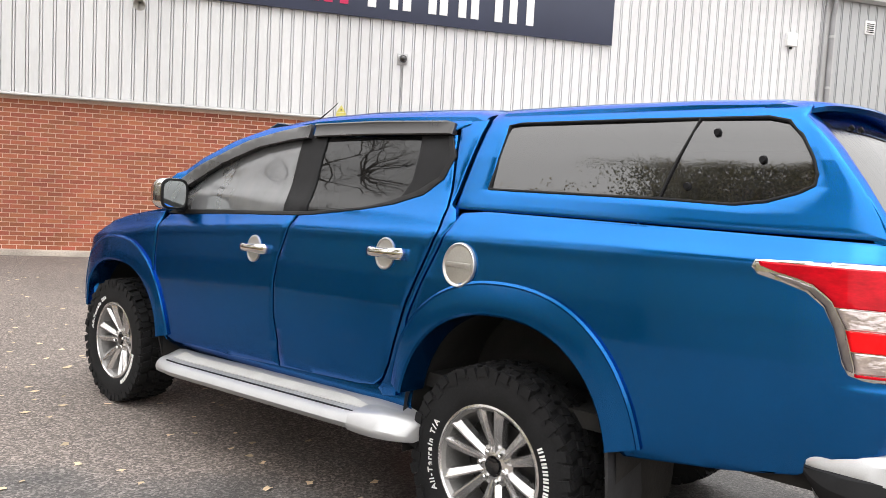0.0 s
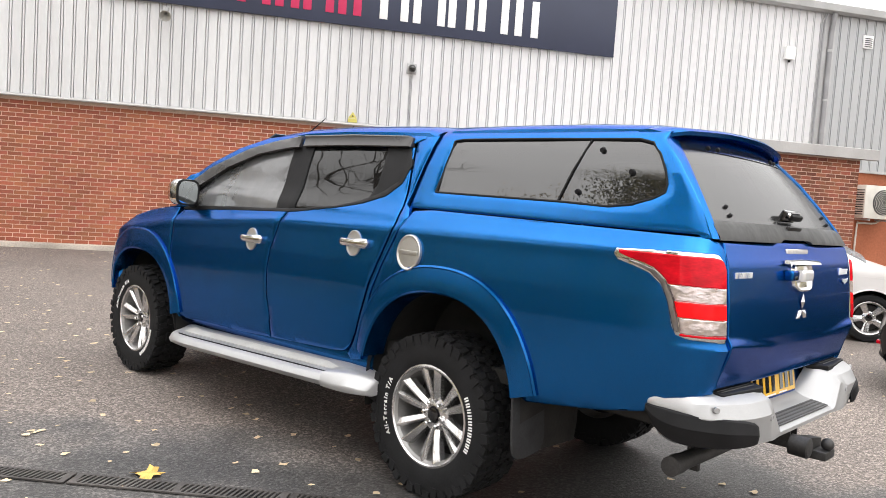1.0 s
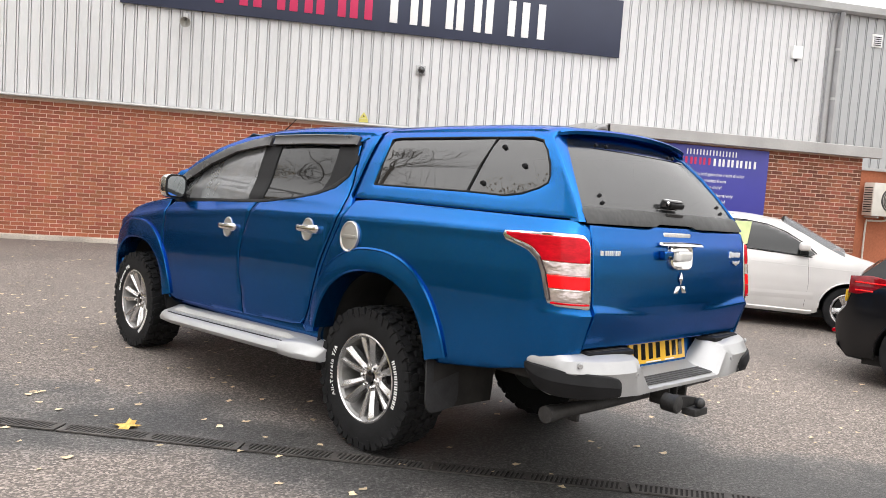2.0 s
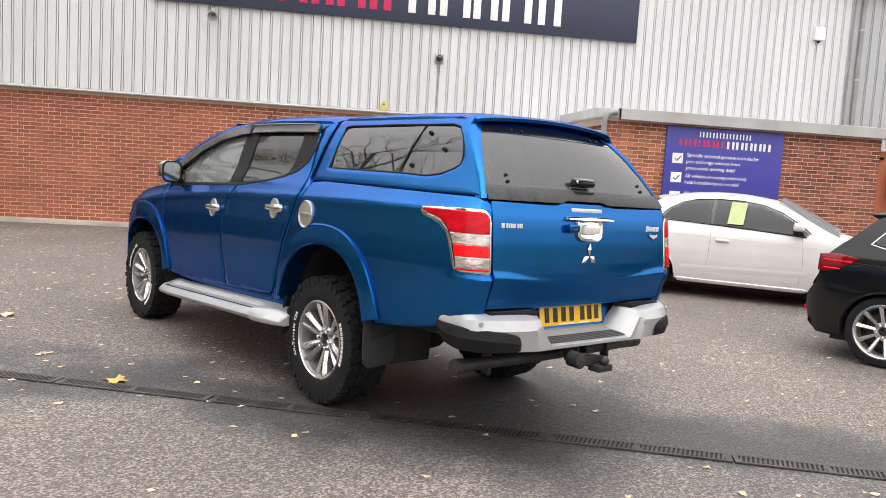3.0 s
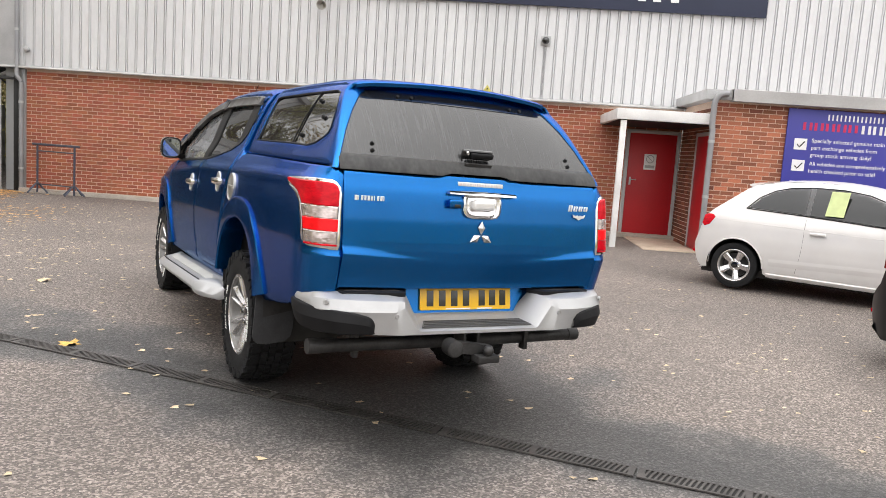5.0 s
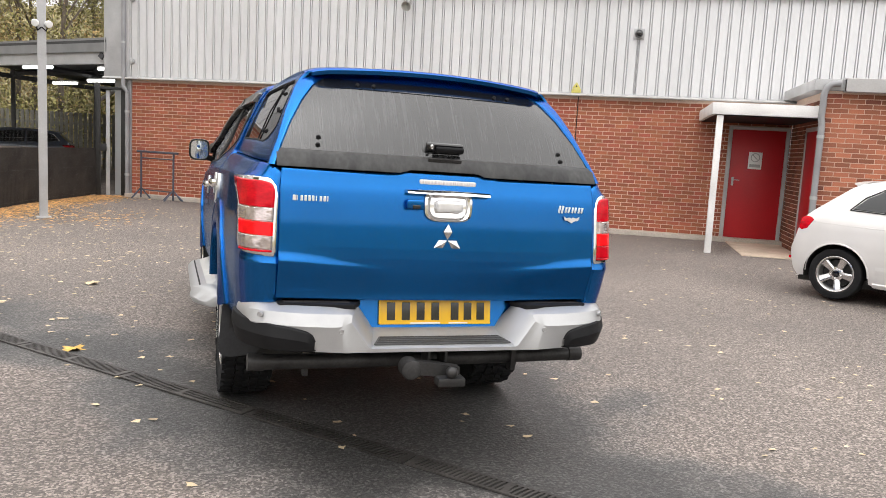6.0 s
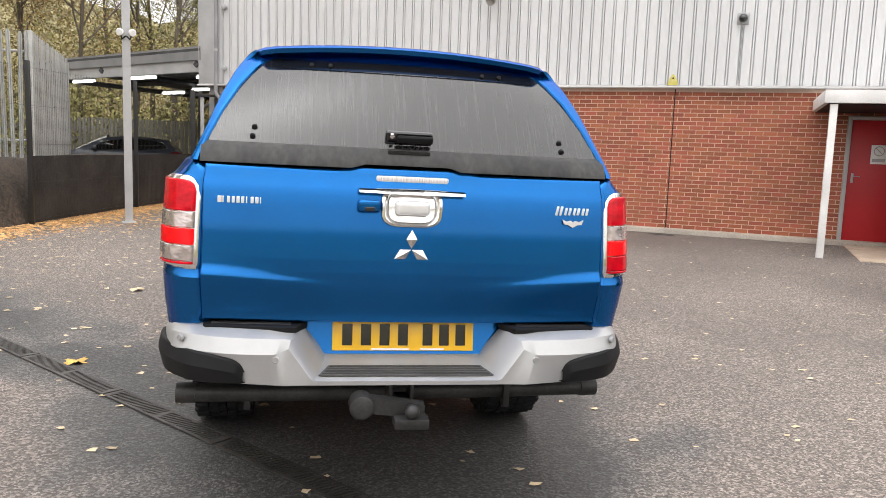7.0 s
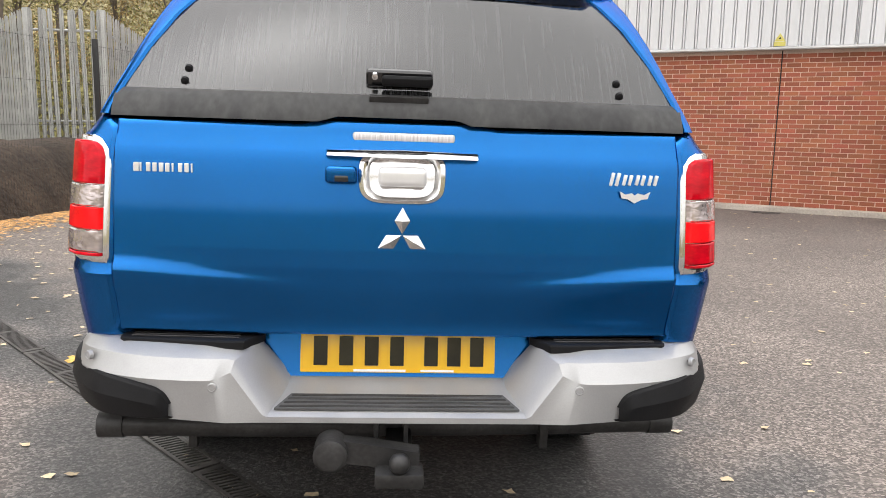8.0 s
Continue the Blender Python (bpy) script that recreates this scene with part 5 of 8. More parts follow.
    # front face of the canopy
    part("canopy_front", loft([[(s * canw(0.27, z) * 0.99, 0.266, z) for s in (-1, -0.5, 0, 0.5, 1)] for z in (1.345, 1.5, 1.66, 1.72)]), PAINT, can)

    def rear_y(x, z):
        return float(np.interp(z, *RAKE)) - 0.012 + (0.012 + float(np.interp(z, *BOW))) * min(1.0, abs(x) / frame_edge(z)) ** 2.2

    # painted frame round the rear screen
    def frame_edge(z):
        return float(np.interp(z, [1.33, 1.40, 1.50, 1.60, 1.67, 1.705, 1.73], [0.728, 0.706, 0.662, 0.606, 0.552, 0.512, 0.46]))

    zs = [1.325, 1.36, 1.40, 1.45, 1.5, 1.55, 1.6, 1.64, 1.67, 1.695, 1.715, 1.735]
    for sg in (-1, 1):
        rows = []
        for z in zs:
            o, i = canw(-1.2, z) - 0.004, frame_edge(z)
            yy = rake_edge(z)
            rows.append([(sg * (o + 0.001), yy + 0.05, z), (sg * (o + 0.002), yy + 0.004, z), (sg * (o - 0.012), yy - 0.010, z), (sg * (i + 0.008), rear_y(i, z) - 0.012, z), (sg * i, rear_y(i, z) - 0.004, z), (sg * i, rear_y(i, z) + 0.02, z)])
        part("rear_frame_pillar", loft(rows), PAINT, can)
    rows = [[(x, rear_y(x, z) + o, z) for x in np.linspace(-0.50, 0.50, 15)] for z, o in ((1.690, 0.02), (1.705, -0.004), (1.735, -0.010), (1.755, 0.0), (1.765, 0.03))]
    part("rear_frame_header", loft(rows), PAINT, can)
    # rear screen and its lower band
    rows = [[(frame_edge(z) * 1.004 * s, rear_y(frame_edge(z) * s, z) - 0.002, z) for s in np.linspace(-1, 1, 21)] for z in (1.385, 1.42, 1.46, 1.5, 1.54, 1.58, 1.62, 1.65, 1.68, 1.705)]
    screen = part("rear_screen", loft(rows), REARGLASS, can, "rain-streaked dark rear screen")
    band = []
    for s in np.linspace(-1, 1, 61):
        x = 0.728 * s
        low = 1.321 if abs(x + 0.02) > 0.19 else (1.335 if abs(x + 0.02) < 0.155 else 1.321 + 0.014 * (0.19 - abs(x + 0.02)) / 0.035)
        band.append([(x * (0.985 if z > 1.38 else 1), rear_y(x, z) - o, z) for z, o in ((low, -0.01), (low, 0.010), (low + 0.012, 0.014), (1.375, 0.012), (1.392, 0.006), (1.394, -0.002))])
    part("rear_screen_lower_band", loft(band), material("scuffed black band", (0.018, 0.018, 0.019), 0.5, spec=0.3, stain=(14, 0.13), grain=(60, 0.2), rough_vary=0.15, stretch=(1, 1, 0.4), tint=(0.30, 0.30, 0.29)), can, "scuffed black lower band of the rear screen")
    # black strip under the spoiler with four small fixings
    rows = [[(x * 0.50, rear_y(x * 0.5, z) - 0.006, z) for x in np.linspace(-1, 1, 15)] for z in (1.672, 1.69, 1.712)]
    part("screen_top_strip", loft(rows), GLOSSBLACK, screen)
    for x in (-0.36, -0.29, 0.29, 0.36):
        part("screen_hinge_bolt", lathe([(0, 0.009), (-0.008, 0.008), (-0.010, 0.001)], axis="z", seg=12), TRIM, screen).matrix_local = Matrix.Translation((x, rear_y(x, 1.69) - 0.008, 1.688)) @ Matrix.Rotation(radians(-120), 4, "X")
    for x, z in ((-0.553, 1.446), (-0.558, 1.414), (0.562, 1.446), (0.566, 1.414)):
        part("screen_stay_bolt", lathe([(0.004, 0.010), (-0.006, 0.0095), (-0.009, 0.001)], axis="z", seg=14), TRIM, screen).matrix_local = Matrix.Translation((x, rear_y(x, z) - 0.004, z)) @ Matrix.Rotation(radians(-60 + 180), 4, "X") @ Matrix.Rotation(math.pi, 4, "X")
    # turning handle of the screen
    hy = rear_y(0, 1.43)
    hb = block((-0.085, -0.012, -0.024), (0.085, 0.012, 0.024), 0.012, 3)
    hnd = part("screen_handle", hb, GLOSSBLACK, screen, "gloss black screen handle")
    hnd.matrix_local = Matrix.Translation((-0.015, hy - 0.016, 1.437)) @ Matrix.Rotation(radians(28), 4, "X")
    part("handle_grip", block((-0.045, -0.030, -0.012), (0.085, -0.014, 0.016), 0.010, 3), TRIM, hnd)
    part("handle_lock", lathe([(0, 0.009), (-0.010, 0.008), (-0.011, 0.001)], axis="z", seg=14), CHROME, hnd).matrix_local = Matrix.Translation((-0.062, -0.014, 0.012)) @ Matrix.Rotation(radians(-90), 4, "X")
    part("latch_plate", block((-0.11, -0.014, -0.022), (0.04, 0.0, 0.012), 0.003), STEEL, screen).matrix_local = Matrix.Translation((0.02, rear_y(0, 1.392) - 0.010, 1.384)) @ Matrix.Rotation(radians(28), 4, "X")
    # spoiler
    rows = []
    for s in np.linspace(-1, 1, 27):
        x = 0.580 * s
        e = max(0.0, abs(s) - 0.90) / 0.10
        zt = 1.778 - 0.030 * s * s - 0.012 * e
        yb, ye = -0.82, -1.055 + 0.070 * s * s + 0.05 * e * e
        rows.append([(x, yb, zt + 0.004), (x, yb - 0.05, zt + 0.007), (x, (yb + ye) / 2, zt + 0.006), (x, ye + 0.012, zt - 0.004), (x, ye, zt - 0.014), (x, ye + 0.008, zt - 0.030), (x, ye + 0.05, zt - 0.040), (x, yb - 0.06, zt - 0.030)])
    part("roof_spoiler", loft(rows, closed=True, cap=True), PAINT, can, "blue roof spoiler")

    # ---- tailgate
    def gate_y(x, z):
        y = float(np.interp(z, [0.77, 0.785, 0.795, 0.806, 0.90, 0.955, 1.0, 1.10, 1.20, 1.243, 1.252, 1.285, 1.31], [-1.309, -1.3085, -1.308, -1.3085, -1.332, -1.338, -1.337, -1.330, -1.318, -1.311, -1.307, -1.295, -1.287]))
        k = min(1, max(0, (abs(x) - 0.24) / 0.46))
        zc = 0.916 + 0.044 * min(1, max(0, (abs(x) - 0.24) / 0.46))
        h = 0.006 + 0.009 * k
        y -= k * float(np.interp(z - zc, [-0.18, -0.09, -h - 0.002, -h, h, h + 0.03], [0.0, 0.008, 0.019, 0.0185, 0.002, 0.0]))
        return y + 0.008 * (abs(x) / 0.70) ** 2.2

    GATLAT = (steps(-0.71, 0.71, 0.05), [0.785, 0.790, 0.795, 0.800, 0.806] + steps(0.82, 0.91, 0.02) + steps(0.912, 1.01, 0.006) + steps(1.02, 1.24, 0.02) + [1.243, 1.252, 1.27, 1.285, 1.30])
    gate = [(-0.712, 0.782), (-0.40, 0.776), (0.40, 0.776), (0.712, 0.782), (0.713, 0.90), (0.714, 1.22), (0.708, 1.313), (0.24, 1.314), (0.19, 1.324), (-0.21, 1.324), (-0.26, 1.314), (-0.708, 1.313), (-0.714, 1.22), (-0.713, 0.90)]
    tg = part("tailgate", skin(gate, lambda x, z: Vector((x, gate_y(x, z), z)), GATLAT, depth=0.03, edge=0.005, drop=0.004, inward=(0, 1, 0)), PAINT, root, smooth=32)
    gy = gate_y(0, 1.18)
    # chrome handle bezel, pull and top blade
    bez = []
    for s, o in ((1.03, -0.004), (1.0, 0.012), (0.90, 0.016), (0.80, 0.010), (0.76, 0.005), (0.1, 0.005)):
        bez.append([(-0.003 + 0.108 * s * math.copysign(abs(math.cos(a)) ** 0.45, math.cos(a)) * (1 - 0.10 * max(0, -math.sin(a))), gy - o + 0.20 * 0.063 * s * math.sin(a), 1.188 + 0.063 * s * math.copysign(abs(math.sin(a)) ** 0.45, math.sin(a))) for a in np.linspace(0, 2 * math.pi, 40, endpoint=False)])
    hz = part("tailgate_handle", loft(bez, closed=True), CHROME, tg, "chrome tailgate handle")
    part("handle_blade", loft([[(-0.195, gy + 0.004, 1.255), (-0.19, gy - 0.008, 1.253), (-0.19, gy - 0.022, 1.240), (-0.195, gy + 0.004, 1.240)], [(0, gy + 0.002, 1.258), (0, gy - 0.012, 1.255), (0, gy - 0.030, 1.238), (0, gy + 0.004, 1.238)], [(0.188, gy + 0.004, 1.254), (0.185, gy - 0.008, 1.252), (0.185, gy - 0.022, 1.238), (0.188, gy + 0.004, 1.238)]], closed=True, cap=True), CHROME, hz)
    part("handle_pull", block((-0.062, gy - 0.036, 1.166), (0.058, gy - 0.002, 1.216), 0.0165, 5), BADGE, hz)
    part("reversing_camera", block((-0.194, gy - 0.034, 1.172), (-0.116, gy + 0.004, 1.214), 0.012, 3), PAINT, tg, "blue camera pod")
    part("camera_lens", block((-0.170, gy - 0.0355, 1.176), (-0.136, gy - 0.028, 1.192), 0.003), GLOSSBLACK, tg)
    part("high_brake_lamp", block((-0.130, gate_y(0, 1.286) - 0.004, 1.275), (0.130, gate_y(0, 1.286) + 0.01, 1.299), 0.009, 3), LENS_PALE, tg, "clear high-level brake lamp")
    # three-pointed chrome emblem drawn as plain diamonds
    for ang in (0, 120, 240):
        bm = bmesh.new()
        tip = [(0, 0.002), (0.0195, 0.0355), (0.0, 0.070), (-0.0195, 0.0355)]
        base = [bm.verts.new((x, 0, z)) for x, z in tip]
        ridge = bm.verts.new((0, -0.009, 0.0355))
        for i in range(4):
            bm.faces.new((base[i], base[(i + 1) % 4], ridge))
        bm.faces.new(base)
        part("emblem_diamond", bm, CHROME, tg, "chrome diamond", smooth=10).matrix_local = Matrix.Translation((0.0, gate_y(0, 1.04) - 0.003, 1.045)) @ Matrix.Rotation(radians(ang), 4, "Y")
    # badge wording as plain bars
    for k, wd in enumerate((0.019, 0.006, 0.014, 0.014, 0.015, 0.014, 0.006, 0.014, 0.015, 0.006)):
        x = -0.664 + 0.0155 * k
        part("badge_bar", block((x, gate_y(x, 1.20) - 0.005, 1.186), (x + wd * 0.72, gate_y(x, 1.20) + 0.003, 1.208), 0.001, 1), BADGE, tg)
    for k, (wd, z0) in enumerate(((0.028, 1.182), (0.028, 1.184), (0.026, 1.185), (0.028, 1.185))):
        x = 0.529 + 0.0335 * k
        for a in (0.0, 0.015):
            bar = part("badge_bar", block((-0.0045, -0.005, z0 - 1.198), (0.0045, 0.003, (1.217 if k == 0 else 1.212) - 1.198), 0.002, 2), BADGE, tg)
            bar.matrix_local = Matrix.Translation((x + a + 0.006, gate_y(x, 1.20), 1.198)) @ Matrix.Rotation(radians(12), 4, "Y")
    bm = bmesh.new()
    wing_pts = [(-0.040, 1.160), (-0.024, 1.152), (-0.008, 1.156), (0, 1.150), (0.008, 1.156), (0.024, 1.152), (0.040, 1.160), (0.034, 1.142), (0.018, 1.140), (0.0, 1.130), (-0.018, 1.140), (-0.034, 1.142)]
    bm.faces.new([bm.verts.new((0.594 + a, gate_y(0.594, 1.145) - 0.005, b + 0.010)) for a, b in wing_pts])
    part("winged_badge", thicken(bm, 0.004), BADGE, tg, "small chrome winged badge")

    # ---- tail lamps
    lamp = round_corner
    LAMPLAT = (steps(-1.44, -0.9, 0.012), steps(0.95, 1.28, 0.02))
    full = [(-0.935, 1.262), (-0.925, 1.240), (-0.945, 1.220), (-1.02, 1.203), (-1.085, 1.184), (-1.132, 1.148), (-1.162, 1.09), (-1.182, 1.00), (-1.200, 0.974), (-1.235, 0.964), (-1.32, 0.958), (CORNER_END + 0.008, 0.955), (CORNER_END + 0.004, 0.975), (CORNER_END + 0.004, 1.20), (CORNER_END + 0.010, 1.238), (CORNER_END + 0.030, 1.262), (CORNER_END + 0.060, 1.272), (-1.25, 1.274), (-1.10, 1.268)]

    def clip(lo, hi, y_in):
        """The lamp glass between two heights, inside its chrome surround."""
        curve = [(-0.955, 1.254), (-0.962, 1.238), (-1.04, 1.226), (-1.105, 1.208), (-1.158, 1.170), (-1.194, 1.10), (-1.214, 1.0), (-1.218, 0.960)]
        zs = [p[1] for p in curve][::-1]
        ys = [p[0] for p in curve][::-1]
        left = [(float(np.interp(z, zs, ys)), z) for z in np.linspace(hi, lo, 9)]
        inner = CORNER_END + 0.021
        right = [(inner, lo), (inner, hi)] if hi < 1.2 else [(inner, lo), (inner, hi - 0.040), (inner + 0.008, hi - 0.016), (inner + 0.024, hi - 0.004), (inner + 0.05, hi)]
        return left + right

    for k in (0, 1):
        fl = mirrored if k else (lambda b: b)
        tl = part("tail_lamp", fl(skin(full, lamp(0.003), LAMPLAT, depth=0.03, edge=0.005, drop=0.004, inward=(0.7, 0.7, 0))), CHROME, root, "tail lamp in a chrome surround")
        part("red_lens", fl(skin(clip(1.152, 1.258, 0), lamp(0.0145), LAMPLAT, depth=0.01, edge=0.004, drop=0.003, inward=(0.7, 0.7, 0))), LENS_RED, tl)
        part("clear_lens", fl(skin(clip(1.096, 1.150, 0), lamp(0.0145), LAMPLAT, depth=0.01, edge=0.003, drop=0.003, inward=(0.7, 0.7, 0))), LENS_CLEAR, tl)
        part("bright_red_lens", fl(skin(clip(1.040, 1.094, 0), lamp(0.0145), LAMPLAT, depth=0.01, edge=0.003, drop=0.003, inward=(0.7, 0.7, 0))), LENS_BRIGHT, tl)
        part("reversing_lens", fl(skin(clip(0.984, 1.038, 0), lamp(0.0145), LAMPLAT, depth=0.01, edge=0.003, drop=0.003, inward=(0.7, 0.7, 0))), LENS_RED if k else LENS_CLEAR, tl)
        side_lens = [(-0.985, 1.2275), (-1.04, 1.219), (-1.105, 1.200), (-1.152, 1.164), (-1.187, 1.098), (-1.207, 1.0), (-1.208, 0.985), (-1.198, 0.988), (-1.188, 1.012), (-1.168, 1.092), (-1.140, 1.152), (-1.095, 1.189), (-1.03, 1.209)]
        part("side_lens", fl(skin(side_lens, lamp(0.0135), LAMPLAT, depth=0.01, edge=0.003, drop=0.003, inward=(0.7, 0.7, 0))), LENS_SMOKE, tl, "smoky clear side lens")
        part("lower_red_strip", fl(skin(clip(0.974, 0.982, 0), lamp(0.0145), LAMPLAT, depth=0.01, edge=0.002, drop=0.002, inward=(0.7, 0.7, 0))), LENS_RED, tl)

    # ---- number plate and its panel
    panel = [[(x, y, z) for x in np.linspace(-0.37, 0.37, 9)] for y, z in ((-1.30, 0.785), (-1.262, 0.782), (-1.226, 0.776), (-1.245, 0.655), (-1.25, 0.640))]
    pp = part("plate_panel", loft(panel), PAINT, root)
    plate = part("number_plate", block((-0.262, -1.242, 0.658), (0.262, -1.232, 0.772), 0.003), PLATE_YELLOW, root, "yellow rear number plate with black bars")
    for k, x in enumerate((-0.208, -0.140, -0.072, -0.004, 0.088, 0.150, 0.212)):
        part("plate_bar", block((x - 0.0185, -1.2445, 0.677), (x + 0.0185, -1.241, 0.755), 0.001, 1), GLOSSBLACK, plate)
    plate.matrix_local = Matrix.Translation((0, -1.245, 0.715)) @ Matrix.Rotation(radians(-9), 4, "X") @ Matrix.Translation((0, 1.237, -0.715))
    part("plate_caption_bar", block((-0.12, -1.2435, 0.661), (0.02, -1.241, 0.667)), SIGNWHITE, plate)
    part("plate_caption_bar", block((0.06, -1.2435, 0.661), (0.15, -1.241, 0.667)), SIGNWHITE, plate)
    for x in (-0.20, -0.01, 0.20):
        part("plate_lamp", block((x - 0.028, -1.262, 0.776), (x + 0.028, -1.235, 0.790), 0.004), GLOSSBLACK, pp)

    # ---- rear bumper with step
    HALF = [
        (((0.0, -1.235, 0.652), (0.0, -1.275, 0.632), (0.0, -1.292, 0.624), (0.0, -1.392, 0.598), (0.0, -1.408, 0.590), (0.0, -1.408, 0.575), (0.0, -1.25, 0.565))),
        (((-0.286, -1.235, 0.652), (-0.290, -1.275, 0.632), (-0.294, -1.292, 0.624), (-0.322, -1.392, 0.598), (-0.326, -1.408, 0.590), (-0.326, -1.408, 0.575), (-0.29, -1.25, 0.565))),
        (((-0.295, -1.235, 0.660), (-0.299, -1.277, 0.642), (-0.304, -1.295, 0.634), (-0.333, -1.396, 0.606), (-0.338, -1.412, 0.597), (-0.338, -1.410, 0.576), (-0.30, -1.25, 0.565))),
        (((-0.364, -1.255, 0.750), (-0.366, -1.290, 0.748), (-0.372, -1.320, 0.744), (-0.408, -1.386, 0.728), (-0.416, -1.404, 0.702), (-0.372, -1.414, 0.577), (-0.33, -1.25, 0.565))),
        (((-0.376, -1.260, 0.758), (-0.380, -1.300, 0.756), (-0.390, -1.335, 0.752), (-0.430, -1.388, 0.732), (-0.446, -1.412, 0.690), (-0.425, -1.418, 0.577), (-0.38, -1.25, 0.565))),
        (((-0.48, -1.265, 0.760), (-0.48, -1.305, 0.759), (-0.48, -1.350, 0.755), (-0.48, -1.390, 0.732), (-0.485, -1.420, 0.685), (-0.47, -1.412, 0.578), (-0.45, -1.25, 0.565))),
        (((-0.64, -1.265, 0.764), (-0.64, -1.300, 0.763), (-0.64, -1.340, 0.758), (-0.64, -1.382, 0.736), (-0.645, -1.408, 0.688), (-0.64, -1.385, 0.582), (-0.62, -1.25, 0.57))),
        (((-0.76, -1.235, 0.766), (-0.765, -1.262, 0.765), (-0.77, -1.298, 0.760), (-0.775, -1.332, 0.738), (-0.78, -1.352, 0.690), (-0.765, -1.315, 0.582), (-0.74, -1.22, 0.57))),
        (((-0.815, -1.195, 0.764), (-0.822, -1.215, 0.763), (-0.832, -1.240, 0.757), (-0.842, -1.262, 0.735), (-0.848, -1.275, 0.690), (-0.830, -1.245, 0.582), (-0.80, -1.19, 0.57))),
        (((-0.842, -1.140, 0.756), (-0.850, -1.148, 0.754), (-0.862, -1.158, 0.746), (-0.872, -1.168, 0.726), (-0.876, -1.172, 0.695), (-0.864, -1.168, 0.606), (-0.83, -1.14, 0.60))),
        (((-0.852, -1.118, 0.746), (-0.860, -1.122, 0.744), (-0.870, -1.126, 0.737), (-0.878, -1.130, 0.724), (-0.880, -1.132, 0.706), (-0.872, -1.128, 0.655), (-0.84, -1.118, 0.65))),
        (((-0.864, -1.104, 0.730), (-0.868, -1.106, 0.728), (-0.872, -1.108, 0.724), (-0.876, -1.109, 0.718), (-0.877, -1.109, 0.710), (-0.872, -1.108, 0.694), (-0.85, -1.104, 0.69))),
    ]
    HALF = [[(x * (1 - 0.03 * max(0, abs(x) - 0.5) / 0.37), y, z) for x, y, z in r] for r in HALF]
    rows = [[(-x, y, z) for x, y, z in r] for r in reversed(HALF[1:])] + [list(r) for r in HALF]
    def refine(block_rows, n=3):
        lines = [smooth_line([r[i] for r in block_rows], n) for i in range(len(block_rows[0]))]
        return [[ln[j] for ln in lines] for j in range(len(lines[0]))]

    outer_left = refine([list(r) for r in HALF[4:]])
    outer_right = [[(-x, y, z) for x, y, z in r] for r in reversed(outer_left)]
    rows = outer_right + [[(-x, y, z) for x, y, z in r] for r in reversed(HALF[1:4])] + [list(r) for r in HALF[:4]] + outer_left
    bump = part("rear_bumper", thicken(loft(rows), 0.012), SATIN, root, "satin silver rear step bumper", smooth=24)
    def shelf(lo, hi, bevel=0.0):
        bm = block(lo, hi, bevel, 1)
        for v in bm.verts:
            v.co.x *= 1 + 2.0 * (-1.326 - v.co.y)
            v.co.z += 0.957 + 0.256 * v.co.y
        return bm

    pad = part("step_tread", shelf((-0.276, -1.390, 0.001), (0.276, -1.326, 0.006)), TREAD, bump, "ribbed grey step tread")
    for k in range(4):
        part("tread_rib", shelf((-0.268, -1.385 + 0.0160 * k, 0.005), (0.268, -1.379 + 0.0160 * k, 0.0085), 0.001), STEEL, pad)
    for sg in (-1, 1):
        fl = (lambda b: b) if sg < 0 else mirrored
        top = loft([[(x, y0, 0.758), (x, y0, 0.7690), (x, y1 + 0.006, 0.7672), (x, y1, 0.7640), (x, y1, 0.746)] for x, y0, y1 in ((-0.352, -1.256, -1.268), (-0.392, -1.256, -1.352), (-0.44, -1.256, -1.355), (-0.696, -1.254, -1.326), (-0.706, -1.254, -1.318))], cap=True)
        tp = part("step_pad", fl(top), TRIM, bump, "black ribbed step pad", smooth=20)
        for j in range(3):
            part("pad_rib", fl(tube([(-0.41, -1.280 - 0.020 * j, 0.7682), (-0.68, -1.276 - 0.016 * j, 0.7682)], 0.0024, 6)), STEEL, tp)
        cap_rows = []
        for x, y, z1, z0, bulge in ((-0.562, -1.400, 0.622, 0.584, 0.002), (-0.580, -1.406, 0.652, 0.582, 0.008), (-0.61, -1.404, 0.668, 0.581, 0.011), (-0.66, -1.394, 0.680, 0.580, 0.012), (-0.73, -1.364, 0.690, 0.579, 0.013), (-0.785, -1.306, 0.696, 0.577, 0.014), (-0.836, -1.238, 0.700, 0.583, 0.012), (-0.858, -1.172, 0.704, 0.606, 0.009), (-0.862, -1.130, 0.706, 0.650, 0.006), (-0.860, -1.106, 0.708, 0.690, 0.003)):
            n = Vector((x + 0.25, y + 1.0, 0)).normalized()
            zm = z1 - (z1 - z0) * 0.42
            pts = []
            for z, o in ((z1 + 0.004, -0.02), (z1, 0.003), (z1 - 0.004, bulge * 0.6), (zm, bulge * 1.5), (zm - 0.012, bulge * 1.25), (z0 + 0.008, bulge * 0.2), (z0, -0.02)):
                pts.append((x * 0.985 + n.x * (o + 0.015), y + n.y * (o + 0.015), z))
            cap_rows.append(pts)
        part("bumper_end_cap", fl(loft(refine(cap_rows))), TRIM, bump, "black bumper end cap", smooth=16)
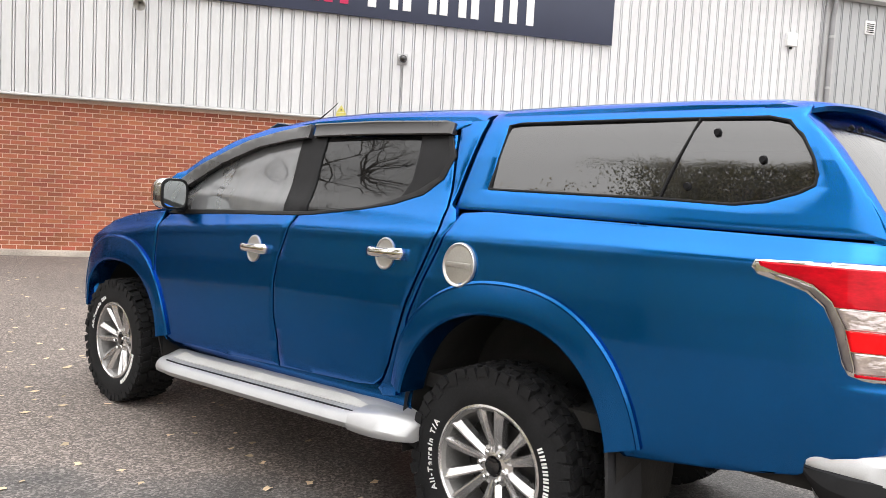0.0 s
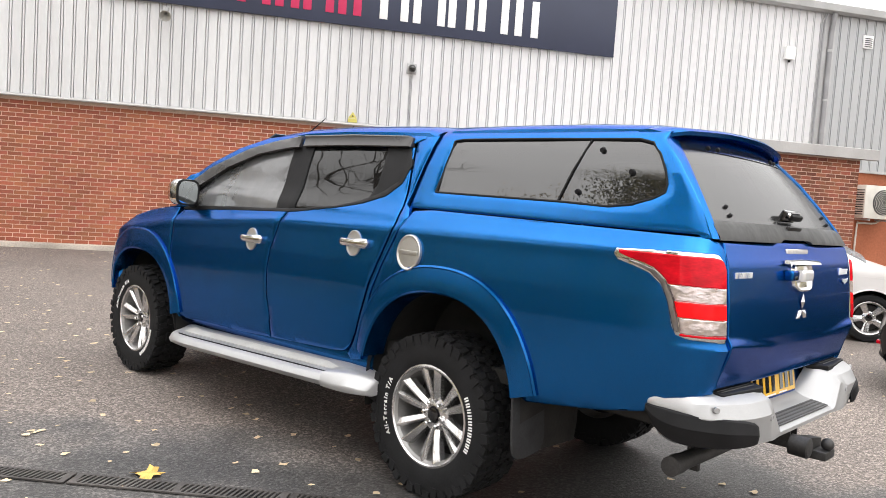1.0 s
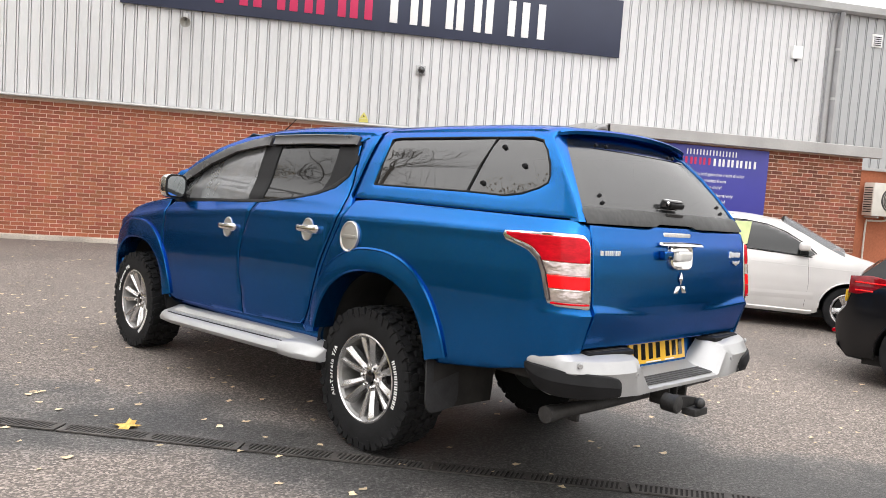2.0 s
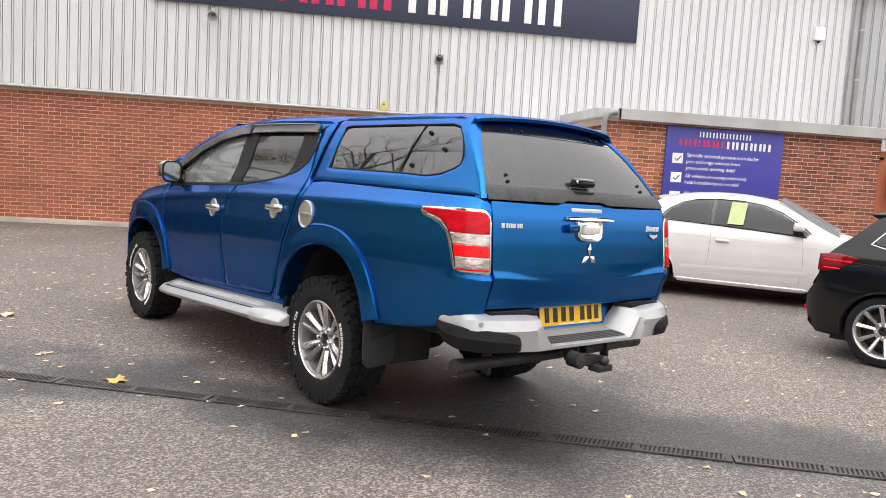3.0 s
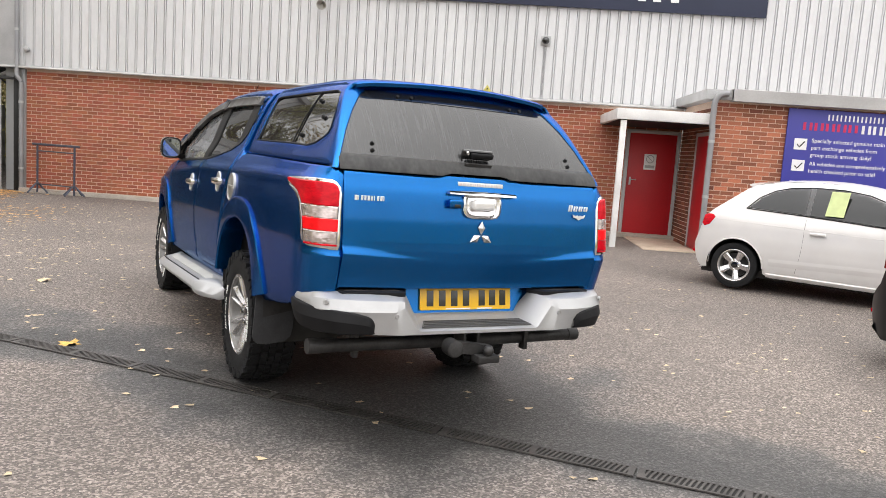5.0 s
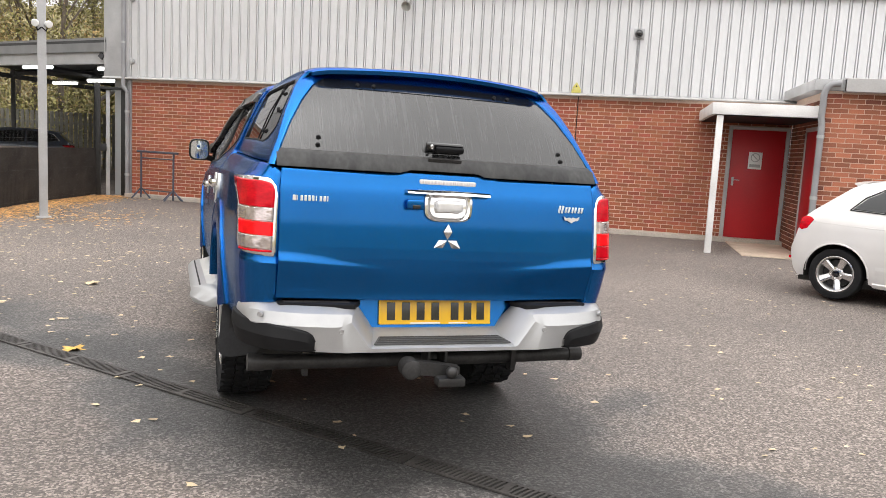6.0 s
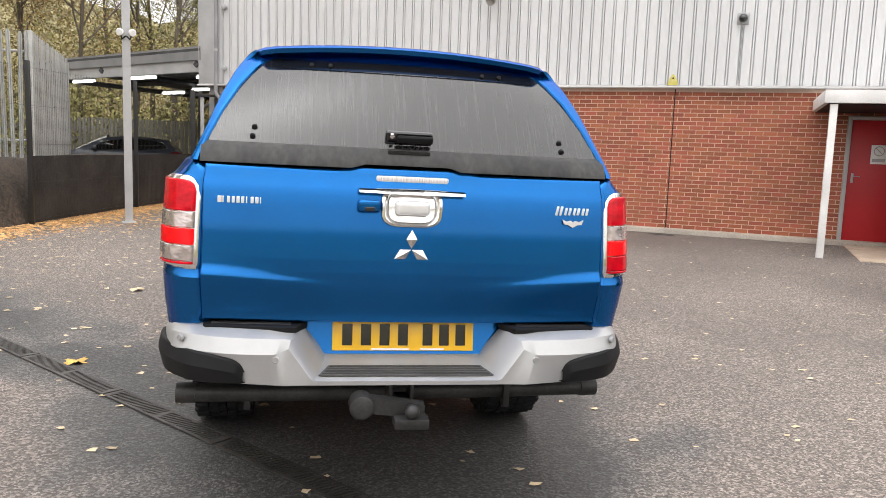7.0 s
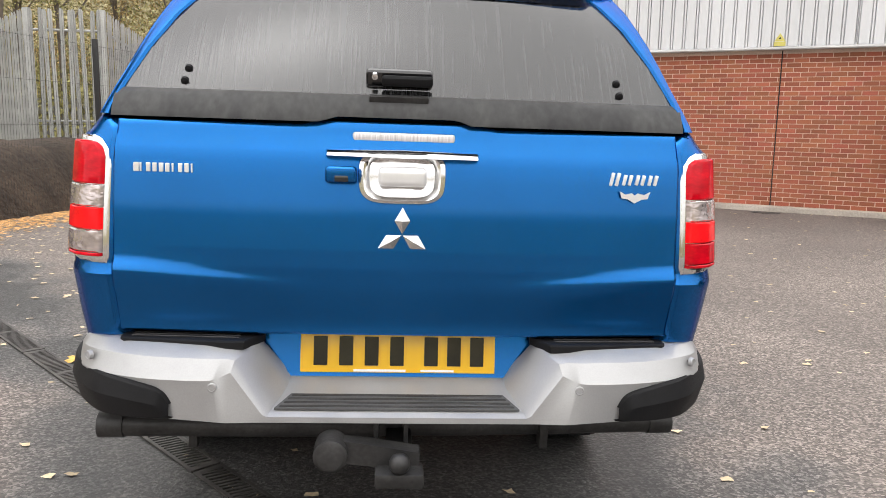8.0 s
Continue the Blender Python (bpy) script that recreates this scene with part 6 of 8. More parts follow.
        for (x, y, z) in ((-0.458, -1.414, 0.668), (-0.776, -1.337, 0.724)):
            sens = part("parking_sensor", fl(lathe([(0.004, 0.012), (-0.006, 0.0115), (-0.007, 0.009), (-0.005, 0.0085), (-0.005, 0.001)], axis="z", seg=20)), SATIN, bump)
            sens.matrix_local = Matrix.Translation((x * (-sg), y, z)) @ Matrix.Rotation(radians(90), 4, "X") @ Matrix.Rotation(math.pi, 4, "X") @ Matrix.Rotation(radians(0 if abs(x) < 0.6 else 38 * -sg), 4, "Y")

    # ---- under the rear: cross tube, tow bar
    bar = part("tow_crossbar", tube([(-0.80, -1.20, 0.488), (-0.30, -1.19, 0.484), (0.30, -1.16, 0.48), (0.80, -1.12, 0.478)], 0.033, 18), STEEL, root, "weathered black steel cross tube")
    part("tube_collar", tube([(-0.807, -1.2, 0.488), (-0.74, -1.199, 0.488)], 0.037, 18), STEEL, bar)
    part("tube_collar", tube([(0.74, -1.124, 0.478), (0.808, -1.12, 0.478)], 0.037, 18), STEEL, bar)
    for x in (-0.56, 0.42):
        part("tube_bracket", block((x - 0.012, -1.20, 0.42), (x + 0.012, -1.15, 0.56), 0.004), STEEL, bar)
    tow = part("tow_bar", loft([[(-0.165, -1.44, 0.545), (-0.165, -1.44, 0.485), (-0.165, -1.40, 0.485), (-0.165, -1.40, 0.545)], [(-0.07, -1.45, 0.535), (-0.07, -1.45, 0.48), (-0.07, -1.40, 0.48), (-0.07, -1.40, 0.535)], [(0.055, -1.45, 0.515), (0.055, -1.45, 0.45), (0.055, -1.40, 0.45), (0.055, -1.40, 0.515)]], closed=True, cap=True), STEEL, root, "worn black steel tow bar and ball")
    part("tow_socket", tube([(-0.165, -1.40, 0.515), (-0.165, -1.47, 0.512), (-0.165, -1.475, 0.512)], [0.042, 0.042, 0.034], 20), STEEL, tow)
    bm = bmesh.new()
    bmesh.ops.create_uvsphere(bm, u_segments=18, v_segments=12, radius=0.026, matrix=Matrix.Translation((0.005, -1.490, 0.505)))
    part("tow_ball", bm, STEEL, tow)
    part("ball_seat", block((-0.055, -1.505, 0.445), (0.065, -1.43, 0.482), 0.008), STEEL, tow)
    part("ball_neck", block((-0.03, -1.45, 0.455), (0.04, -1.24, 0.50), 0.01), STEEL, tow)
    for x in (-0.055, 0.022):
        part("drop_plate", block((x - 0.006, -1.36, 0.49), (x + 0.006, -1.26, 0.565), 0.002), STEEL, tow)
    part("exhaust_silencer", tube([(0.50, 0.75, 0.42), (0.52, -0.2, 0.50), (0.52, -1.05, 0.46)], [0.07, 0.05, 0.035], 14), STEEL, root)

    # ---- running boards, mud flaps
    rows = []
    for y, dz, sc in ((2.29, -0.015, 0.35), (2.27, -0.004, 0.75), (2.20, 0.0, 0.95), (2.05, 0, 1), (1.4, 0.026, 1), (0.75, 0.052, 1), (0.60, 0.060, 1), (0.50, 0.060, 0.98), (0.44, 0.060, 0.90), (0.39, 0.058, 0.6)):
        z = 0.385 + dz
        x0 = -0.80
        rows.append([(x0, y, z + 0.050), (x0 - 0.005 * sc, y, z + 0.050 + 0.030 * sc), (x0 - 0.095 * sc, y, z + 0.048), (x0 - 0.130 * sc, y, z + 0.042), (x0 - 0.158 * sc, y, z + 0.034), (x0 - 0.180 * sc, y, z + 0.020), (x0 - 0.194 * sc, y, z + 0.000), (x0 - 0.186 * sc, y, z - 0.020), (x0 - 0.165 * sc, y, z - 0.030), (x0 - 0.08 * sc, y, z - 0.030), (x0, y, z - 0.02)])
    for k in (0, 1):
        fl = mirrored if k else (lambda b: b)
        bm = loft([list(r) for r in rows], closed=True, cap=True)
        rb = part("running_board", fl(bm), SATIN, root, "silver aluminium running board", smooth=50)
        cap_rows = []
        for y, sc, up, crest in ((0.615, 1.0, -0.002, 0.94), (0.610, 1.03, 0.006, 0.93), (0.545, 1.04, 0.010, 0.78), (0.47, 1.0, 0.010, 0.62), (0.41, 0.90, 0.006, 0.55), (0.37, 0.78, -0.002, 0.52), (0.345, 0.66, -0.012, 0.52), (0.338, 0.58, -0.020, 0.52)):
            z = 0.445
            out = 0.198 * sc
            cap_rows.append([(-0.80, y, z + 0.054 + up), (-0.80 - out * crest * 0.5, y, z + 0.054 + up), (-0.80 - out * crest, y, z + 0.047 + up - 0.03 * max(0, crest - 0.6)), (-0.80 - out * (crest + 0.03), y, z + 0.042 + up - 0.03 * max(0, crest - 0.6)), (-0.80 - out * 0.985, y, z + 0.004 + up * 0.4), (-0.80 - out, y, z - 0.006), (-0.80 - out * 0.95, y, z - 0.026), (-0.80 - out * 0.72, y, z - 0.036), (-0.80, y, z - 0.026)])
        part("board_end_cap", fl(loft(cap_rows, closed=True, cap=True)), SATIN, rb, "silver moulded end cap", smooth=42)
        for x, wd, mat in ((-0.851, 0.096, PLATE), (-0.908, 0.008, SATIN), (-0.922, 0.008, SATIN), (-0.940, 0.010, TRIM)):
            drop = (-0.82 - x) * 0.08 if x > -0.93 else 0.0125
            rise = 0.026 if wd > 0.05 else 0.0
            strip = loft([[(x - wd / 2, y, 0.434 + dz - drop), (x - wd / 2, y, 0.4385 + dz - drop), (x + wd / 2, y, 0.4395 + dz - drop + rise), (x + wd / 2, y, 0.434 + dz - drop)] for y, dz in ((2.16, 0.0), (2.05, 0), (1.4, 0.026), (0.75, 0.052), (0.58, 0.058))], closed=True, cap=True)
            part("board_strip", fl(strip), mat, rb)
        for y in (1.9, 1.3, 0.8):
            part("board_bracket", fl(block((-0.86, y - 0.03, 0.36), (-0.45, y + 0.03, 0.42), 0.005)), STEEL, rb)
        fp = [(-0.872, 0.60), (-0.66, 0.60), (-0.67, 0.42), (-0.685, 0.375), (-0.715, 0.352), (-0.82, 0.338), (-0.862, 0.342), (-0.884, 0.362), (-0.888, 0.40)]
        bm = bmesh.new()
        bm.faces.new([bm.verts.new((x, -0.515 - 0.14 * (0.6 - z) - 0.03 * (x + 0.885), z)) for x, z in fp])
        part("mud_flap", fl(thicken(bm, 0.012)), FLAP, root, "black plastic mud flap")
        fp = [(-0.875, 0.54), (-0.62, 0.54), (-0.64, 0.36), (-0.84, 0.35)]
        bm = bmesh.new()
        bm.faces.new([bm.verts.new((x, 2.40 - 0.10 * (0.54 - z), z)) for x, z in fp])
        part("mud_flap", fl(thicken(bm, 0.012)), TRIM, root, "black plastic mud flap")

    # ---- wheels
    first = new("wheel")
    first.parent = root
    wheel_parts(first)
    first.matrix_local = Matrix.Translation((-0.722, 0, 0.388)) @ Matrix.Rotation(radians(35), 4, "X")
    for x, y, turn, spin in ((-0.722, 3.0, 0, 75), (0.722, 0.0, 180, 10), (0.722, 3.0, 180, 50)):
        w = copy_thing(first, Matrix.Translation((x, y, 0.388)) @ Matrix.Rotation(radians(turn), 4, "Z") @ Matrix.Rotation(radians(spin), 4, "X"))
    return root


pickup()

# ---------------------------------------------------------------- parked cars
def hatchback(m, label, paint, long_, glassmat, wheelspec, dark=False, screenmat=None):
    """A small hatchback. x to its right, y ahead, origin under the rear axle; long_ stretches the cabin and wheelbase."""
    wb = 2.47 * long_
    root = thing("car", m, label, "car", "parked cars")

    def Y(y):
        return y * long_ if y > 0 else y

    def h(y, z):
        w = float(np.interp(z, [0.2, 0.32, 0.5, 0.66, 0.74, 0.86, 0.93, 1.0, 1.15, 1.30, 1.38, 1.46], [0.80, 0.835, 0.862, 0.868, 0.862, 0.855, 0.835, 0.80, 0.735, 0.655, 0.60, 0.48]))
        y -= 0 if dark or y > 0 else 0.09 * min(1, -y / 0.4)
        return w - float(np.interp(y / long_ if y > 0 else y, [-0.72, -0.66, -0.56, -0.40, 0.0, 2.3, 2.8, 3.0, 3.12, 3.25], [0.22, 0.15, 0.075, 0.03, 0, 0, 0.03, 0.08, 0.16, 0.35]))

    def sp(out=0.0):
        def f(y, z):
            e = 0.012
            slope = (h(y + e, z) - h(y - e, z)) / (2 * e)
            n = Vector((1, -slope, 0)).normalized()
            return Vector((h(y, z), y, z)) + n * out
        return f

    # silhouette from the rear foot over the roof to the front foot
    sil = [(-0.58, 0.22), (-0.66, 0.30), (-0.70, 0.46), (-0.69, 0.56), (-0.615, 0.66), (-0.575, 0.80), (-0.53, 0.93), (-0.44, 1.02), (-0.30, 1.15), (-0.17, 1.285), (-0.06, 1.332), (0.25, 1.375), (0.75, 1.405), (1.15, 1.398), (1.50, 1.350), (1.80, 1.225), (2.10, 1.06), (2.30, 0.955), (2.55, 0.90), (2.80, 0.845), (3.0, 0.765), (3.12, 0.66), (3.17, 0.50), (3.15, 0.32), (3.06, 0.20)]
    if not dark:
        # the small three-door has a shorter tail and a longer roof
        sil = [(-0.44, 0.22), (-0.52, 0.30), (-0.56, 0.42), (-0.57, 0.54), (-0.53, 0.65), (-0.49, 0.77), (-0.45, 0.90), (-0.35, 1.00), (-0.12, 1.18), (0.04, 1.305), (0.14, 1.352), (0.40, 1.405), (0.80, 1.435), (1.20, 1.425), (1.62, 1.365), (1.88, 1.235), (2.16, 1.08), (2.38, 0.975), (2.60, 0.91), (2.82, 0.850), (3.0, 0.765), (3.12, 0.66), (3.17, 0.50), (3.15, 0.32), (3.06, 0.20)]
    sil = [(Y(a), b) for a, b in sil]
    lat = (steps(-0.72, 3.3 * long_, 0.06), steps(0.2, 1.42, 0.05))

    def arc(cy, r, n=18):
        return [(cy + r * math.cos(a), 0.305 + r * math.sin(a)) for a in np.linspace(0, math.pi, n)]

    low = [(Y(3.0), 0.20)] + [(a, 0.24 if i in (0, 17) else b) for i, (a, b) in enumerate(arc(wb, 0.355))] + [(Y(2.0), 0.20), (Y(0.45), 0.20)] + [(a, 0.24 if i in (0, 17) else b) for i, (a, b) in enumerate(arc(0.0, 0.355))] + [(-0.50, 0.22)]
    outline = sil + low
    for k in (0, 1):
        fl = mirrored if k else (lambda b: b)
        bd = part("body_side", fl(skin(outline, sp(), lat, depth=0, edge=0, drop=0)), paint, root, smooth=28)
        win = [(Y(-0.16), 1.075), (Y(-0.02), 1.23), (Y(0.22), 1.30), (Y(0.65), 1.325), (Y(0.66), 0.995), (Y(0.35), 1.005), (Y(0.0), 1.03)]
        if not dark:
            win = [(0.10, 1.062), (0.22, 1.19), (0.38, 1.285), (0.55, 1.335), (0.78, 1.360), (0.775, 1.030), (0.45, 1.045)]
        fwin = [(Y(0.70), 1.325), (Y(1.05), 1.318), (Y(1.38), 1.27), (Y(1.66), 1.16), (Y(1.88), 1.02), (Y(1.90), 0.955), (Y(1.2), 0.975), (Y(0.71), 0.992)]
        rimline = [(Y(-0.18), 1.06), (Y(0.0), 1.018), (Y(0.35), 0.992), (Y(0.71), 0.980), (Y(1.2), 0.962), (Y(1.92), 0.942)]
        toprim = [(Y(-0.18), 1.06), (Y(-0.03), 1.238), (Y(0.22), 1.310), (Y(0.66), 1.335), (Y(1.05), 1.328), (Y(1.38), 1.28), (Y(1.66), 1.172), (Y(1.92), 1.01)]
        if not dark:
            fwin = [(0.835, 1.362), (1.15, 1.356), (1.42, 1.318), (1.66, 1.235), (1.90, 1.09), (2.03, 0.985), (1.98, 0.955), (1.3, 1.000), (0.83, 1.027)]
            rimline = [(0.07, 1.050), (0.45, 1.034), (0.80, 1.018), (1.3, 0.990), (2.0, 0.944)]
            toprim = [(0.07, 1.050), (0.20, 1.195), (0.37, 1.295), (0.55, 1.345), (0.80, 1.370), (1.15, 1.366), (1.43, 1.328), (1.67, 1.245), (1.92, 1.10), (2.05, 0.99)]
            part("window_pillar_cover", fl(skin([(0.782, 1.361), (0.832, 1.362), (0.827, 1.026), (0.778, 1.029)], sp(0.009), lat, depth=0.006, edge=0.002, drop=0.002, inward=(-1, 0, 0))), GLOSSBLACK, bd)
        part("rear_side_window", fl(skin(win, sp(0.004 if dark else 0.010), lat, depth=0.006, edge=0.004, drop=0.003, inward=(-1, 0, 0))), glassmat, bd)
        part("front_side_window", fl(skin(fwin, sp(0.004 if dark else 0.012), lat, depth=0.006, edge=0.004, drop=0.003, inward=(-1, 0, 0))), glassmat, bd)
        part("window_trim", fl(tube([sp(0.006)(a, b) for a, b in rimline], 0.006, 6)), CHROME if dark else TRIM, bd)
        part("window_trim", fl(tube([sp(0.005)(a, b) for a, b in toprim], 0.007, 6)), CHROME if dark else TRIM, bd)
        part("arch_lip", fl(tube([sp(0.002)(a, b) for a, b in arc(0.0, 0.352)], 0.010, 8)), paint, bd)
        part("arch_lip", fl(tube([sp(0.002)(a, b) for a, b in arc(wb, 0.352)], 0.010, 8)), paint, bd)
        part("sill_trim", fl(loft([[sp(0.004)(y, 0.205), sp(0.014)(y, 0.215), sp(0.016)(y, 0.245), sp(0.002)(y, 0.26)] for y in (0.40, Y(0.9), Y(1.5), Y(2.05))])), TRIM if dark else paint, bd)
        if not dark:
            part("flank_crease", fl(loft([[sp(0.001)(y, z0 + 0.045), sp(0.006)(y, z0 + 0.008), sp(0.006)(y, z0), sp(0.001)(y, z0 - 0.05)] for y in np.linspace(0.42, 2.05, 12) for z0 in (0.40 + 0.03 * (y - 0.4),)])), paint, bd)
        part("shoulder_line", fl(tube([sp(0.0)(y, float(np.interp(y, [-0.5, Y(2.9)], [0.89, 0.80]))) for y in np.linspace(-0.45, Y(2.8), 24)], 0.003, 6)), paint, bd)
        for pts in ([(Y(0.66) if dark else 0.80, 0.97), (Y(0.655) if dark else 0.79, 0.6), (Y(0.60) if dark else 0.74, 0.30)], [(Y(1.95), 0.93), (Y(1.98), 0.6), (Y(1.95), 0.30)]):
            part("door_gap", fl(tube([sp(-0.001)(a, b) for a, b in smooth_line([(a, b, 0) for a, b in pts], 6) for a, b in [(a, b)]] if False else [sp(-0.001)(v.x, v.y) for v in smooth_line([(a, b, 0) for a, b in pts], 6)], 0.0022, 6)), DARKVOID, bd)
        c = sp(0.02)(Y(0.86) if dark else 0.96, 0.815)
        part("door_handle", fl(block((c.x - 0.016, c.y - 0.09, c.z - 0.016), (c.x + 0.012, c.y + 0.09, c.z + 0.014), 0.010, 3)), paint, bd)
        c = sp(0.0)(Y(1.80) if dark else 1.90, 0.97 if dark else 1.015)
        mr = part("door_mirror", fl(block((c.x + 0.04, c.y - 0.075, c.z + 0.005), (c.x + 0.215, c.y + 0.065, c.z + 0.115), 0.048, 4)), paint, bd)
        part("mirror_foot", fl(block((c.x - 0.02, c.y - 0.05, c.z - 0.045), (c.x + 0.19, c.y + 0.045, c.z + 0.020), 0.022, 3)), TRIM, mr)
        # wheel wells and wheels
        for cy in (0.0, wb):
            part("wheel_well", fl(loft([[(0.84, cy + 0.352 * math.cos(a), 0.305 + 0.352 * math.sin(a)), (0.50, cy + 0.352 * math.cos(a), 0.305 + 0.352 * math.sin(a)), (0.5, cy, 0.3)] for a in np.linspace(-0.2, math.pi + 0.2, 20)])), LINER, root)
        lampz = (0.79, 0.93) if not dark else (0.785, 0.955)
        lo_, hi_ = lampz
        ys = -0.36 if not dark else -0.24
        out = [(ys, hi_ - 0.03), (-0.42, hi_), (-0.52, hi_ - 0.01), (-0.60, hi_ - 0.02), (-0.60, lo_), (-0.52, lo_), (-0.42, lo_ + 0.03)]
        if not dark:
            out = [(-0.30, 0.905), (-0.34, 0.935), (-0.40, 0.94), (-0.455, 0.915), (-0.475, 0.80), (-0.44, 0.775), (-0.37, 0.80)]
        lm = part("tail_lamp", fl(skin([(a, b) for a, b in out], sp(0.006), (steps(-0.72, -0.3, 0.02), steps(0.7, 1.0, 0.03)), depth=0.01, edge=0.005, drop=0.004, inward=(-1, 0, 0))), LENS_DEEP if dark else LENS_RED, root, "red tail lamp")
        part("lamp_strip", fl(tube([sp(0.008)(y, (lo_ + hi_) / 2 + 0.02) for y in np.linspace(ys - 0.06, -0.55 if dark else -0.45, 8)], 0.008, 6)), LENS_BRIGHT, lm)
        if dark:
            part("lamp_strip", fl(tube([sp(0.004)(y, lo_ + 0.036) for y in np.linspace(ys - 0.16, -0.54, 8)], 0.008, 6)), LENS_BRIGHT, lm)

    def across(i0, i1, name, mat, out=0.0, crown=0.03, parts_label="", inset=0.0, n=5):
        pts = [Vector((a, b, 0)) for a, b in sil[i0:i1 + 1]]
        pts = smooth_line(pts, 3) if len(pts) > 2 else pts
        rows = []
        for i, p in enumerate(pts):
            t = (pts[min(i + 1, len(pts) - 1)] - pts[max(i - 1, 0)]).normalized()
            nrm = Vector((-t.y, t.x, 0))
            w = h(p.x, p.y) - inset
            rows.append([(w * s, p.x + nrm.x * (crown * (1 - s * s) + out), p.y + nrm.y * (crown * (1 - s * s) + out)) for s in np.linspace(-1, 1, 13)])
        return part(name, loft(rows), mat, root, parts_label, smooth=28)

    across(0, 4, "rear_bumper", paint, crown=0.07)
    tg = across(4, 7, "tailgate", paint, crown=0.07)
    across(7, 9, "rear_screen", glassmat, crown=0.06)
    across(9, 14, "roof_panel", paint, crown=0.03)
    across(14, 17, "windscreen", screenmat or glassmat, crown=0.10)
    across(17, 20, "bonnet", paint, crown=0.05)
    across(20, 24, "front_bumper", paint, crown=0.18)
    sy, sz = (-0.24, 1.35) if dark else (0.02, 1.385)
    bm = loft([[(x, sy + 0.14, sz + 0.010 - 0.03 * (x / 0.6) ** 2), (x, sy, sz - 0.03 * (x / 0.6) ** 2), (x, sy - 0.045 + 0.05 * (x / 0.6) ** 2, sz - 0.015 - 0.03 * (x / 0.6) ** 2), (x, sy + 0.08, sz - 0.045 - 0.03 * (x / 0.6) ** 2)] for x in np.linspace(-0.6, 0.6, 13)], closed=True, cap=True)
    part("roof_spoiler", bm, paint, root)
    back = 0 if dark else 0.10
    pl = part("number_plate", block((-0.26, -0.725 + back, 0.60 if not dark else 0.66), (0.26, -0.705 + back, 0.71 if not dark else 0.77), 0.003), PLATE_YELLOW, root, "yellow plate with black bars")
    for k in range(7):
        part("plate_bar", block((-0.225 + 0.066 * k, -0.728 + back, (0.62 if not dark else 0.68)), (-0.18 + 0.066 * k, -0.724 + back, (0.69 if not dark else 0.75))), GLOSSBLACK, pl)
    for sx in (-1, 1):
        part("bumper_reflector", block((sx * 0.50 - 0.10, -0.735 + back, 0.40), (sx * 0.50 + 0.10, -0.68 + back, 0.43), 0.004), LENS_RED, root)
    part("underside", block((-0.72, -0.45, 0.17), (0.72, 2.95 * long_, 0.26)), LINER, root)
    part("bumper_valance", loft([[(x, -0.73 + back + curve_ * (abs(x) / 0.75) ** 3, 0.34), (x, -0.745 + back + curve_ * (abs(x) / 0.75) ** 3, 0.30), (x, -0.66 + back + curve_ * (abs(x) / 0.75) ** 3, 0.21), (x, -0.3, 0.19)] for curve_ in (0.10 if dark else 0.30,) for x in np.linspace(-0.70, 0.70, 13)]), TRIM if dark else LINER, root)
    radius, rim, spokes, fat = wheelspec
    first = new("wheel")
    first.parent = root
    wheel_parts(first, radius, rim, 0.255, spokes, False, False, 5, fat)
    for x, y, turn, spin in ((0.742, 0, 180, 20), (0.742, wb, 180, 40), (-0.742, 0, 0, 10), (-0.742, wb, 0, 60)):
        w = first if (x > 0 and y == 0) else copy_thing(first, Matrix())
        w.matrix_local = Matrix.Translation((x, y, radius)) @ Matrix.Rotation(radians(turn), 4, "Z") @ Matrix.Rotation(radians(spin), 4, "X") @ Matrix.Diagonal((0.8, 1, 1, 1))
    return root


CARGLASS = material("dark car glass", (0.010, 0.011, 0.012), 0.05, spec=0.4, coat=0.35, stain=(3, 0.2))
WHITEPAINT = material("white car paint", (0.66, 0.64, 0.63), 0.35, coat=0.6, stain=(3, 0.04))
BLACKPAINT = material("black car paint", (0.006, 0.006, 0.007), 0.3, coat=0.6, spec=0.15, stain=(3, 0.1))
NAVYPAINT = material("dark blue car paint", (0.04, 0.05, 0.075), 0.3, coat=1.0, stain=(3, 0.1))
# the thick pale film stands in for sky reflected in the windscreen
SCREENGLASS = glass("pale windscreen glass", (0.62, 0.68, 0.66), 0.35, (1, 1, 1), 2.8, even=True)
wcar = hatchback(pose(6.866, 2.77, dip(6.866, 2.77), 0, 0, -155.2), "white three-door hatchback parked in front of the poster", WHITEPAINT, 1.0, CARGLASS, (0.305, 0.205, 5, 2.1), False, SCREENGLASS)
part("window_paper", loft([[(0.818 - 0.30 * (z - 1.0) + 0.012, y + 0.11 * (z - 1.05) - 0.02, z) for y in (1.02, 1.12, 1.225)] for z in (1.045, 1.10, 1.2, 1.345)]), material("pale yellow green paper", (0.55, 0.62, 0.30), 0.7, stain=(9, 0.1)), wcar, "pale yellow paper in the side window")
hatchback(pose(5.069, -1.277, dip(5.069, -1.277), 0, 0, -173.5) @ Matrix.Scale(1.04, 4), "black five-door hatchback parked beside the white car", BLACKPAINT, 1.065, CARGLASS, (0.318, 0.235, 10, 0.9), True)
hatchback(pose(-4.75, 23.2, 0.0, 0, 0, 96), "dark blue estate car parked beyond the carport", NAVYPAINT, 1.1, CARGLASS, (0.315, 0.22, 10, 1.0), True)

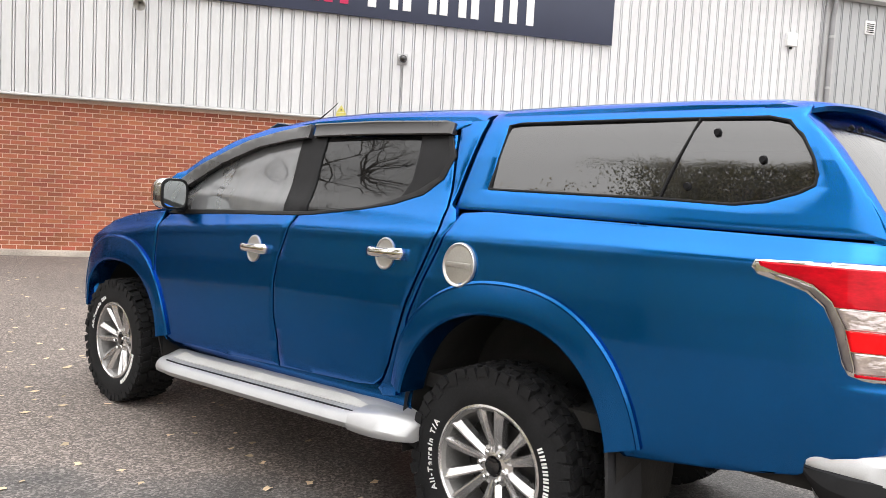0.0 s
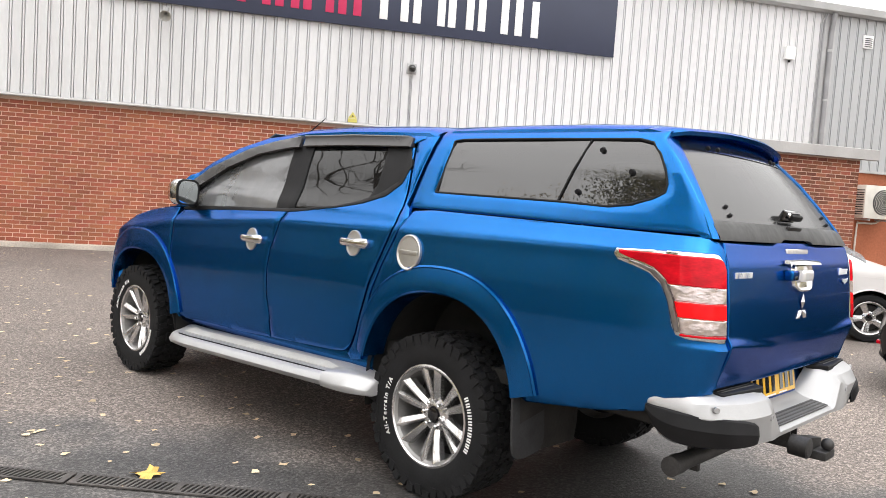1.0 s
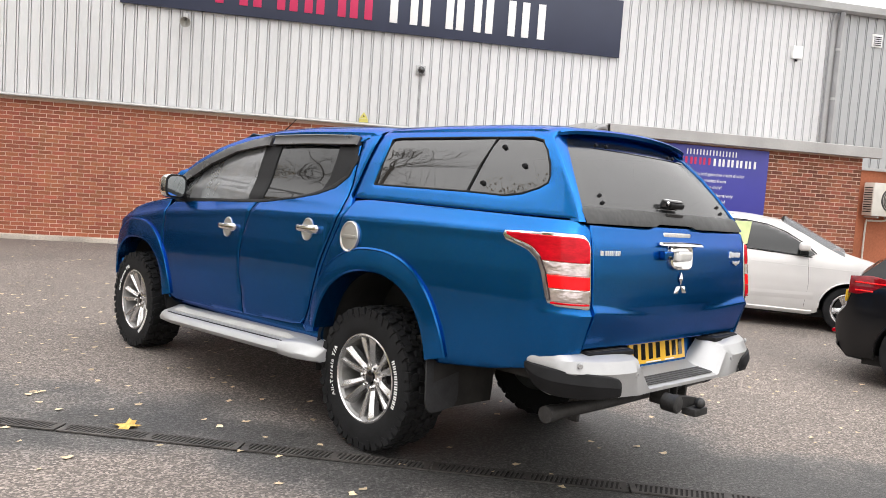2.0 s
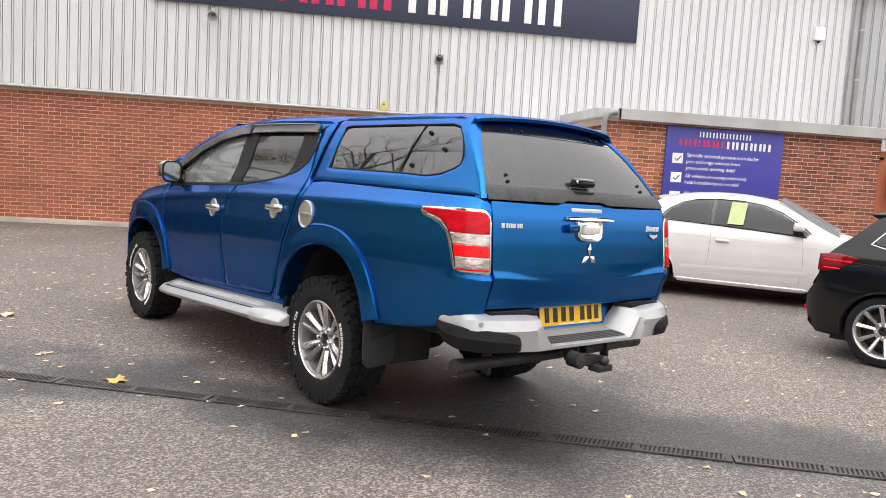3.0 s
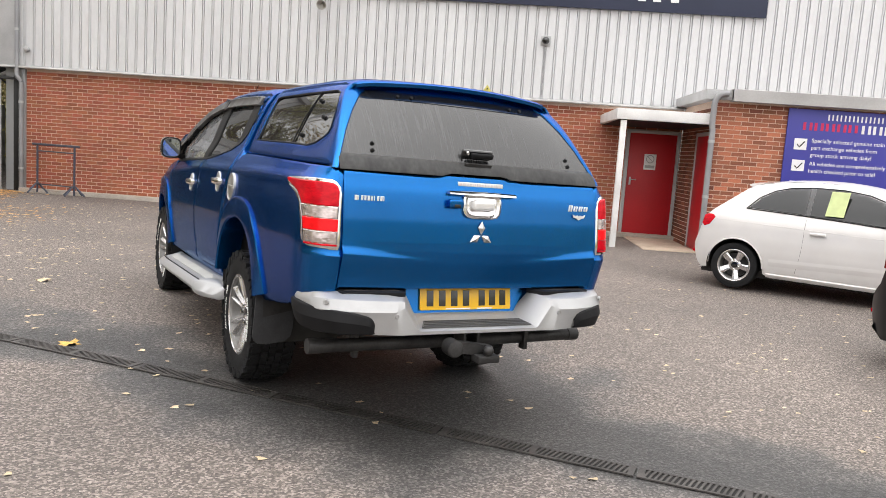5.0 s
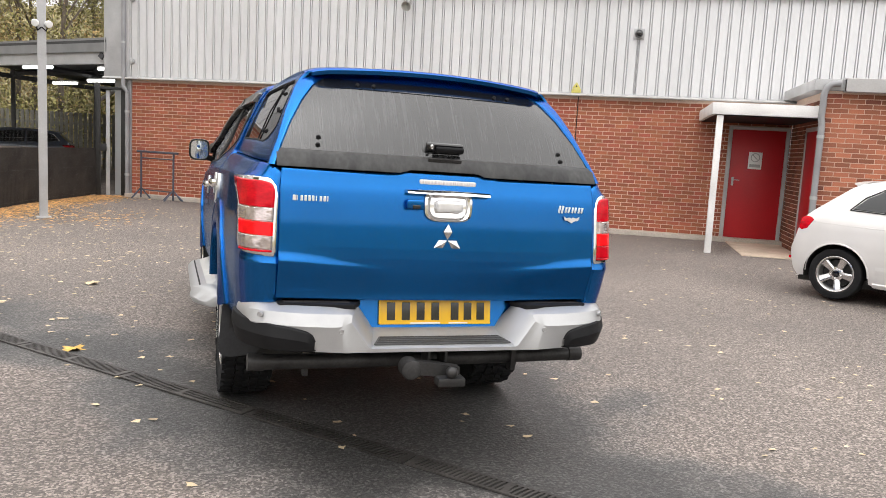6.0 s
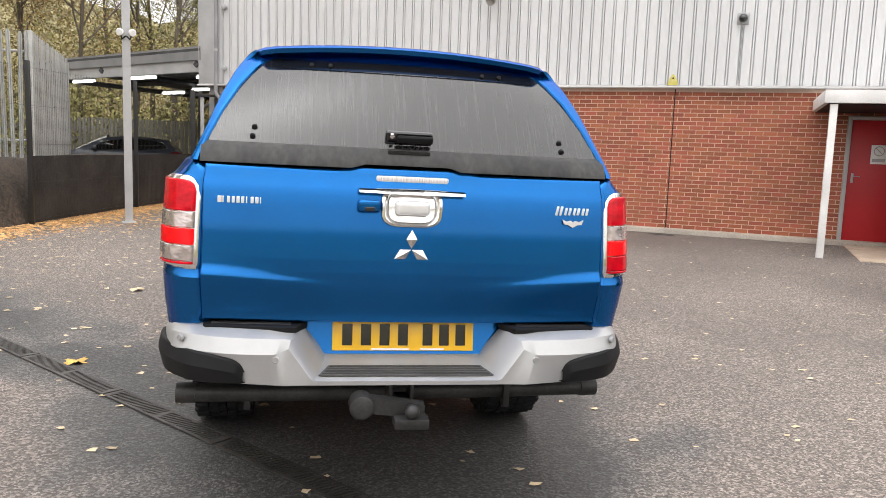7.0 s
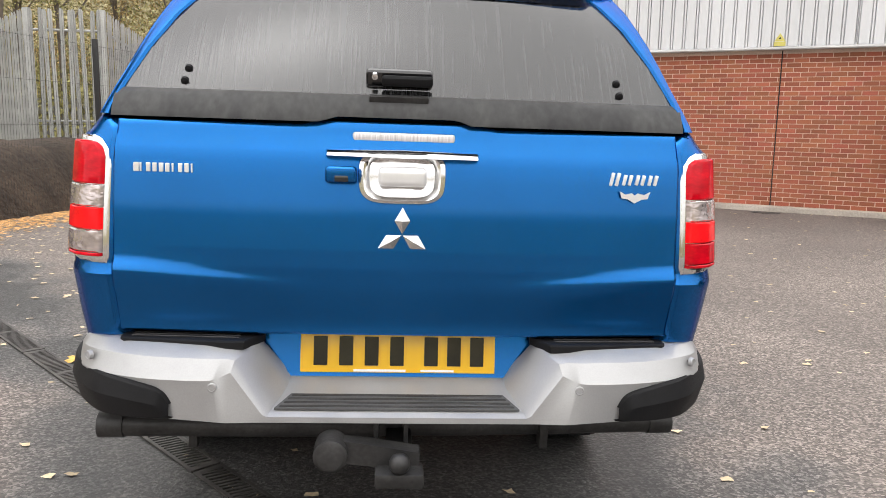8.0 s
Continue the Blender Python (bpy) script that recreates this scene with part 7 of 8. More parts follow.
# ---------------------------------------------------------------- lamp column, fences, bank, carport
col = thing("lamp_column", pose(-3.09, 9.46, 0, 0, 0, 12), "pale grey square steel lamp column with two small floodlights", "lamp column")
part("column", block((-0.062, -0.062, 0), (0.062, 0.062, 7.0), 0.006), GREYSTEEL, col)
part("base_plate", block((-0.11, -0.11, 0), (0.11, 0.11, 0.02), 0.004), GREYSTEEL, col)
for s in (-1, 1):
    fl = part("floodlight", lathe([(0.0, 0.02), (0.01, 0.045), (0.07, 0.058), (0.085, 0.05), (0.087, 0.001)], axis="z", seg=18), SIGNWHITE, col, "small white floodlight")
    fl.matrix_local = Matrix.Translation((s * 0.075, -0.06, 3.06)) @ Matrix.Rotation(radians(105), 4, "X") @ Matrix.Rotation(radians(20 * s), 4, "Y")
    part("arm", tube([(s * 0.0, -0.05, 3.0), (s * 0.06, -0.09, 2.94), (s * 0.085, -0.10, 3.02)], 0.012, 8), TRIM, col)

FENCE = [Vector((-6.35, 2.2, 0)), Vector((-5.35, 5.6, 0)), Vector((-4.42, 8.97, 0)), Vector((-3.52, 12.36, 0)), Vector((-2.72, 14.62, 0))]
for k, (a, b) in enumerate(zip(FENCE, FENCE[1:])):
    fence = thing("mesh_fence", Matrix.Translation(a), "black welded mesh fence panel on black steel posts", "fence", "mesh fence panels")
    d = b - a
    part("post", block((-0.035, -0.035, 0), (0.035, 0.035, 2.5), 0.004), BLACKSTEEL, fence)
    if k == 3:
        part("end_post", block((d.x - 0.045, d.y - 0.045, 0), (d.x + 0.045, d.y + 0.045, 2.5), 0.004), BLACKSTEEL, fence)
    wires = bmesh.new()
    n = int(d.length / 0.05)
    for i in range(1, n):
        p = d * (i / n)
        block((p.x - 0.0012, p.y - 0.0012, 0.05), (p.x + 0.0012, p.y + 0.0012, 2.42), bm=wires)
    tagged(part("mesh_wire", wires, BLACKSTEEL, fence), kind="stuff")
    if k > 1:
        side_n = Vector((d.y, -d.x, 0)).normalized() * -0.02
        part("screen_netting", thicken(loft([[side_n + d * t + Vector((0, 0, z)) + side_n * 0.6 * math.sin(9 * t + 5 * z) for t in np.linspace(0, 1, 25)] for z in (0.03, 0.35, 0.7, 1.0, 1.06)]), 0.003), NETTING, fence, "dark woven screen netting")
    for z in (0.08, 0.65, 1.24, 1.83, 2.40):
        part("cross_wire", tube([Vector((0, 0, z)), d + Vector((0, 0, z))], 0.0018, 6), BLACKSTEEL, fence)

gate = thing("steel_gate", Matrix.Translation((-2.72, 14.62, 0)), "black steel gate with a lock box beside the building", "gate")
for x, y in ((0.0, 0.0), (0.52, 0.10)):
    part("gate_post", block((x - 0.05, y - 0.05, 0), (x + 0.05, y + 0.05, 2.45), 0.005), BLACKSTEEL, gate)
part("inner_post", block((0.16, 0.03, 0), (0.24, 0.09, 2.35), 0.004), GREYSTEEL, gate)
part("lock_box", block((0.02, -0.10, 1.0), (0.18, -0.04, 1.16), 0.008), BLACKSTEEL, gate)
part("top_bar", block((-0.05, -0.02, 2.36), (0.55, 0.06, 2.42), 0.004), BLACKSTEEL, gate)

# earth bank behind the mesh
along = smooth_line(FENCE[:4] + [Vector((-3.02, 13.8, 0)), Vector((-2.80, 14.4, 0))], 14)
rows = []
for i, p in enumerate(along):
    t = (along[min(i + 1, len(along) - 1)] - along[max(i - 1, 0)]).normalized()
    n = Vector((-t.y, t.x, 0))
    fade = 1.0
    row = []
    for off, z in ((0.06, 0.0), (0.16, 0.22), (0.36, 0.62), (0.62, 0.93), (1.0, 1.02), (1.7, 1.0), (2.6, 0.85), (3.8, 0.35), (4.6, 0.0)):
        jig = noise.noise(Vector((p.x * 1.1, p.y * 1.1, off * 2))) * 0.10 + noise.noise(Vector((p.x * 4, p.y * 4, off * 5))) * 0.04
        q = p + n * (off + jig * 0.5 * min(1, z))
        row.append((q.x, q.y, (z + jig * min(1, z * 1.5)) * fade - 0.02))
    rows.append(row)
solid("earth_bank", loft(rows), SOIL, Matrix(), "dark bare soil bank behind the mesh fence", "bank", kind="structure", smooth=80)

# palisade on the bank
PAL = [Vector((-9.6, 12.2, 0.84)), Vector((-7.72, 12.6, 0.86)), Vector((-6.04, 10.47, 0.93)), Vector((-4.86, 10.56, 0.93)), Vector((-5.42, 14.75, 0.86))]


def pale_mesh(h):
    bm = bmesh.new()
    w = 0.034
    prof = [(-w, 0.0), (-w * 0.55, -0.014), (-w * 0.2, -0.004), (w * 0.2, -0.004), (w * 0.55, -0.014), (w, 0.0)]
    rows = [[(x, y, z + dz(x)) for x, y in prof] for z, dz in ((0.0, lambda x: 0), (h - 0.10, lambda x: 0), (h, lambda x: -abs(x) * 1.6 + (0.02 if abs(abs(x) - w * 0.55) < 0.01 else 0)))]
    loft(rows, bm=bm)
    thicken(bm, 0.003)
    return finish(bm, "pale", GALV)


PALE = pale_mesh(2.25)
for k, (a, b) in enumerate(zip(PAL, PAL[1:])):
    d = b - a
    pf = thing("palisade_fence", Matrix.Translation(a), "galvanised steel palisade fence with pointed pales", "fence", "palisade fence bays")
    part("fence_post", block((-0.05, -0.035, -0.9), (0.05, 0.035, 2.20), 0.004), GALV, pf)
    if k == len(PAL) - 2:
        part("fence_post", block((d.x - 0.05, d.y - 0.035, -0.9), (d.x + 0.05, d.y + 0.035, 2.05), 0.004), GALV, pf)
    for z in (0.35, 1.85):
        part("fence_rail", tube([Vector((0, 0, z)), d + Vector((0, 0, z - d.z * 0))], 0.022, 6), GALV, pf)
    n = int(round(d.to_2d().length / (0.165 if k == 3 else 0.118)))
    ang = math.atan2(d.y, d.x)
    for i in range(n):
        p = d * ((i + 0.5) / n)
        ob = part("pale", PALE, None, pf)
        ob.matrix_local = Matrix.Translation((p.x, p.y, p.z - 0.05 + 0.015 * math.sin(i * 2.1))) @ Matrix.Rotation(ang, 4, "Z") @ Matrix.Translation((0, -0.03, 0)) @ Matrix.Rotation(radians(1.2 * math.sin(i * 1.7)), 4, "Y")

# carport
ca, cb = Vector((-2.56, 14.70, 0)), Vector((-8.4, 21.6, 0))
cd = (cb - ca).normalized()
cn = Vector((0.53, 0.85, 0))
port = thing("carport", Matrix(), "open grey steel carport with strip lights under its roof", "carport")
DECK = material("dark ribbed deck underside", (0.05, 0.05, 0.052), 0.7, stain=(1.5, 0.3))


def wall_strip(a, b, z0, z1, back):
    return loft([[a + Vector((0, 0, z0)), b + Vector((0, 0, z0))], [a + Vector((0, 0, z1)), b + Vector((0, 0, z1))], [a + back + Vector((0, 0, z1)), b + back + Vector((0, 0, z1))], [a + back + Vector((0, 0, z0)), b + back + Vector((0, 0, z0))]])


part("roof_fascia", thicken(wall_strip(ca, cb, 3.19, 3.50, cn * 0.15), 0.01), material("grey roof edge", (0.22, 0.22, 0.225), 0.55, stain=(2, 0.15)), port)
part("edge_beam", thicken(wall_strip(ca + cn * 0.05, cb + cn * 0.05, 2.93, 3.19, cn * 0.12), 0.01), GREYSTEEL, port)
bm = loft([[ca + Vector((0, 0, 3.45)), cb + Vector((0, 0, 3.45))], [ca + cn * 15 + Vector((0, 0, 3.14)), cb + cn * 15 + Vector((0, 0, 3.14))]])
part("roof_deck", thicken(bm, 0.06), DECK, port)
for k in range(5):
    o = cn * (1.5 + 2.6 * k)
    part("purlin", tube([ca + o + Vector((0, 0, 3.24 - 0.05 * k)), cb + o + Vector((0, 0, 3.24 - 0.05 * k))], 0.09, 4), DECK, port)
for t in (0.02, 0.5, 0.98):
    p = ca + (cb - ca) * t + cn * 4.0
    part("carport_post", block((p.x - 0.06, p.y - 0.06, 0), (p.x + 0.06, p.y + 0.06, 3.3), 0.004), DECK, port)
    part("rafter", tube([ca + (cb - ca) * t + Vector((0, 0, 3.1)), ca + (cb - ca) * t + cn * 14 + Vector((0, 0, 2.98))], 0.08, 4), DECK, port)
part("knee_brace", tube([ca + (cb - ca) * 0.5 + cn * 4 + Vector((0, 0, 2.3)), ca + (cb - ca) * 0.25 + cn * 4 + Vector((0, 0, 3.2))], 0.06, 6), GREYSTEEL, port)
GLOW = bpy.data.materials.new("lit fluorescent tube")
GLOW.use_nodes = True
GLOW.node_tree.nodes["Principled BSDF"].inputs["Emission Color"].default_value = (1, 0.99, 0.95, 1)
GLOW.node_tree.nodes["Principled BSDF"].inputs["Emission Strength"].default_value = 2.2
for t, off in ((0.80, 1.1), (0.42, 1.0), (0.45, 3.8), (0.12, 1.4), (0.72, 4.4)):
    p = ca + (cb - ca) * t + cn * off + Vector((0, 0, 3.02 - 0.03 * off))
    lt = thing("strip_light", Matrix.Translation(p), "lit white strip light under the carport roof", "strip light", "carport strip lights")
    part("tube_cover", tube([cd * -0.62, cd * 0.62], 0.045, 8), GLOW, lt)
    part("light_tray", tube([cd * -0.65 + Vector((0, 0, 0.06)), cd * 0.65 + Vector((0, 0, 0.06))], 0.035, 4), GREYSTEEL, lt)

# pale boundary fence beyond the carport
far_fence = thing("boundary_fence", Matrix(), "weathered grey steel boundary fence behind the carport", "fence")
f0, f1 = Vector((-16.0, 27.5, 0)), Vector((-1.5, 27.0, 0))
FARPALE = material("weathered fence board", (0.20, 0.195, 0.17), 0.8, stain=(2, 0.3), vary=0.25)
me = finish(block((-0.06, -0.012, 0), (0.06, 0.012, 2.05), 0.004, 1), "fence_board", FARPALE)
for i in range(92):
    p = f0 + (f1 - f0) * (i / 91)
    ob = part("fence_board", me, None, far_fence)
    ob.matrix_local = Matrix.Translation(p)
part("fence_rail", block((-16, 27.28, 1.6), (-1.5, 27.33, 1.7)), FARPALE, far_fence)


# ---------------------------------------------------------------- trees
def tree(p, h, seed, leaf=None, density=900, stout=0.018, lean=0.0):
    r = random.Random(seed)
    root = thing("tree", Matrix.Translation(p) @ Matrix.Rotation(r.uniform(0, 6.28), 4, "Z"), "tall woodland tree thinning in autumn" if leaf else "bare woodland tree with fine branches", "tree", "woodland trees")
    bm = bmesh.new()
    tips = []

    def grow(a, d, length, rad, depth):
        pts = [a]
        q = a.copy()
        dd = d.copy()
        seg = 4 if depth else 7
        for i in range(seg):
            dd = (dd + Vector((r.uniform(-1, 1), r.uniform(-1, 1), r.uniform(-0.5, 0.8))) * (0.16 if depth else 0.06)).normalized()
            q = q + dd * length / seg
            pts.append(q.copy())
        radii = [rad * (1 - 0.75 * i / seg) for i in range(seg + 1)]
        tube(pts, radii, 7 if depth == 0 else (5 if depth == 1 else 3), bm=bm, cap=False)
        if depth == 3:
            tips.append(pts[-1])
            tips.append(pts[2])
            return
        for i in range(({0: 18, 1: 8, 2: 6} if density == 1 else {0: 11, 1: 6, 2: 4})[depth]):
            t = r.uniform(0.35 if depth == 0 else 0.2, 1.0)
            k = min(seg - 1, int(t * seg))
            at = pts[k].lerp(pts[k + 1], t * seg - k)
            az = r.uniform(0, 6.28)
            side_d = Vector((math.cos(az), math.sin(az), r.uniform(0.35, 1.1) if depth == 0 else r.uniform(-0.1, 0.9))).normalized()
            nd = (side_d * 0.85 + dd * 0.45).normalized()
            grow(at, nd, length * r.uniform(0.32, 0.5) * (1.0 if depth else 1 - 0.35 * t), radii[k] * 0.5, depth + 1)

    grow(Vector((0, 0, -0.1)), Vector((lean, 0, 1)).normalized(), h, stout * h, 0)
    part("trunk", bm, BARK, root, smooth=70)
    if leaf:
        verts, faces = [], []
        small = density < 0
        for _ in range(int(abs(density) * (5.0 if small else 3.2))):
            c = r.choice(tips) + Vector((r.gauss(0, 0.4), r.gauss(0, 0.4), r.gauss(0, 0.35)))
            for _ in range(5):
                q = c + Vector((r.gauss(0, 0.13), r.gauss(0, 0.13), r.gauss(0, 0.11)))
                s = r.uniform(0.04, 0.085) * (0.5 if small else 0.68)
                u = Vector((r.gauss(0, 1), r.gauss(0, 1), r.gauss(0, 1))).normalized()
                v = u.cross(Vector((r.gauss(0, 1), r.gauss(0, 1), r.gauss(0, 1)))).normalized()
                i = len(verts)
                verts += [q - u * s, q + v * s * 0.6, q + u * s, q - v * s * 0.6]
                faces.append((i, i + 1, i + 2, i + 3))
        me = bpy.data.meshes.new("crown")
        me.from_pydata(verts, [], faces)
        me.materials.append(leaf)
        part("crown", me, None, root)
    return root


TREES = [
    (-7.5, 33, 12, LEAFGREEN, 1500), (-11, 31, 11, LEAFRUST, 1200), (-4.5, 36, 13, LEAFGREEN, 1200), (-14.5, 29, 12, LEAFRUST, 1200), (-9.5, 38, 14, None, 0), (-1.5, 38, 13, LEAFRUST, 1100), (-6, 42, 15, None, 0),
    (-12.5, 22, 9, LEAFGREEN, 1600), (-16.5, 24, 11, LEAFGREEN, 1300), (-15.5, 18, 10, LEAFRUST, 1100), (-3.2, 31.5, 9, LEAFGREEN, 1300), (-20, 30, 13, None, 0),
    (-18, 12, 13, LEAFRUST, 700), (-9.6, 14.2, 12, None, 1), (-8.6, 14.9, 11.5, None, 1), (-13.9, 6.4, 12, LEAFGREEN, -4400), (-14.5, 4.4, 12.5, LEAFRUST, -4400), (-14.8, 2.4, 12.5, LEAFGREEN, -4400), (-5.5, 30.5, 12, None, 0), (-9.0, 30.0, 13, None, 0), (-2.0, 33.0, 13, None, 0), (-12.8, 28.5, 12, None, 0), (-7.0, 35.0, 14, None, 0), (-3.5, 40.0, 15, None, 0), (-17.5, 27.0, 12, None, 0), (-20, 5, 12, None, 0), (-17, 0, 10, None, 0), (-22, -6, 12, LEAFRUST, 700), (-18, 7.5, 8, LEAFGREEN, 900), (-24, 16, 13, None, 0),
]
for i, (x, y, h, leaf, dens) in enumerate(TREES):
    tree(Vector((x, y, -0.05)), h, 30 + i, leaf, dens, 0.009 if h > 12.5 else 0.012)

# undergrowth along the wood's edge
r = random.Random(8)
verts, faces = [], []
for _ in range(15000):
    t = r.random()
    if t < 0.55:
        c = Vector((r.uniform(-17, -1), 28.6 + r.gauss(0, 0.8), 0))
        hgt = 2.9 * r.random() ** 0.8
    else:
        k = r.random()
        c = Vector((-9.2 - 2.8 * k + r.gauss(0, 0.8), 26 - 24 * k, 0))
        hgt = 2.4 * r.random()
    q = c + Vector((0, 0, hgt + 0.5 * math.sin(c.x * 1.3) * hgt * 0.3))
    s = r.uniform(0.05, 0.11)
    u = Vector((r.gauss(0, 1), r.gauss(0, 1), r.gauss(0, 1))).normalized()
    v = u.cross(Vector((r.gauss(0, 1), r.gauss(0, 1), r.gauss(0, 1)))).normalized()
    i = len(verts)
    verts += [q - u * s, q + v * s * 0.6, q + u * s, q - v * s * 0.6]
    faces.append((i, i + 1, i + 2, i + 3))
me = bpy.data.meshes.new("undergrowth")
me.from_pydata(verts, [], faces)
me.materials.append(LEAFGREEN)
tagged(new("undergrowth", me), "dense olive green undergrowth at the wood's edge", "undergrowth", kind="stuff")
# hanging leaves deeper in the wood, in loose clumps
for mat_, seed_, count_ in ((LEAFGREEN, 61, 330), (LEAFRUST, 62, 230)):
    r = random.Random(seed_)
    verts, faces = [], []
    for _ in range(count_):
        c = Vector((r.uniform(-30, 3), r.uniform(29.5, 44), 0))
        c.z = r.uniform(0.6, 8.5) * (0.75 + 0.5 * noise.noise(Vector((c.x * 0.25, c.y * 0.25, seed_))))
        wide = r.uniform(0.5, 1.3)
        for _ in range(190):
            q = c + Vector((r.gauss(0, wide), r.gauss(0, wide), r.gauss(0, wide * 0.7)))
            s_ = r.uniform(0.04, 0.085)
            u = Vector((r.gauss(0, 1), r.gauss(0, 1), r.gauss(0, 1))).normalized()
            v = u.cross(Vector((r.gauss(0, 1), r.gauss(0, 1), r.gauss(0, 1)))).normalized()
            i = len(verts)
            verts += [q - u * s_, q + v * s_ * 0.6, q + u * s_, q - v * s_ * 0.6]
            faces.append((i, i + 1, i + 2, i + 3))
    me = bpy.data.meshes.new("woodland_leaves")
    me.from_pydata(verts, [], faces)
    me.materials.append(mat_)
    tagged(new("woodland_leaves", me), "loose clumps of autumn leaves in the wood", "leaves", kind="stuff")
# rising wooded ground far off; past 195 degrees unseen, added to darken reflections
rows = []
for a in np.linspace(radians(70), radians(385), 150):
    ca_, sa_ = math.cos(a), math.sin(a)
    hgt = 11.5 + 2.5 * noise.noise(Vector((a * 4, 0, 0))) + 1.6 * noise.noise(Vector((a * 15, 3, 0)))
    hgt *= 0.95 if a < radians(195) else 0.45
    rows.append([(-4 + 46 * ca_, 8 + 46 * sa_, -0.2), (-4 + 49 * ca_, 8 + 49 * sa_, hgt * 0.6), (-4 + 53 * ca_, 8 + 53 * sa_, hgt)])
solid("wooded_hillside", loft(rows), material("distant autumn woodland", (0.23, 0.20, 0.105), 0.95, stain=(0.9, 0.5), grain=(5, 0.5), bump=(2.5, 0.6), stretch=(1, 1, 0.35)), Matrix(), "hazy brown green wooded bank in the distance, its unseen arc added for reflections", "backdrop", kind="structure", smooth=80)


# ---------------------------------------------------------------- fallen leaves
def leaf_patch(name, mat, spots, size, label):
    r = random.Random(len(spots))
    verts, faces = [], []
    for x, y in spots:
        s = size * r.uniform(0.6, 1.3)
        a = r.uniform(0, 6.28)
        z = dip(x, y) + 0.004
        n = 7
        i = len(verts)
        for k in range(n):
            b = a + 2 * math.pi * k / n
            rr = s * (1.0 if k % 2 == 0 else r.uniform(0.45, 0.8)) * (1.3 if k == 0 else 1)
            verts.append((x + rr * math.cos(b), y + rr * math.sin(b) * 0.8, z + r.uniform(0, 0.22) * s))
        verts.append((x, y, z + 0.10 * s))
        for k in range(n):
            faces.append((i + k, i + (k + 1) % n, i + n))
    me = bpy.data.meshes.new(name)
    me.from_pydata(verts, [], faces)
    me.materials.append(mat)
    return tagged(new(name, me), label, "leaves", kind="stuff")


r = random.Random(21)
spots = []
for _ in range(7600):
    k = r.random()
    i = min(int(k * 4), 3)
    p = FENCE[i].lerp(FENCE[i + 1], k * 4 - i)
    d = (FENCE[i + 1] - FENCE[i]).normalized()
    n = Vector((d.y, -d.x, 0))
    q = p + n * (abs(r.gauss(0, 0.42)) - 0.05) + Vector((r.gauss(0, 0.1), r.gauss(0, 0.1), 0))
    spots.append((q.x, q.y))
for _ in range(450):
    spots.append((-3.1 + r.gauss(0, 0.8), 9.9 + r.gauss(0, 0.7)))
leaf_patch("leaf_litter", LITTER, spots, 0.034, "drift of orange fallen leaves along the mesh fence")
spots = []
while len(spots) < 2100:
    x, y = r.uniform(-7, 9), r.uniform(-5, 15)
    keep_p = 0.10 + 0.9 * math.exp(-((x + 3.2) / 2.6) ** 2) * min(1, max(0, (y + 1) / 8))
    if r.random() < keep_p and (x * -0.53 - y * -0.848) < 10.6:
        spots.append((x, y))
leaf_patch("scattered_leaves", PALELEAF, spots, 0.024, "small pale leaves scattered over the tarmac")
# one large maple leaf beside the gully
bm = bmesh.new()
pts = []
for k in range(20):
    a = 2 * math.pi * k / 20
    rr = 0.105 * (1.0 if k % 4 == 0 else (0.50 if k % 2 else 0.68)) * (0.72 if 6 < k < 14 else 1)
    pts.append((rr * math.cos(a), rr * math.sin(a), 0.006 + 0.012 * math.sin(a * 3)))
cv = bm.verts.new((0, 0, 0.014))
vs = [bm.verts.new(p) for p in pts]
for k in range(20):
    bm.faces.new((vs[k], vs[(k + 1) % 20], cv))
pale = bm.copy()
solid("maple_leaf", bm, MAPLE, Matrix.Translation((-1.70, 0.948, dip(-1.7, 0.948) + 0.006)) @ Matrix.Rotation(2.4, 4, "Z"), "large yellow maple leaf lying beside the drain", "leaf", smooth=20)
solid("maple_leaf", pale, PALELEAF, Matrix.Translation((-1.833, 3.406, dip(-1.833, 3.406) + 0.006)) @ Matrix.Rotation(0.7, 4, "Z"), "large pale dry maple leaf lying on the tarmac", "leaf", smooth=20)


# ---------------------------------------------------------------- bricks, each a piece of its own
def brick_mesh(length):
    bm = block((0, 0, 0), (length, 0.012, 0.063), 0.0)
    return finish(bm, "brick", BROWNBRICK)


WHOLE = brick_mesh(0.213)
rest = {"wall_north": ([], []), "wall_annexe": ([], []), "side": ([], [])}
rb = random.Random(5)


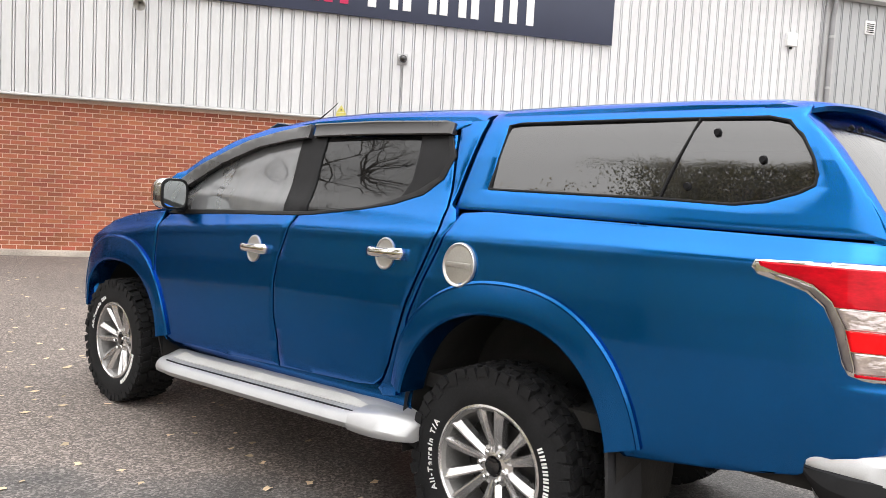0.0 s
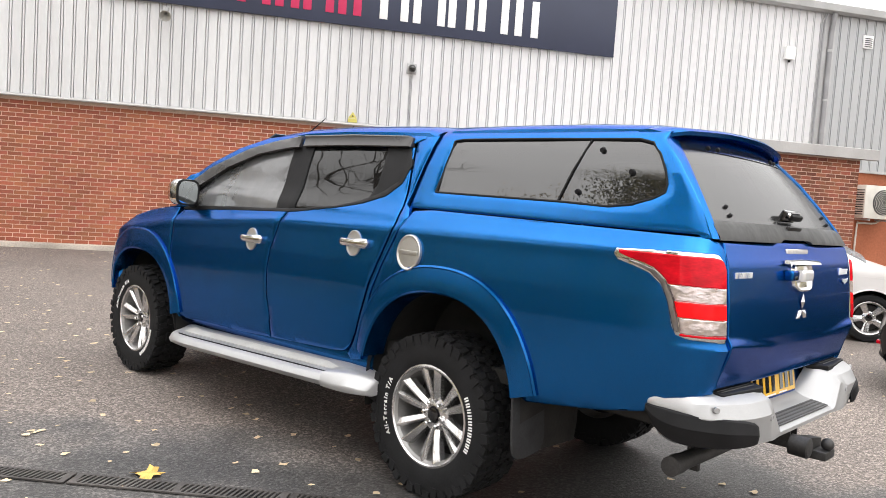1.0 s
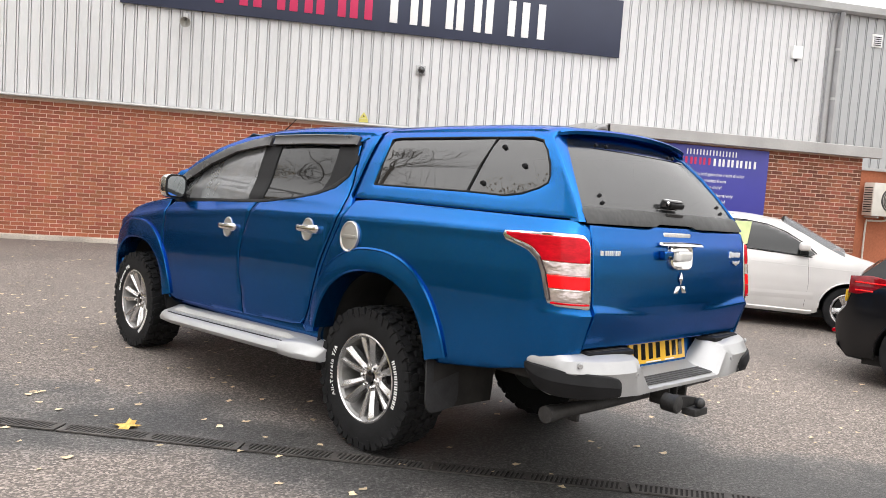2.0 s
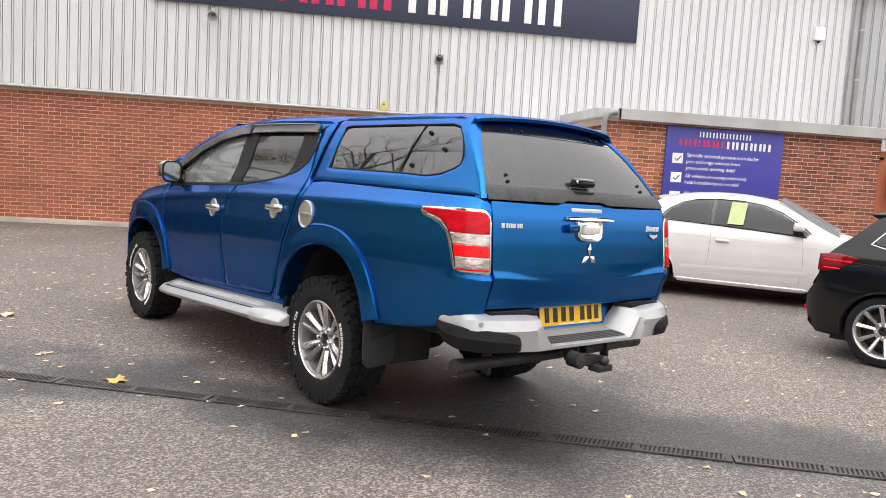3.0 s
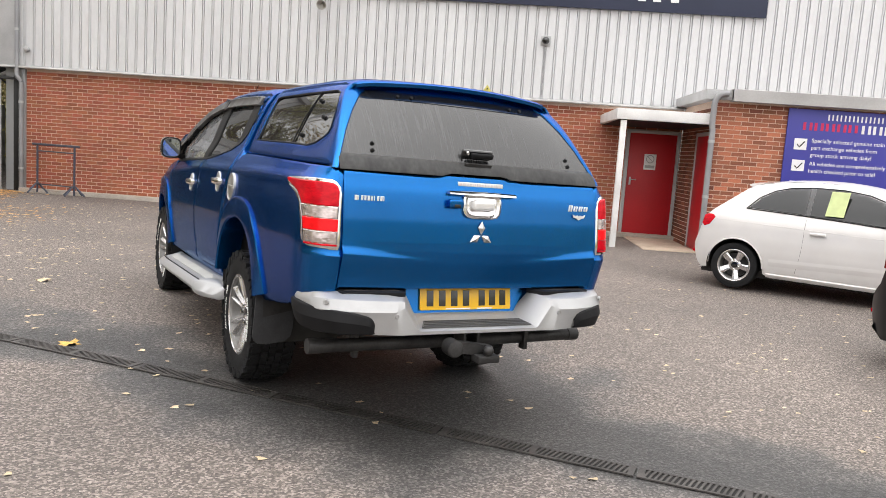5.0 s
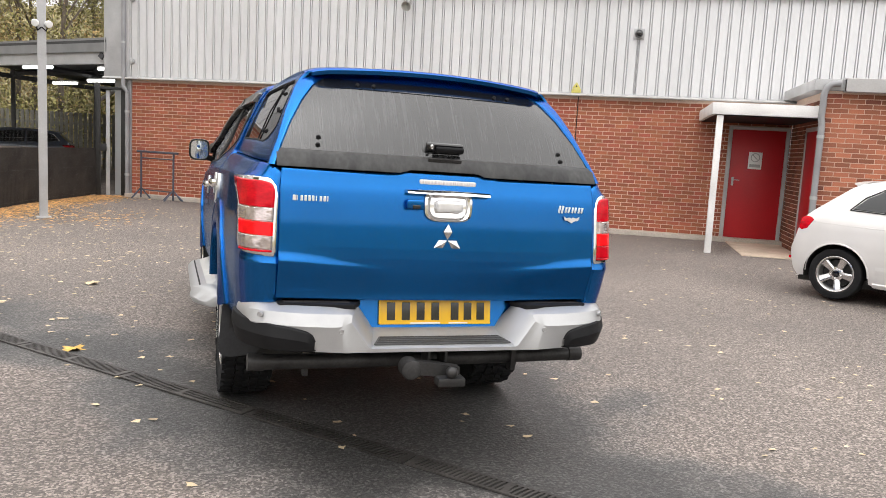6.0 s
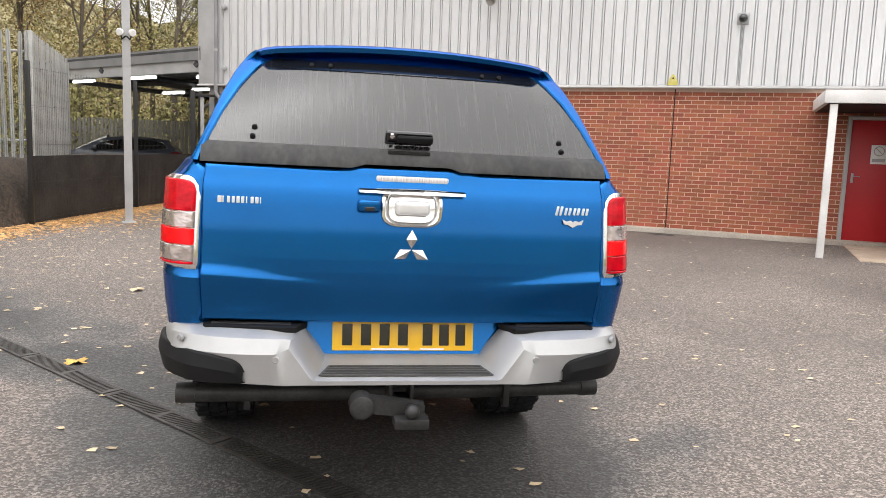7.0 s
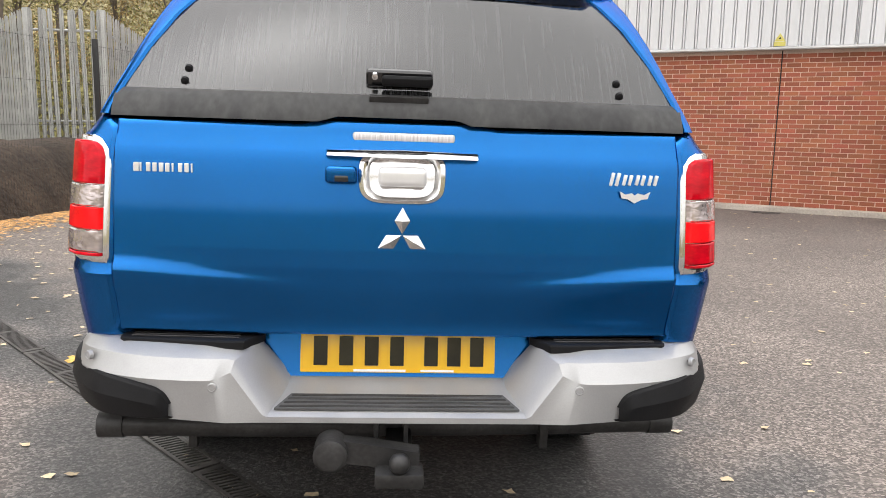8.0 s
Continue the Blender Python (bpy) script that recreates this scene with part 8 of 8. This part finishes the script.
def lay(u0, u1, z0, z1, d, wall, bag, own=lambda u, z: False, along="u", hole=None, joint=None):
    verts, faces = rest[bag]
    c = 0
    z = z0
    while z + 0.063 <= z1 + 1e-6:
        u = u0 - (0.1125 if c % 2 else 0.0)
        while u < u1 - 0.02:
            a, b = max(u, u0), min(u + 0.213, u1)
            if hole and z < hole[2]:
                if hole[0] <= a and b <= hole[1]:
                    b = a
                elif a < hole[0] < b:
                    b = hole[0]
                elif a < hole[1] < b:
                    a = hole[1]
            cut = [(a, b)]
            if joint and a < joint < b:
                cut = [(a, joint - 0.009), (joint + 0.009, b)]
            for a, b in cut:
                if b - a < 0.012:
                    continue
                o = rb.uniform(-0.0015, 0.0015)
                if own(a, z) and b - a > 0.2125:
                    ob = part("brick", WHOLE, None, wall)
                    ob.matrix_local = Matrix.Translation((a, d + o, z))
                else:
                    i = len(verts)
                    if along == "u":
                        verts += [(p, q, s) for p in (a, b) for q in (d + o, d + 0.012) for s in (z, z + 0.063)]
                    else:
                        verts += [(q, p, s) for p in (a, b) for q in (d + o, d + 0.012) for s in (z, z + 0.063)]
                    faces += [(i, i + 4, i + 5, i + 1), (i, i + 1, i + 3, i + 2), (i + 4, i + 6, i + 7, i + 5), (i + 1, i + 5, i + 7, i + 3), (i, i + 2, i + 6, i + 4)]
            u += 0.225
        z += 0.075
        c += 1


lay(-9.36, 4.40, 0.085, 2.60, FACE, wall_main, "wall_north", hole=(3.30, 4.375, 2.12), joint=0.4635)
lay(4.40, 10.10, 0.0, 2.66, 8.85, wall_annexe, "wall_annexe", own=lambda u, z: u < 6.45 and 0.15 < z < 2.45 and not (u > 5.5 and z > 0.9))
lay(8.862, 11.19, 0.0, 2.60, 4.40, wall_annexe, "side", along="d", hole=(8.93, 9.93, 2.08))
for (name, (verts, faces)), wall in zip(rest.items(), (wall_main, wall_annexe, wall_annexe)):
    me = bpy.data.meshes.new("brickwork")
    me.from_pydata(verts, [], faces)
    me.materials.append(BRICK if wall is wall_main else BROWNBRICK)
    tagged(part("brickwork", me, None, wall), "red stretcher bond bricks" if wall is wall_main else "brown red stretcher bond bricks", kind="stuff")
